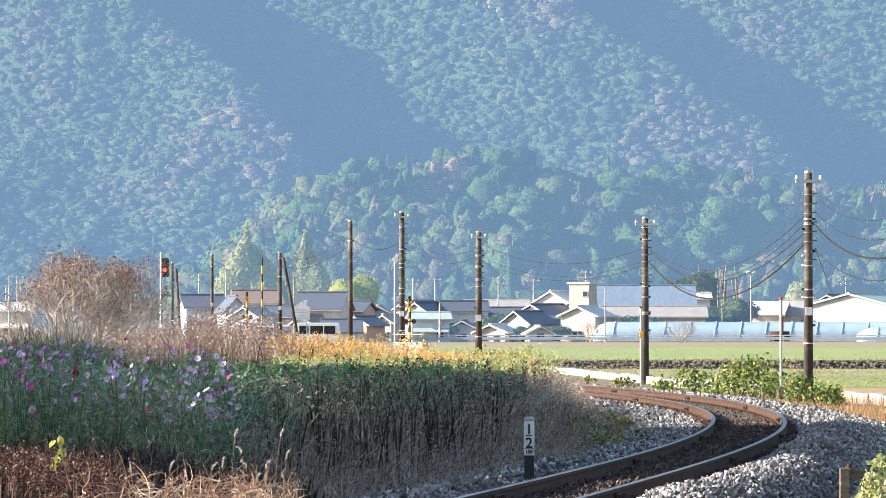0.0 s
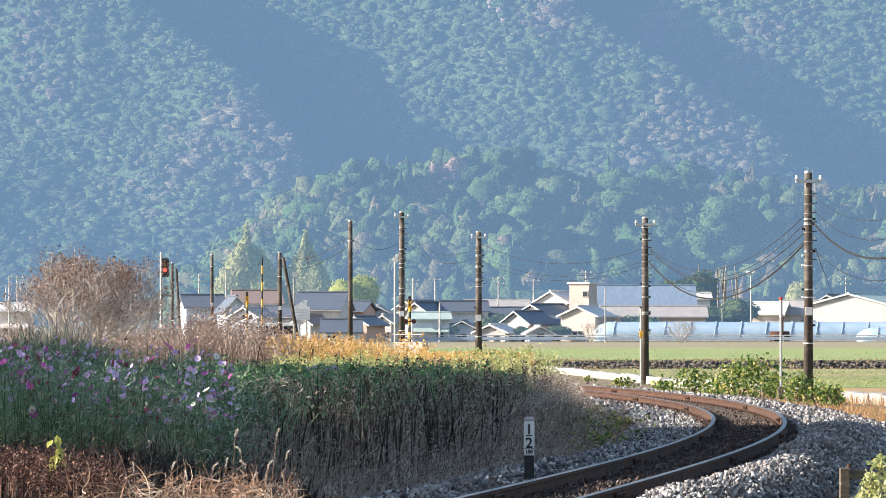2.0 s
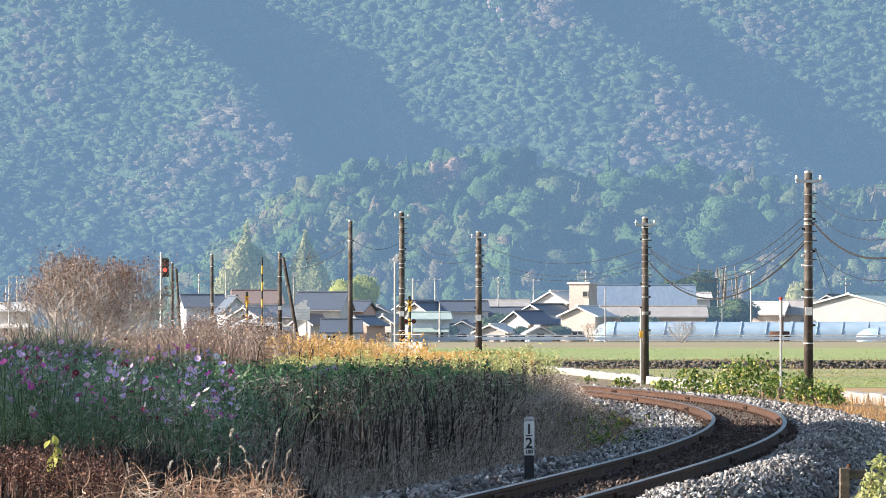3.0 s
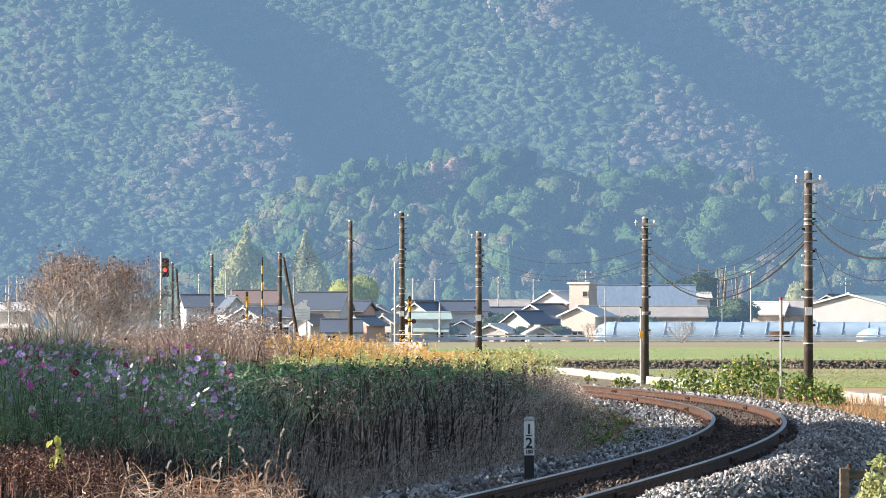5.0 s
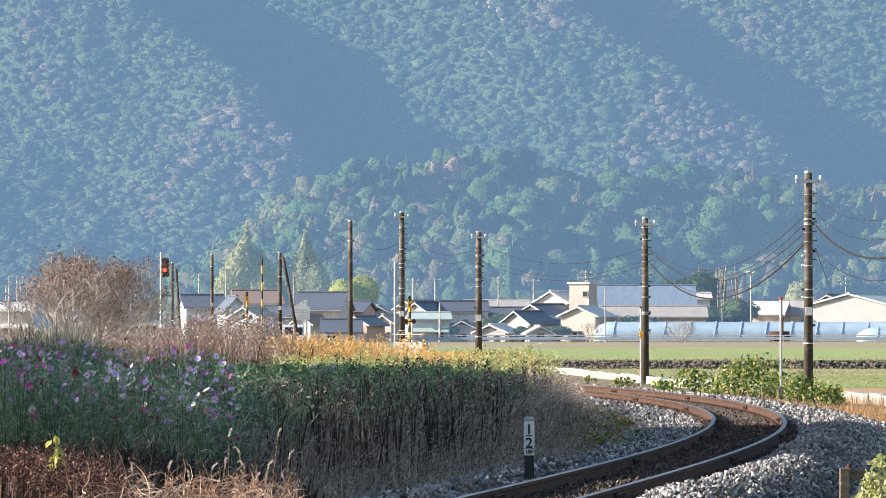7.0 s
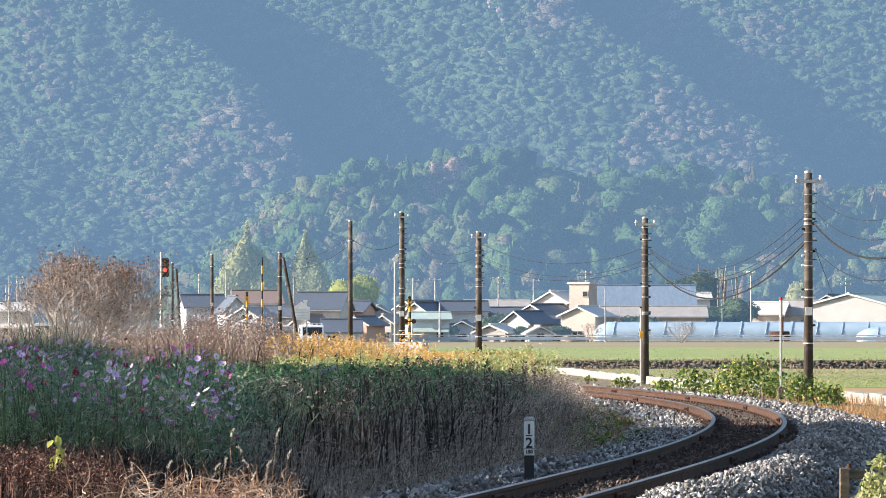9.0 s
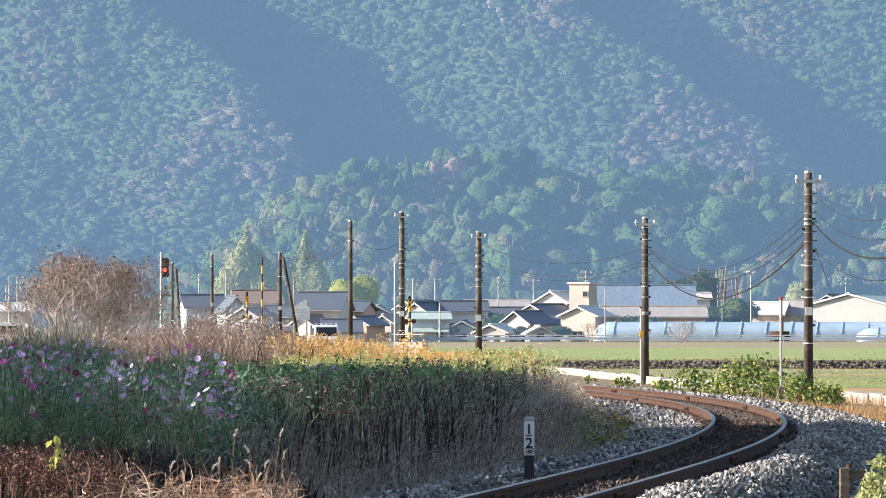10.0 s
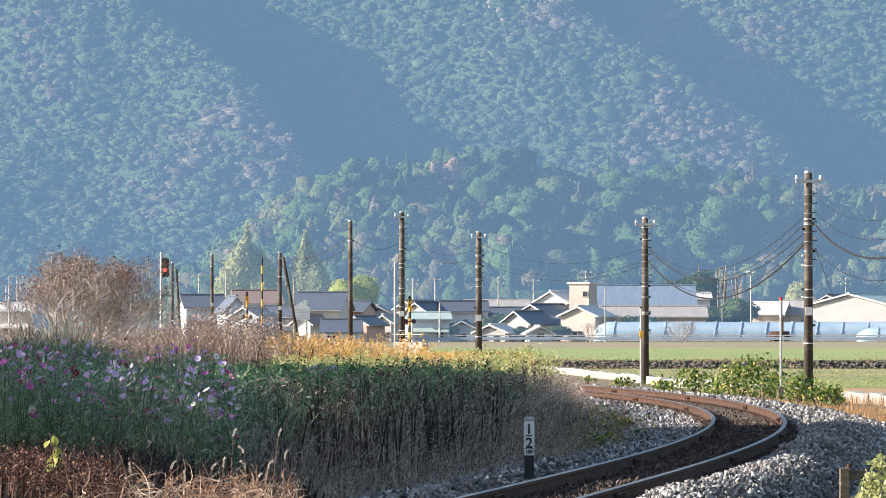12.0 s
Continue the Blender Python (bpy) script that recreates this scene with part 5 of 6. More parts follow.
def bank():
    rng = np.random.default_rng(51)
    # dry grass at the foot and the dark withered face
    x, y = spots(9000, -4.0, -2.5, 46, 112, 52)
    h = np.clip(bank_height(x, y) * rng.uniform(0.4, 1.0, len(x)), 0.1, np.maximum(crest(y) - ground_z(x, y), 0.12))
    blades("dry_grass", x, y, h, np.full(len(x), 0.009), M_DARKDRY, 1.0, "withered brown grass on the railway bank", seed=53)
    x, y = spots(26000, -3.9, -1.9, 44, 92, 54)
    blades("dry_grass", x, y, bank_height(x, y) * rng.uniform(0.25, 0.95, len(x)), np.full(len(x), 0.0045), M_PALEDRY, 1.6, "pale dry grass tangled over the bank", seed=55)
    x, y = spots(2600, -5.2, -2.7, 50, 122, 56)
    k = -offset_of(x, y) > 2.7 + 1.1 * ease(y, 62, 84)
    x, y = x[k], y[k]
    h = np.maximum(crest(y) - ground_z(x, y), 0.2) * rng.uniform(0.5, 1.10, len(x))
    weeds("withered_weeds", x, y, h, 20, 0.026, M_DARKDRY, "dense dark withered weed stalks on the bank", 57, 0.09, 0.15, 0.4)
    # thick dead stems, coloured near-black to stand in for shaded gaps too
    x, y = spots(3400, -4.8, -2.7, 48, 104, 176)
    k = -offset_of(x, y) > 2.7 + 1.2 * ease(y, 60, 84)
    x, y = x[k], y[k]
    h = np.maximum(crest(y) - ground_z(x, y), 0.2) * rng.uniform(0.5, 1.2, len(x))
    blades("dark_stems", x, y, h, np.full(len(x), 0.014), M_NEARBLACK, 0.3, "thick dead stems among the weeds, near-black for shaded gaps", "weeds", seed=177)
    # curled dead leaves over the whole face
    x, y = spots(46000, -4.6, -1.9, 43, 112, 77)
    k = -offset_of(x, y) > 1.9 + 1.0 * ease(y, 66, 84) * rng.random(len(x))
    x, y = x[k], y[k]
    top = np.minimum(bank_height(x, y) * 1.05, np.maximum(crest(y) - ground_z(x, y), 0.15))
    P = np.stack([x, y, ground_z(x, y) + top * rng.random(len(x))], -1)
    leaves("dead_leaves", P, rng.uniform(0.010, 0.028, len(P)), M_CURLED, "curled dead leaves and straw on the bank", "weeds", 0.2, 0.25, 78)
    # pale curled straw caught all over it
    x, y = spots(12000, -3.8, -1.9, 43, 96, 377)
    k = -offset_of(x, y) > 1.9 + 1.0 * ease(y, 66, 84) * rng.random(len(x))
    x, y = x[k], y[k]
    top = np.minimum(bank_height(x, y) * 1.15, np.maximum(crest(y) - ground_z(x, y), 0.15))
    P = np.stack([x, y, ground_z(x, y) + top * rng.random(len(x)) ** 1.2], -1)
    straw("curled_straw", P, rng.uniform(0.05, 0.18, len(P)), 0.0048, M_CURL, "pale curled straw caught in the withered weeds", 378)
    # green weeds on the crest, nearer than the curve
    x, y = spots(2700, -8.5, -3.6, 48, 80, 58)
    k = (x / y > -0.052) | (y > 60)
    x, y = x[k], y[k]
    h = np.maximum(1.50 - 0.0082 * y - ground_z(x, y) + 0.17 * wave(x * 1.4, y * 0.5), 0.2) * rng.uniform(0.6, 1.05, len(x))
    weeds("green_weeds", x, y, h, 34, 0.021, M_GREEN, "dense green leafy weeds along the bank", 59, 0.18, 0.2)
    x, y = spots(700, -8.0, -3.8, 50, 76, 158)
    k = (x / y > -0.052) | (y > 60)
    x, y = x[k], y[k]
    h = np.maximum(1.50 - 0.0080 * y - ground_z(x, y), 0.2) * rng.uniform(0.5, 1.05, len(x))
    weeds("green_weeds", x, y, h, 14, 0.036, M_GREEN, "broad-leaved green weeds along the bank", 159, 0.22, 0.3, 0.8)
    x, y = spots(9000, -7.5, -3.3, 48, 78, 60)
    k = (x / y > -0.052) | (y > 60)
    x, y = x[k], y[k]
    blades("long_grass", x, y, np.maximum(1.50 - 0.0080 * y - ground_z(x, y), 0.2) * rng.uniform(0.6, 1.15, len(x)), np.full(len(x), 0.009), M_GREEN, 1.5, "arching green grass blades among the weeds", seed=61)
    x, y = spots(4600, -6.4, -3.0, 50, 80, 62)
    k = (x / y > -0.052) | (y > 60)
    x, y = x[k], y[k]
    blades("long_grass", x, y, np.maximum(crest(y) - ground_z(x, y), 0.2) * rng.uniform(0.5, 1.1, len(x)), np.full(len(x), 0.007), M_PALEDRY, 1.4, "arching straw-coloured grass among the weeds", seed=63)
    # a few taller leafy stalks stand out of the rest
    x, y = spots(230, -5.6, -3.3, 58, 112, 72)
    weeds("tall_weeds", x, y, (crest(y) - ground_z(x, y)) * 1.0 + rng.uniform(-0.05, 0.30, len(x)), 46, 0.024, M_DARKDRY, "tall dark weed stalks standing over the bank", 73, 0.04, 0.4, 0.4, stem=M_NEARBLACK, stem_w=0.014)
    # dark arching reeds over the crest
    x, y = spots(90, -8.2, -4.6, 58, 76, 172)
    blades("reeds", x, y, np.maximum(1.50 - 0.0076 * y - ground_z(x, y), 0.2) + rng.uniform(0.1, 0.55, len(x)), np.full(len(x), 0.012), M_DARKDRY, 0.8, "dark arching reeds standing over the weeds", "reeds", seed=173)
    # yellow and orange growth at the far end of the bank
    x, y = spots(2400, -8.5, -3.7, 82, 112, 164)
    h = np.maximum(1.58 - 0.16 * ease(-x / y, -0.012, 0.006) - 0.0076 * y - ground_z(x, y) + 0.12 * wave(x * 2.2, y * 0.6, 5.0), 0.2) * rng.uniform(0.6, 1.2, len(x))
    weeds("yellow_weeds", x, y, h, 30, 0.027, M_YGREEN, "yellow-green weeds on the sunny end of the bank", 165, 0.20, 0.2)
    x, y = spots(2900, -9.5, -3.1, 92, 134, 64)
    k = x > -0.034 * y
    x, y = x[k], y[k]
    h = np.maximum(1.55 - 0.14 * ease(-x / y, -0.012, 0.006) - 0.0056 * y - ground_z(x, y) + 0.14 * wave(x * 1.5, y * 0.4, 2.0), 0.3) * rng.uniform(0.45, 1.15, len(x))
    weeds("yellow_weeds", x, y, h, 26, 0.029, M_YGREEN, "sunlit yellow-green weeds at the curve", 65, 0.20, 0.25)
    x, y = spots(4200, -13, -5.0, 106, 142, 66)
    k = x > -0.036 * y
    x, y = x[k], y[k]
    h = np.maximum(1.52 - 0.0030 * y - ground_z(x, y) + 0.16 * wave(x * 1.5, y * 0.4, 4.0), 0.3) * rng.uniform(0.4, 1.14, len(x))
    weeds("orange_weeds", x, y, h, 22, 0.032, M_ORANGE, "orange and gold autumn weeds", 67, 0.22, 0.3)
    x, y = spots(800, -5.6, -3.5, 94, 116, 264)
    h = np.maximum(1.55 - 0.0062 * y - ground_z(x, y), 0.3) * rng.uniform(0.7, 1.1, len(x))
    weeds("orange_weeds", x, y, h, 14, 0.030, M_ORANGE, "orange-tipped weeds among the yellow-green ones at the curve", 265, 0.16, 0.65)
    # low plants on the ballast shoulder
    x, y = spots(700, -3.6, -1.5, 70, 108, 68)
    weeds("creeping_weeds", x, y, rng.uniform(0.06, 0.30, len(x)), 8, 0.046, M_VINE, "low green creeper on the ballast shoulder", 69, 0.22, 0.1)
    x, y = spots(6500, -3.2, -1.6, 66, 118, 70)
    blades("dry_grass", x, y, rng.uniform(0.12, 0.42, len(x)), np.full(len(x), 0.006), M_DRY, 0.7, "short sunlit dry grass beside the ballast", seed=71)


bank()


def brush():
    """Pinkish dry brush and a grass tussock before the crossing."""
    rng = np.random.default_rng(81)
    n = 14000
    y = rng.uniform(104, 128, n)
    x = rng.uniform(-12.5, -3.0, n)
    h = (0.90 + 0.12 * wave(x * 1.2, y * 0.6, 1.0) + 0.42 * ease(x, -6.9, -5.6) - 0.16 * ease(x, -5.0, -4.2) - 0.62 * ease(x, -4.4, -3.2)) * rng.uniform(0.7, 1.15, n)
    blades("dry_brush", x, y, h, np.full(n, 0.009), M_BRUSH, 1.3, "dense pinkish dry brush and seed heads", "brush", 82)
    k = 56000
    i = rng.integers(n, size=k)
    P = np.stack([x[i], y[i], ground_z(x[i], y[i]) + h[i] * rng.uniform(0.4, 1.05, k)], -1) + rng.normal(size=(k, 3)) * 0.13
    leaves("seed_heads", P, np.full(k, 0.030), M_BRUSH, "pale pinkish seed heads over the brush", "brush", 0.3, 0.4, 83)
    n = 5000
    y = rng.uniform(92, 98, n)
    x = rng.uniform(-8.7, -6.7, n)
    blades("pampas_tussock", x, y, rng.uniform(0.6, 1.35, n) * (1.15 - 0.4 * ((x + 7.6) / 1.0) ** 2), np.full(n, 0.012), M_TUSSOCK, 1.2, "grey-green tussock of arching grass, darkened for shade", "grass", 84)
    n = 160
    y = rng.uniform(96, 118, n)
    x = rng.uniform(-8.5, -2.6, n)
    blades("reed_stalks", x, y, rng.uniform(1.0, 1.5, n), np.full(n, 0.013), M_DARKDRY, 0.4, "dark upright reed stalks standing over the brush", "reeds", 85)


# Grey-green lowered in tone: the shade on the tussock is in its colour.
M_TUSSOCK = leafy("grey_green_shaded_grass", [(0.0, (0.03, 0.038, 0.035)), (0.6, (0.085, 0.10, 0.085)), (1.0, (0.25, 0.26, 0.20))], 0.2)
brush()


def grow(bm, p, d, length, r, depth, rng, ends, spread=0.55, lift=0.08, fork=(2, 3)):
    """A limb that bends and forks; the ends are gathered."""
    pts, radii = [p.copy()], [r]
    for k in range(3):
        d = (d + Vector((rng.gauss(0, 0.16), rng.gauss(0, 0.16), rng.gauss(lift, 0.1)))).normalized()
        p = p + d * length / 3
        pts.append(p.copy())
        radii.append(r * (1 - 0.14 * (k + 1)))
    tube(bm, pts, radii, 5 if depth > 1 else 4, False)
    ends.append((p.copy(), depth))
    if depth > 0:
        for k in range(rng.choice(fork)):
            nd = (d + Vector((rng.gauss(0, spread), rng.gauss(0, spread), rng.gauss(0.0, spread * 0.6)))).normalized()
            grow(bm, p, nd, length * rng.uniform(0.62, 0.85), r * 0.64, depth - 1, rng, ends, spread, lift, fork)


def shrub(name, at, label, stems, length, r, depth, leaf, leaf_mat, per, twig=M_TWIG, spread=0.55, lean=0.6, seed=1, flat=1.0, jitter=0.12, fork=(2, 3)):
    """A many-stemmed shrub with bare pale limbs and small leaves at the twig ends."""
    t = thing(name, at, label, "shrub")
    rng = random.Random(seed)
    bm, ends = bmesh.new(), []
    for k in range(stems):
        a = 2 * math.pi * k / stems + rng.uniform(-0.3, 0.3)
        d = Vector((math.cos(a) * lean, math.sin(a) * lean, rng.uniform(0.6, 1.0))).normalized()
        grow(bm, Vector((rng.uniform(-.1, .1), rng.uniform(-.1, .1), -0.05)), d, length, r, depth, rng, ends, spread, fork=fork)
    for v in bm.verts:
        v.co.z *= flat
    part("branchwork", bm, twig, t, "bare pale branches")
    tips = np.array([e[0][:] for e in ends if e[1] <= 1])
    tips[:, 2] *= flat
    if per:
        g = np.random.default_rng(seed)
        tips = tips[tips[:, 2] > tips[:, 2].max() * g.uniform(0.15, 0.85, len(tips))]
        P = np.repeat(tips, per, 0) + g.normal(size=(len(tips) * per, 3)) * jitter
        leaves("leaves", P, np.full(len(P), leaf), leaf_mat, "", "", 0.4, 0.55, seed, t, "")
    return t


shrub("autumn_shrub", (-7.88, 112.00, 0.28), "broad umbrella-shaped shrub with reddish-brown leaves and pale branches", 13, 0.87, 0.038, 5, 0.026, M_RUSTLEAF, 4, spread=0.42, lean=0.70, fork=(2, 3), seed=4, flat=1.12, jitter=0.08)
shrub("autumn_shrub", (-7.49, 116.00, 0.28), "smaller rusty shrub beside the umbrella-shaped one", 8, 0.80, 0.03, 4, 0.022, M_RUSTLEAF, 3, spread=0.5, lean=0.5, fork=(3, 3), seed=9, flat=1.0, jitter=0.10)
shrub("autumn_shrub", (-8.37, 110.00, 0.28), "rusty shrub with drooping twigs", 9, 0.80, 0.035, 4, 0.023, M_RUSTLEAF, 4, spread=0.45, lean=0.7, fork=(3, 3), seed=12, flat=1.02, jitter=0.10)
shrub("dark_bush", (-8.03, 99.00, 0.26), "dark grey-green rounded bush", 7, 0.36, 0.02, 3, 0.045, M_GREEN, 9, spread=0.6, lean=0.8, seed=15, flat=0.9, jitter=0.1)
shrub("bare_shrub", (26.43, 545.00, -0.2), "bare pale shrub before the greenhouse", 14, 1.0, 0.045, 3, 0.05, M_BRUSH, 2, spread=0.4, lean=0.8, seed=21)
shrub("bare_shrub", (16.41, 545.00, -0.2), "small bare shrub beside the greenhouse end", 11, 0.85, 0.045, 3, 0.05, M_BRUSH, 2, spread=0.4, lean=0.6, seed=22)


def vines():
    """Broad-leaved vines climbing over the concrete edging."""
    rng = np.random.default_rng(91)
    k = 0
    for x0, y, w, h, n in [(6.10, 168, 1.0, 0.30, 60), (7.01, 158, 0.9, 0.35, 70), (7.70, 152, 1.3, 0.75, 190), (8.78, 148, 1.1, 0.95, 200), (9.33, 146, 1.6, 1.15, 330), (9.70, 144, 0.8, 0.70, 120), (9.72, 134, 1.1, 0.75, 170), (10.03, 130, 0.8, 0.50, 90), (10.32, 129, 0.5, 0.50, 60), (5.44, 185, 0.6, 0.20, 30), (8.29, 150, 0.8, 0.40, 70)]:
        k += 1
        t = thing("vine_clump", (x0, y, -0.66), "yellowing broad-leaved vine over the concrete edging", "vine", "vines along the edging")
        m = int(n * 2.2)
        a = rng.random(m)
        P = np.stack([rng.normal(0, w / 2.4, m), rng.normal(0, 0.25, m), 0.12 + h * a ** 0.9 * (0.75 + 0.35 * rng.random(m))], -1)
        P[:, 0] *= 1 - 0.45 * P[:, 2] / max(h, 0.1)
        leaves("leaves", P, np.full(m, 0.062), M_VINE, "", "", -0.2, 0.62, 100 + k, t, "")
        bm = bmesh.new()
        for i in range(10):
            e = P[rng.integers(m)]
            tube(bm, [(e[0] * 0.4, 0, 0), (e[0] * 0.8, e[1] * 0.5, e[2] * 0.6), tuple(e)], [0.014, 0.011, 0.006], 4, False)
        part("stemwork", bm, M_BARK, t)


vines()


def field_tree(at, width, tall, material, label, conifer=False, seed=1, leaf=0.12, count=700, trunk=0.25):
    """A tree of the village: tapered trunk, limbs and a crown of many leaf clumps."""
    t = thing("tree", at, label, "tree", "village trees")
    bm = tube(bmesh.new(), [(0, 0, -0.3), (0.05, 0, tall * 0.4), (0, 0, tall * 0.85)], [trunk, trunk * 0.6, trunk * 0.15], 7)
    rng = random.Random(seed)
    for k in range(9):
        z = tall * rng.uniform(0.2, 0.75)
        a = rng.uniform(0, 6.28)
        tube(bm, [(0, 0, z), (math.cos(a) * width * 0.25, math.sin(a) * width * 0.25, z + tall * 0.06), (math.cos(a) * width * 0.4, math.sin(a) * width * 0.4, z + tall * 0.1)], [trunk * 0.3, trunk * 0.2, 0.03], 5)
    part("trunk", bm, M_BARK, t)
    v, f = crown_shapes(1, count, conifer, leaf, seed, 12, 3, 0.14)[0]
    v = v.copy()
    if conifer:
        v[:, 2] = (v[:, 2] - v[:, 2].min()) / np.ptp(v[:, 2])
        v = v * (width / 1.5, width / 1.5, tall * 0.96) + (0, 0, tall * 0.05)
    else:
        v[:, 2] = (v[:, 2] - v[:, 2].min()) / np.ptp(v[:, 2])
        v = v * (width / 1.8, width / 1.8, tall * 0.8) + (0, 0, tall * 0.2)
    raw("crown", v, f, material, t, tint=np.full(len(v), 0.5))
    return t


# Haze over the village trees is put into their leaves as blue emission.
M_POPLAR = distant_wood("poplar_leaves", [(0.0, (0.36, 0.37, 0.19)), (1.0, (0.42, 0.42, 0.22))], HAZE_GLOW, 0.27, 0.10, 0.5, 2.4, 0.3)
M_BRIGHT = distant_wood("bright_yellow_green_leaves", [(0.0, (0.40, 0.44, 0.14)), (1.0, (0.44, 0.47, 0.15))], HAZE_GLOW, 0.18, 0.10, 0.5, 2.4, 0.3)
M_ROUND = distant_wood("dark_garden_leaves", [(0.0, (0.09, 0.14, 0.055)), (1.0, (0.13, 0.18, 0.07))], HAZE_GLOW, 0.15, 0.3, 0.35)
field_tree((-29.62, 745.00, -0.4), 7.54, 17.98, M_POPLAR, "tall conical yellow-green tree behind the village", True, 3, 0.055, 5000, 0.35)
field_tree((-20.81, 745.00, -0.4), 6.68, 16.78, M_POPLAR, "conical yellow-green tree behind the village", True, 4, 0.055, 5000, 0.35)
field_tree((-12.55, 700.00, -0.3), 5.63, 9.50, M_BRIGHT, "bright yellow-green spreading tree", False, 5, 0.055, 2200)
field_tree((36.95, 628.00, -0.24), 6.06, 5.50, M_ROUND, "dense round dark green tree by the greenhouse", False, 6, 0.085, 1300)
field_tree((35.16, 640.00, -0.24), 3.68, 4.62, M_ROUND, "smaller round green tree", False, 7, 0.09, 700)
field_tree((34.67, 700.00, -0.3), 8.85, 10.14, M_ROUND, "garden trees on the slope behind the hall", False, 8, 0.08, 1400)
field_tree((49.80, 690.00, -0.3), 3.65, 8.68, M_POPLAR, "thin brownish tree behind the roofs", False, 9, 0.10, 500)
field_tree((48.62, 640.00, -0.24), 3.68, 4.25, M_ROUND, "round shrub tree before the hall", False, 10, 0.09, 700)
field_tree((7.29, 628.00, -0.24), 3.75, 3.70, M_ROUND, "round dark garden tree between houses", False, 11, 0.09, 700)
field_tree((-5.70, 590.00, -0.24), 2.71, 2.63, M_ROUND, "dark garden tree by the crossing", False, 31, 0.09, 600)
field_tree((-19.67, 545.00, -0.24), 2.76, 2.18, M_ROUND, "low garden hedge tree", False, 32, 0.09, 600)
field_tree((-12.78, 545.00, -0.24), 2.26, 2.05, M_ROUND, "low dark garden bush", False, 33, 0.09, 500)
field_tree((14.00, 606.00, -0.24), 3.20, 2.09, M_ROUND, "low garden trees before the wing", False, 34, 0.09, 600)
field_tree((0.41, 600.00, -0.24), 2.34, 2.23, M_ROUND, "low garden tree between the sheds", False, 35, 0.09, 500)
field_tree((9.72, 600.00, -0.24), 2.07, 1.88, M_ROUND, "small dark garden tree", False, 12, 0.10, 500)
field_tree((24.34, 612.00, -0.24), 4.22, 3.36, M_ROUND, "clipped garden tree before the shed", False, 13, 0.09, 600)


# ---- unseen trees added on the sunny side to shade the bank and the track ----
M_SHADETREE = leafy("shade_tree_leaves", [(0.0, (0.05, 0.09, 0.03)), (1.0, (0.12, 0.17, 0.06))], 0.25)
# Each height is set by where its shadow should end.
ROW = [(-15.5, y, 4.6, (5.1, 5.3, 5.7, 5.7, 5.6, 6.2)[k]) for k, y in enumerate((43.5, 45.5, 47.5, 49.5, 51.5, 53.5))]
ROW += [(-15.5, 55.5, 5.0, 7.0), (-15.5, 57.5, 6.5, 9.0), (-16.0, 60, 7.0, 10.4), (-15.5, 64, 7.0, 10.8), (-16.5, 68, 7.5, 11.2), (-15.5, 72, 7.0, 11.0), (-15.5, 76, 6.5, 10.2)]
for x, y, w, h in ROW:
    field_tree((x, y, 0.3), w, h, M_SHADETREE, "unseen leafy tree added to shade the bank", False, int(y * 10), 0.11, 900)


# ---- the nearest growth: cosmos, foxtails, leaves ----
PETALS = [plain("pale_pink_petals", (0.72, 0.46, 0.76), 0.6), plain("magenta_petals", (0.56, 0.07, 0.44), 0.6), plain("crimson_petals", (0.26, 0.02, 0.10), 0.6),
          plain("white_petals", (0.78, 0.76, 0.80), 0.6), plain("lilac_petals", (0.60, 0.44, 0.82), 0.6)]
M_DISC = plain("yellow_flower_disc", (0.62, 0.40, 0.05), 0.7)
M_STEM = plain("green_stem", (0.07, 0.13, 0.05), 0.7)
MOVING = []


def cosmos_plant(at, tall, heads, seed, label):
    """A cosmos: feathery stem, and flowers of eight broad petals round a yellow disc."""
    rng = random.Random(seed)
    g = np.random.default_rng(seed)
    t = thing("cosmos_plant", at, label, "flower", "cosmos flowers")
    stems = bmesh.new()
    for k in range(heads):
        a, r = rng.uniform(0, 6.28), rng.uniform(0.02, 0.22)
        top = Vector((math.cos(a) * r, math.sin(a) * r, tall * rng.uniform(0.72, 1.0)))
        tube(stems, [(0, 0, 0), (top.x * 0.3, top.y * 0.3, top.z * 0.55), top], [0.006, 0.004, 0.003], 4, False)
        m = PETALS[rng.choice((0, 0, 0, 1, 1, 1, 2, 2, 3, 4, 4, 4, 4, 4))]
        size = rng.uniform(0.021, 0.037)
        cup = rng.uniform(0.05, 0.55)
        face = Vector((rng.gauss(-0.5, 0.7), rng.gauss(-0.25, 0.6), rng.uniform(0.2, 1.0))).normalized()
        turn = face.to_track_quat("Z", "Y").to_matrix().to_4x4()
        bm = bmesh.new()
        for i in range(8):
            c, s = math.cos(i * math.pi / 4), math.sin(i * math.pi / 4)
            ring = [(0.12, 0.0, 0.0), (0.6, 0.30, 0.10 + cup * 0.35), (1.0, 0.26, 0.04 + cup), (1.04, 0.0, 0.08 + cup), (1.0, -0.26, 0.04 + cup), (0.6, -0.30, 0.10 + cup * 0.35)]
            vs = [bm.verts.new(Vector((u * c - w * s, u * s + w * c, h)) * size) for u, w, h in ring]
            bm.faces.new(vs)
        flower = part("flower", bm, m, t)
        flower.matrix_local = Matrix.Translation(top) @ turn
        part("disc", tube(bmesh.new(), [(0, 0, 0), (0, 0, size * 0.16), (0, 0, size * 0.24)], [size * 0.26, size * 0.24, size * 0.1], 8), M_DISC, flower)
    part("stemwork", stems, M_STEM, t)
    n = 170
    f = 0.15 + 0.8 * g.random(n)
    P = np.stack([g.normal(0, 0.12, n), g.normal(0, 0.12, n), tall * f], -1)
    leaves("feathery_leaves", P, np.full(n, 0.035), M_COSMOS, "", "", 0.1, 0.07, seed, t, "")
    return t


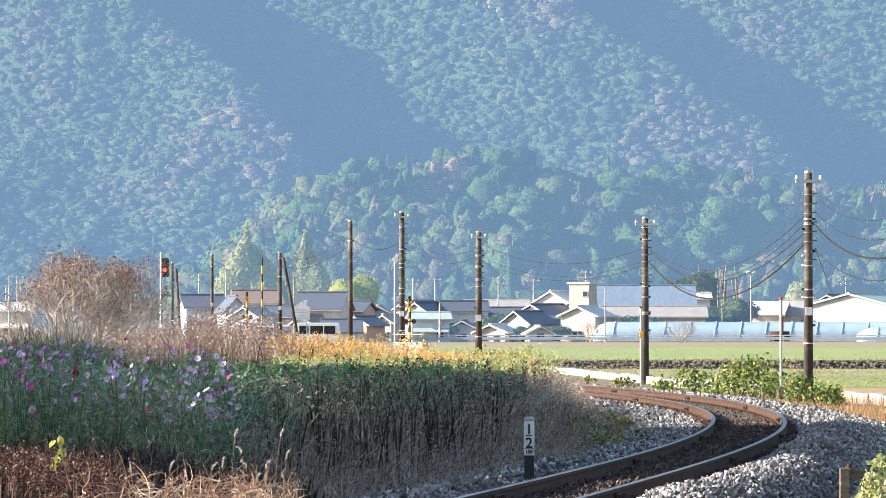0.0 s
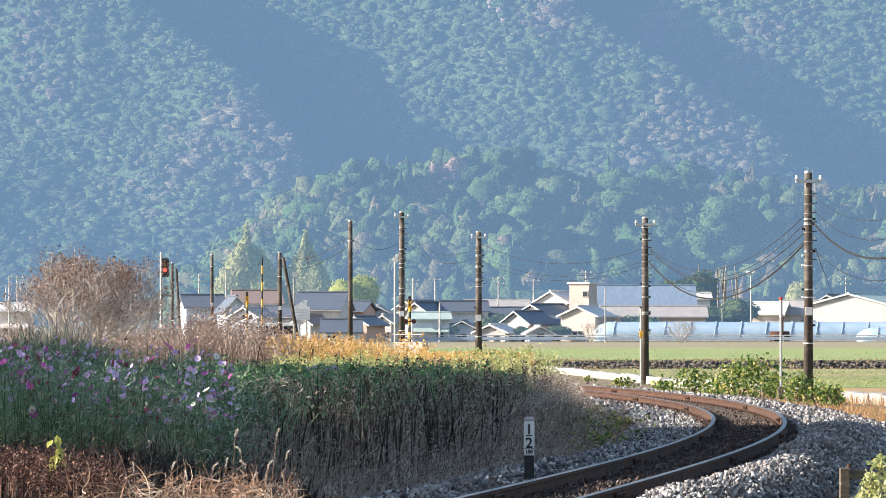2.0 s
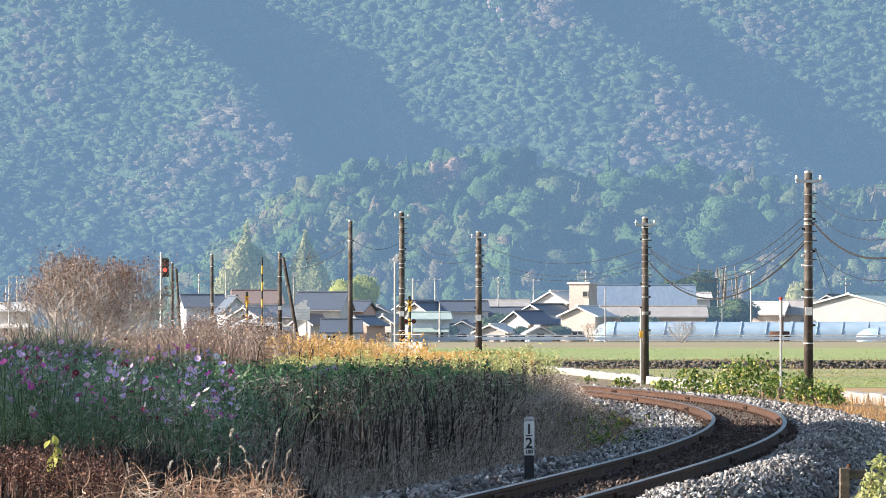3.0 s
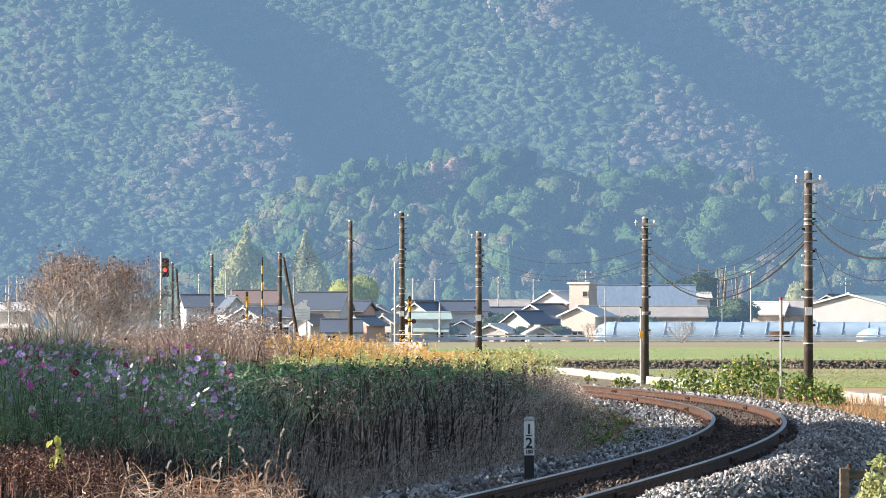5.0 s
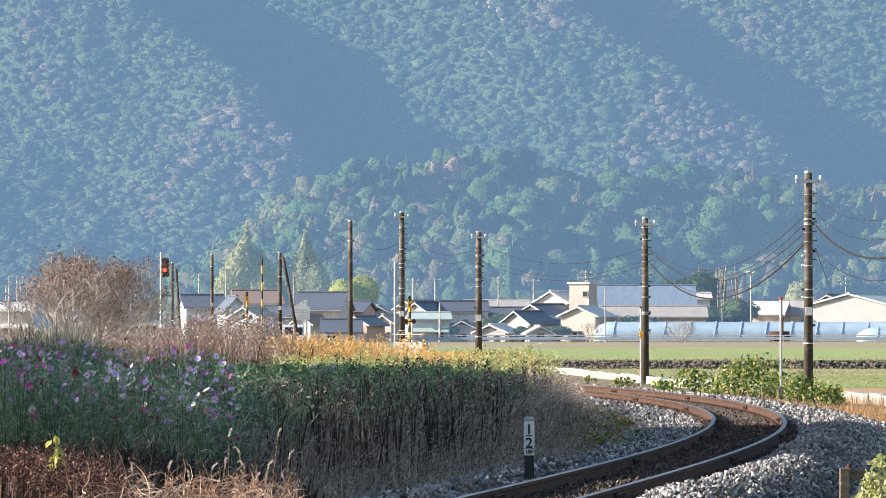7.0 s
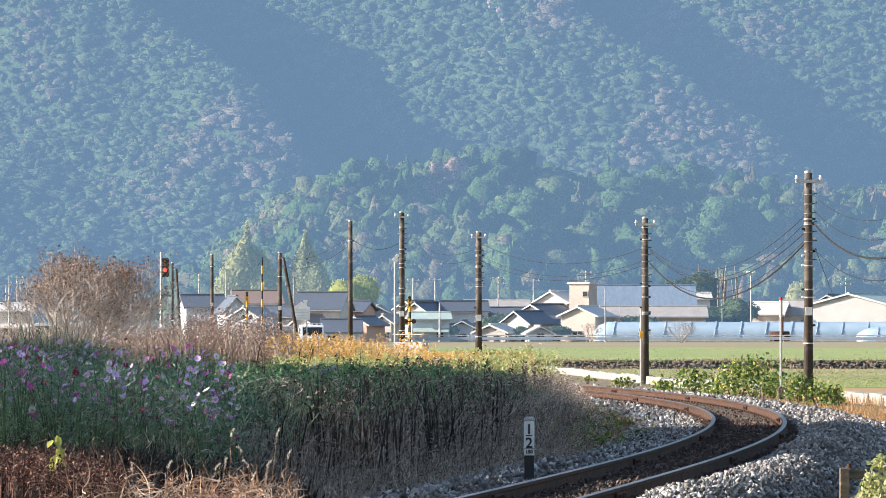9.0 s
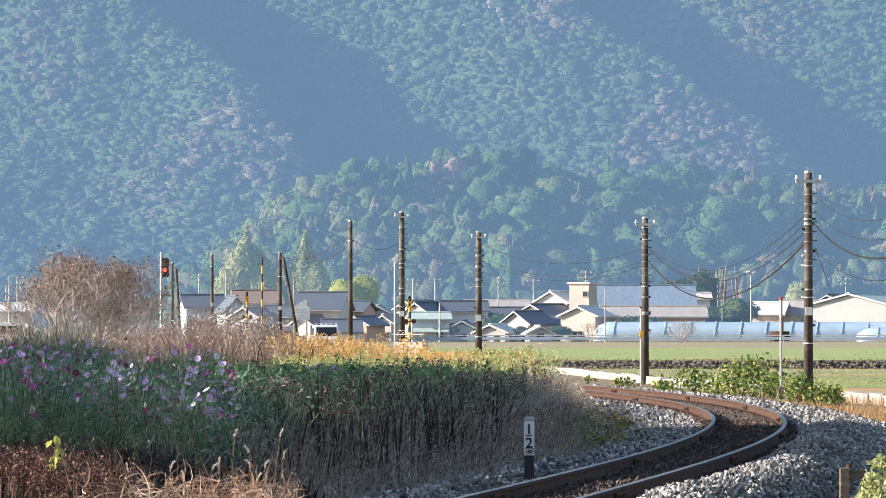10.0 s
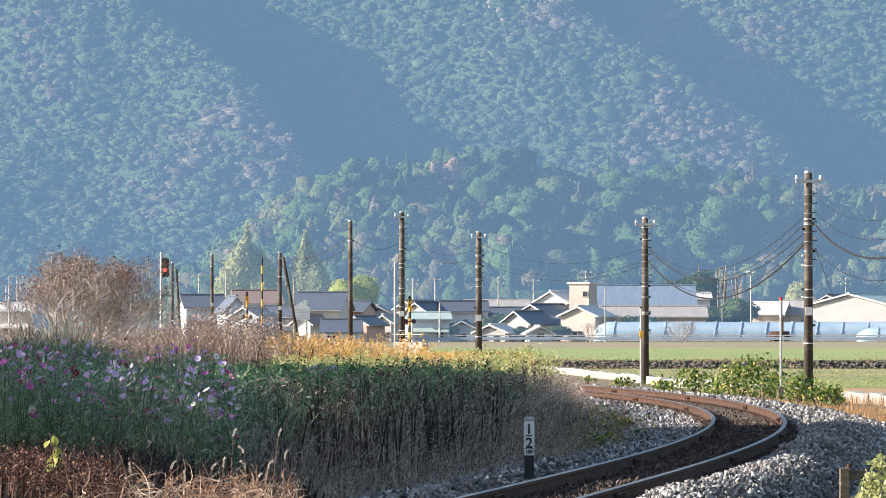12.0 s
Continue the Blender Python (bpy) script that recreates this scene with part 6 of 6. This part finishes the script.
def cosmos_bed():
    rng = random.Random(3)
    for k in range(190):
        y = rng.uniform(44, 57)
        x = (-0.0915 + 0.050 * rng.random() ** 1.2) * y
        tall = rng.uniform(0.62, 1.13) - 0.22 * ease(x, -2.9, -1.2)
        t = cosmos_plant((x, y, float(ground_z(x, y))), float(tall), rng.choice((3, 4, 5, 6)), 200 + k, "cosmos with pink, magenta and white flowers on feathery stems")
        if k % 2 == 0:
            MOVING.append((t, rng.uniform(1.2, 3.0), rng.uniform(0, 6.28), rng.uniform(1.7, 2.6)))
    g = np.random.default_rng(95)
    n = 46000
    y = g.uniform(44.5, 58, n)
    x = (-0.095 + 0.050 * g.random(n) ** 1.1 + 0.006 * g.normal(size=n)) * y
    h = (0.62 + 0.34 * g.random(n)) * (1 - 0.30 * ease(x / y, -0.055, -0.03))
    P = np.stack([x, y, ground_z(x, y) + h * (0.1 + 0.95 * g.random(n))], -1)
    leaves("cosmos_foliage", P, np.full(n, 0.030), M_COSMOS, "feathery green foliage of the cosmos bed", "foliage", 0.0, 0.06, 96)
    n = 1100
    y = g.uniform(45, 55, n)
    x = (-0.075 + 0.028 * g.random(n) + 0.005 * g.normal(size=n)) * y
    P = np.stack([x, y, ground_z(x, y) + 0.4 * g.random(n)], -1)
    leaves("broad_leaves", P, np.full(n, 0.038), M_GREEN, "dark broad leaves low in the flower bed", "foliage", 0.4, 0.8, 97)


cosmos_bed()


def lilac_flowers():
    """A few lilac blooms on the crest of the bank."""
    rng = random.Random(8)
    for x0, y0, z in [(-1.81, 66.00, 0.91), (-1.73, 66.00, 0.95), (-1.47, 66.00, 0.95), (-1.43, 66.00, 0.93), (-1.61, 66.00, 0.87), (-1.55, 66.00, 0.91)]:
        t = thing("lilac_flower", (x0, y0, float(ground_z(x0, y0))), "lilac bloom on a green stalk among the weeds", "flower", "lilac blooms")
        h = z - float(ground_z(x0, y0))
        part("stem", tube(bmesh.new(), [(0, 0, 0), (0.01, 0, h)], 0.006, 4, False), M_STEM, t)
        P = np.random.default_rng(rng.randrange(99)).normal(size=(12, 3)) * 0.016 + (0, 0, h)
        leaves("petals", P, np.full(12, 0.024), PETALS[4], "", "", 0.3, 0.7, rng.randrange(99), t, "")


lilac_flowers()

M_STRAW = leafy("pale_straw", [(0.0, (0.12, 0.07, 0.045)), (0.45, (0.44, 0.29, 0.19)), (0.8, (0.66, 0.50, 0.36)), (1.0, (0.84, 0.74, 0.60))], 0.3, (0.26, 0.14, 0.09), 1.5)
M_SEED = leafy("rust_seed_heads", [(0.0, (0.018, 0.009, 0.008)), (0.55, (0.07, 0.03, 0.024)), (0.85, (0.17, 0.085, 0.06)), (1.0, (0.42, 0.27, 0.19))], 0.15)
M_FOX = leafy("foxtail_fluff", [(0.0, (0.66, 0.58, 0.48)), (1.0, (0.85, 0.80, 0.72))], 0.5)


def front_grass():
    """The sunlit dry grass nearest the camera."""
    g = np.random.default_rng(61)
    n = 3600
    y = g.uniform(36, 42.5, n)
    x = g.uniform(-0.094, -0.028, n) * y
    top = 1.48 - (0.0315 + 0.0035 * wave(x * 4, y, 2.0) + 0.004 * ease(-x / y, 0.066, 0.088)) * y
    base = ground_z(x, y)
    h = np.clip(top - base, 0.10, 1.4) * g.uniform(0.35, 1.12, n)
    blades("dry_grass", x, y, h, np.full(n, 0.008), M_STRAW, 2.4, "sunlit straw-coloured dry grass in front", seed=62)
    n = 1500
    y = g.uniform(36.5, 42, n)
    x = g.uniform(-0.080, -0.030, n) * y
    z = 1.48 - (0.0385 - 0.0068 * g.random(n) ** 1.7 - 0.0025 * wave(x * 5, y, 2.0)) * y
    straw("tangled_straw", np.stack([x, y, z], -1), g.uniform(0.10, 0.30, n), 0.0055, M_STRAW, "tangled bright straw in the sun", 65, 0.9)
    # Near-black blades put the shade under the straw into their colour.
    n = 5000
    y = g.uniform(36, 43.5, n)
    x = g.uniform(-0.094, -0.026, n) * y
    blades("dry_grass", x, y, g.uniform(0.16, 0.42, n), np.full(n, 0.012), M_NEARBLACK, 1.2, "withered grass under the sunlit straw, coloured near-black for shade", seed=66)
    # More near-black blades, standing in for the shade behind the straw.
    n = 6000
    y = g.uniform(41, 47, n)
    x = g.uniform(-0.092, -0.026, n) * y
    blades("dry_grass", x, y, g.uniform(0.15, 0.50, n), np.full(n, 0.010), M_NEARBLACK, 1.2, "withered grass behind the sunlit straw, coloured near-black for shade", seed=67)
    n = 520
    y = g.uniform(37, 40, n)
    x = (-0.0905 + 0.022 * g.random(n) ** 1.2 + 0.004 * g.normal(size=n)) * y
    base = ground_z(x, y)
    h = np.clip(1.48 - 0.0245 * y + g.normal(size=n) * 0.04 - base, 0.2, 1.2) * g.uniform(0.7, 1.03, n)
    blades("rust_stalks", x, y, h, np.full(n, 0.005), M_SEED, 0.10, "rusty upright weed stalks", "weeds", 63)
    P = np.stack([np.repeat(x, 14), np.repeat(y, 14), np.repeat(base, 14) + np.repeat(h, 14) * g.uniform(0.55, 1.0, n * 14)], -1) + g.normal(size=(n * 14, 3)) * 0.014
    leaves("rust_seeds", P, np.full(len(P), 0.012), M_SEED, "clustered rusty seeds on the stalks", "weeds", 0.3, 0.6, 64)


front_grass()


def foxtail(at, tall, bend, seed, label="foxtail grass with a pale fluffy head"):
    """A foxtail: a bowed stalk and a drooping fluffy head."""
    t = thing("foxtail_grass", at, label, "grass", "foxtails")
    pts = [(bend * (f ** 2), 0, tall * f) for f in (0, 0.35, 0.7, 1.0)]
    k = 1 if bend > 0 else -1
    droop = random.Random(seed).uniform(0.15, 1.0)
    pts += [(bend + 0.010 * k * droop, 0, tall + 0.03), (bend + 0.026 * k * droop, 0, tall + 0.055), (bend + 0.045 * k * droop, 0, tall + 0.085 - 0.04 * droop)]
    part("stalk", tube(bmesh.new(), pts, [0.0022, 0.002, 0.0016, 0.0014, 0.0012, 0.001, 0.0008], 4, False), M_STRAW, t)
    g = np.random.default_rng(seed)
    f = g.random(150)
    P = np.stack([bend + k * 0.045 * droop * f ** 1.4, np.zeros(150), tall + (0.085 - 0.04 * droop) * np.sin(f * 1.5)], -1) + g.normal(size=(150, 3)) * 0.0045
    leaves("seed_head", P, np.full(150, 0.005), M_FOX, "", "", 0.3, 0.3, seed, t, "")
    return t


def foxtails():
    rng = random.Random(17)
    for x, y, z, b in [(*(-1.65, 38.50, 0.62), 0.03), (*(-1.54, 38.20, 0.51), -0.04), (*(-1.32, 38.80, 0.62), 0.06), (*(-1.25, 39.20, 0.44), 0.05), (*(-1.49, 37.80, 0.41), -0.05),
                       (*(-1.77, 38.00, 0.38), 0.07), (*(-1.72, 38.40, 0.39), 0.06), (*(-1.38, 38.30, 0.39), 0.05), (*(-2.11, 38.00, 0.39), 0.06), (*(-2.41, 38.00, 0.36), -0.05),
                       (*(-1.96, 37.60, 0.31), -0.06), (*(-1.43, 37.40, 0.32), 0.06)]:
        z0 = float(ground_z(x, y))
        t = foxtail((x - b, y, z0), z - z0, b, rng.randrange(999))
        MOVING.append((t, rng.uniform(1.0, 2.2), rng.uniform(0, 6.28), rng.uniform(1.6, 2.6)))


foxtails()


def leaf_sprig():
    """The bright backlit sprig of broad leaves over the dry grass."""
    x, y, z = (-3.03, 38.50, 0.55)
    z0 = float(ground_z(x, y))
    t = thing("leaf_sprig", (x, y, z0), "bright yellow-green sprig of broad leaves in the sun", "plant")
    h = z - z0
    part("stem", tube(bmesh.new(), [(0.02, 0, 0), (0.01, 0, h * 0.6), (0, 0, h + 0.06)], [0.005, 0.004, 0.003], 5, False), M_STEM, t)
    rng = random.Random(2)
    for dx, dz, s in ((0.0, 0.09, 0.075), (-0.03, 0.05, 0.06), (0.02, 0.0, 0.08), (0.0, -0.06, 0.095), (0.04, -0.08, 0.075), (-0.02, -0.12, 0.07)):
        bm = bmesh.new()
        out = [(0, 0, 0), (0.45, -0.4, 0.1), (0.5, -0.85, 0.06), (0.0, -1.5, -0.1), (-0.5, -0.85, 0.06), (-0.45, -0.4, 0.1)]
        mid = bm.verts.new((0, -0.7 * s, -0.06 * s))
        vs = [bm.verts.new((a * s, b * s, c * s)) for a, b, c in out]
        for i in range(6):
            bm.faces.new((mid, vs[i], vs[(i + 1) % 6]))
        leaf = part("leaf", bm, M_VINE, t)
        leaf.matrix_local = Matrix.Translation((dx, 0, h + dz)) @ pose(0, 0, 0, rng.uniform(40, 80), 0, rng.uniform(-50, 50))
    MOVING.append((t, 2.0, 1.0, 2.1))


leaf_sprig()


def right_shrub():
    """The leafy sprawl and the old timber stakes at the foot of the ballast."""
    rng = np.random.default_rng(71)
    x0, y0, z0 = (3.60, 43.00, 0.05)
    z0 = float(ground_z(x0, y0))
    t = thing("leafy_bramble", (x0, y0, z0), "sunlit yellow-green bramble at the edge of the ballast", "shrub")
    n = 1500
    f = rng.random(n)
    P = np.stack([rng.normal(0.04, 0.22, n) + 0.12 * f, rng.normal(0, 0.2, n), 0.12 + 0.95 * f ** 1.3], -1)
    P = P[(P[:, 0] > -0.38 + 0.50 * (P[:, 2] / 0.9))]
    leaves("leaves", P, np.full(len(P), 0.032), M_YGREEN, "", "", 0.4, 0.6, 72, t, "")
    bm = bmesh.new()
    for i in range(14):
        e = P[rng.integers(len(P))]
        tube(bm, [(0.1, 0, -0.05), (e[0] * 0.6, e[1] * 0.5, e[2] * 0.6), tuple(e)], [0.008, 0.006, 0.003], 4, False)
    part("stemwork", bm, M_BARK, t)
    x = 3.55
    zt = 0.24
    zg = float(ground_z(x, 43.5))
    s = thing("timber_stake", (x, 43.5, zg), "old weathered square timber stake with a bolt", "stake")
    part("stake", box(bmesh.new(), 0, 0, (zt - zg) / 2 - 0.05, 0.085, 0.085, zt - zg + 0.1, 0.008), M_SLEEPER, s)
    part("board", box(bmesh.new(), 0.09, 0.03, zt - zg - 0.06, 0.2, 0.03, 0.08, 0.006), M_SLEEPER, s)
    part("bolt", tube(bmesh.new(), [(0.04, 0, zt - zg), (0.04, 0, zt - zg + 0.035)], 0.018, 8), M_RUST, s)
    g = np.random.default_rng(73)
    n = 3600
    y = g.uniform(44, 70, n)
    x = at_track(g.uniform(2.5, 4.6, n), y)[0]
    blades("dry_grass", x, y, g.uniform(0.12, 0.50, n), np.full(n, 0.006), M_DRY, 0.9, "brown dry grass below the ballast", seed=74)
    n = 16000
    y = g.uniform(76, 140, n)
    x = at_track(g.uniform(2.9, 8.5, n), y)[0]
    blades("dry_grass", x, y, g.uniform(0.10, 0.30, n), np.full(n, 0.007), M_EMBER, 0.6, "short orange-brown dry grass on the slope below the track", seed=75)


right_shrub()


def field_edges():
    """Rough grass along the stone bank and the edges of the fields."""
    g = np.random.default_rng(79)
    n = 5000
    x, y = g.uniform(3, 27, n), np.where(g.random(n) < 0.5, g.uniform(246, 248, n), g.uniform(251.5, 254, n))
    blades("bank_grass", x, y, g.uniform(0.06, 0.34, n) * (0.6 + 0.5 * wave(x, y)), np.full(n, 0.02), M_DRY, 0.6, "rough dry grass along the stone bank", seed=80)
    n = 4500
    y = g.uniform(100, 165, n)
    x = np.interp(y, [98, 134, 176, 238], [15.6, 12.1, 8.4, 4.8]) + g.normal(size=n) * 0.25
    blades("kerb_grass", x, y, g.uniform(0.08, 0.42, n), np.full(n, 0.012), M_EMBER, 0.6, "orange-brown grass growing over the edging", seed=81)


field_edges()

M_CROP = leafy("young_crop_blades", [(0.0, (0.14, 0.20, 0.06)), (0.5, (0.27, 0.34, 0.11)), (0.85, (0.42, 0.42, 0.18)), (1.0, (0.52, 0.46, 0.26))], 0.3, (0.36, 0.32, 0.16), 0.25)


def crops():
    """Short blades and stubble in rows over the fields."""
    g = np.random.default_rng(180)
    for n, y0, y1, h, label in ((6000, 172, 202, 0.07, "short green crop below the railway"), (6000, 205, 246, 0.07, "short mown stubble below the railway"), (8000, 254, 398, 0.07, "short young crop before the village")):
        y = y0 + np.round(g.random(n) * (y1 - y0) / 0.9) * 0.9 + g.normal(size=n) * 0.12
        x = np.interp(y, [170, 247, 253, 400], [9.6, 5.2, 1.0, -3.0]) 
        x = x + g.random(n) * (0.10 * y - x)
        z = np.where(y < 250, -0.61, -0.20)
        blades("crop_blades", x, y, g.uniform(0.4, 1.2, n) * h, np.full(n, 0.022), M_CROP, 0.8, label, "crop", seed=181 + y0, z=z)


crops()


# ---- vehicles ----
M_CARWHITE = plain("white_car_paint", (0.74, 0.75, 0.76), 0.25, vary=0.03)
M_CARGLASS = plain("dark_car_glass", (0.02, 0.025, 0.03), 0.06, vary=0.02)
M_TYRE = plain("black_tyre", (0.02, 0.02, 0.02), 0.85)
M_HEADLAMP = plain("clear_headlamp", (0.75, 0.76, 0.78), 0.1)


def vehicle(label, length, wide, tall, rack, category="van"):
    """A small boxy van, front towards -y: body, glass, wheels, lamps, bumper and perhaps a roof rack."""
    t = thing("small_van", (0, 0, 0), label, category)
    a, b = -length / 2, length / 2
    side = [(a, 0.28), (b, 0.28), (b, tall * 0.55), (b - 0.08, tall * 0.96), (b - 0.2, tall), (a + 0.75, tall), (a + 0.55, tall * 0.96), (a + 0.16, tall * 0.55), (a + 0.02, tall * 0.48)]
    bm = prism(bmesh.new(), side, wide, (0, -wide / 2, 0))
    bmesh.ops.recalc_face_normals(bm, faces=bm.faces)
    es = [e for e in bm.edges if len({round(v.co.y, 3) for v in e.verts}) == 1]
    bmesh.ops.bevel(bm, geom=es, offset=0.06, segments=2, affect="EDGES", profile=0.6)
    bmesh.ops.rotate(bm, matrix=Matrix.Rotation(radians(90), 3, "Z"), verts=bm.verts)
    body = part("body", bm, M_CARWHITE, t, "white painted body")
    # the prism's x axis has become y
    tilt = math.atan2(0.39, tall * 0.41)
    bm = box(bmesh.new(), 0, 0, 0, wide * 0.84, 0.03, tall * 0.36, 0.01, Matrix.Rotation(-tilt, 4, "X"))
    part("windscreen", bm, M_CARGLASS, t).location = (0, a + 0.345, tall * 0.755)
    for k in (-1, 1):
        for c, w in ((a + 1.05, 0.62), (a + 1.9, 0.85), (a + 2.78, 0.75)):
            part("side_window", box(bmesh.new(), k * (wide / 2 + 0.002), c, tall * 0.75, 0.02, w, tall * 0.28, 0.008), M_CARGLASS, t)
        part("headlamp", box(bmesh.new(), k * wide * 0.36, a + 0.02, tall * 0.38, 0.24, 0.08, 0.16, 0.02), M_HEADLAMP, t)
        part("door_mirror", box(bmesh.new(), k * (wide / 2 + 0.11), a + 0.55, tall * 0.6, 0.16, 0.08, 0.2, 0.02), M_CARWHITE, t)
        for y in (a + 0.55, b - 0.6):
            wheel = part("wheel", tube(bmesh.new(), [(k * (wide / 2 - 0.16), y, 0.28), (k * (wide / 2 + 0.005), y, 0.28)], 0.28, 16), M_TYRE, t)
            part("rim", tube(bmesh.new(), [(k * (wide / 2 + 0.0), y, 0.28), (k * (wide / 2 + 0.015), y, 0.28)], 0.17, 12), M_STEEL, wheel)
    part("rear_window", box(bmesh.new(), 0, b - 0.03, tall * 0.75, wide * 0.8, 0.03, tall * 0.26, 0.01), M_CARGLASS, t)
    part("bumper", box(bmesh.new(), 0, a - 0.02, 0.36, wide * 0.94, 0.1, 0.2, 0.03), M_CARWHITE, t)
    part("grille", box(bmesh.new(), 0, a - 0.0, tall * 0.33, wide * 0.5, 0.04, 0.1, 0.01), M_BLACK, t)
    part("number_plate", box(bmesh.new(), 0, a - 0.075, 0.4, 0.33, 0.015, 0.165), M_YELLOW, t, "plain number plate")
    if rack:
        for k in (-1, 1):
            part("rack_rail", box(bmesh.new(), k * wide * 0.4, 0.2, tall + 0.09, 0.04, length * 0.6, 0.04), M_STEEL, t)
        for i in range(5):
            part("rack_bar", box(bmesh.new(), 0, -0.6 + 0.42 * i, tall + 0.1, wide * 0.84, 0.04, 0.03), M_STEEL, t)
        for k in (-0.42, -0.2, 0.0, 0.2, 0.42):
            part("rack_lamp", tube(bmesh.new(), [(k * wide, a + 0.9, tall + 0.07), (k * wide, a + 0.98, tall + 0.07)], 0.075, 10), M_HEADLAMP, t)
    return t


VAN = vehicle("white boxy van driving along the road", 3.5, 1.5, 1.95, False)
CAR = vehicle("white van with a roof rack coming down the lane", 3.6, 1.6, 1.8, True)


# ---- what moves ----
def motions():
    # the van goes off to the left along the road
    walk(VAN, [(0, pose(-8.6, 329.5, -0.15, 0, 0, -90)), (1, pose(-9.7, 329.5, -0.15, 0, 0, -90)), (2, pose(-11.3, 329.4, -0.15, 0, 0, -90)), (3, pose(-12.7, 329.4, -0.15, 0, 0, -90)),
               (4.8, pose(-15.6, 329.3, -0.15, 0, 0, -90)), (7, pose(-20.5, 329.2, -0.15, 0, 0, -90)), (9.5, pose(-28, 329, -0.15, 0, 0, -90)), (12, pose(-37, 328.8, -0.15, 0, 0, -90))])
    # the other comes down the lane and turns behind the weeds
    walk(CAR, [(0, pose(-16.96, 470, -0.15, 0, 0, 3)), (3, pose(-14.83, 430, -0.15, 0, 0, 3)), (6, pose(-12.57, 392, -0.15, 0, 0, 3)), (7.2, pose(-11.14, 370, -0.15, 0, 0, 3)), (8.8, pose(-9.36, 345, -0.15, 0, 0, 4)), (9.4, pose(-8.69, 336, -0.15, 0, 0, 4)), (10, pose(-7.82, 327, -0.15, 0, 0, 4)), (10.4, pose(-7.16, 321, -0.18, 0, 0, 5)), (10.8, pose(-6.59, 315, -0.32, 0, 0, 6)), (11.1, pose(-6.11, 309, -0.73, 0, 0, 7)), (11.4, pose(-5.64, 303, -1.17, 0, 0, 8)), (11.7, pose(-5.22, 297, -1.42, 0, 0, 8)), (12, pose(-4.88, 291, -1.43, 0, 0, 8))])
    # flowers and grasses nod in a light wind
    for ob, sway, phase, period in MOVING:
        m = ob.matrix_world.copy()
        rows = []
        for k in range(25):
            t = k * 0.5
            a = sway * (math.sin(2 * math.pi * t / period + phase) + 0.4 * math.sin(2 * math.pi * t / 5.3 + phase * 2))
            rows.append((t, m @ pose(0, 0, 0, 0.4 * a, a, 0)))
        walk(ob, rows)


motions()
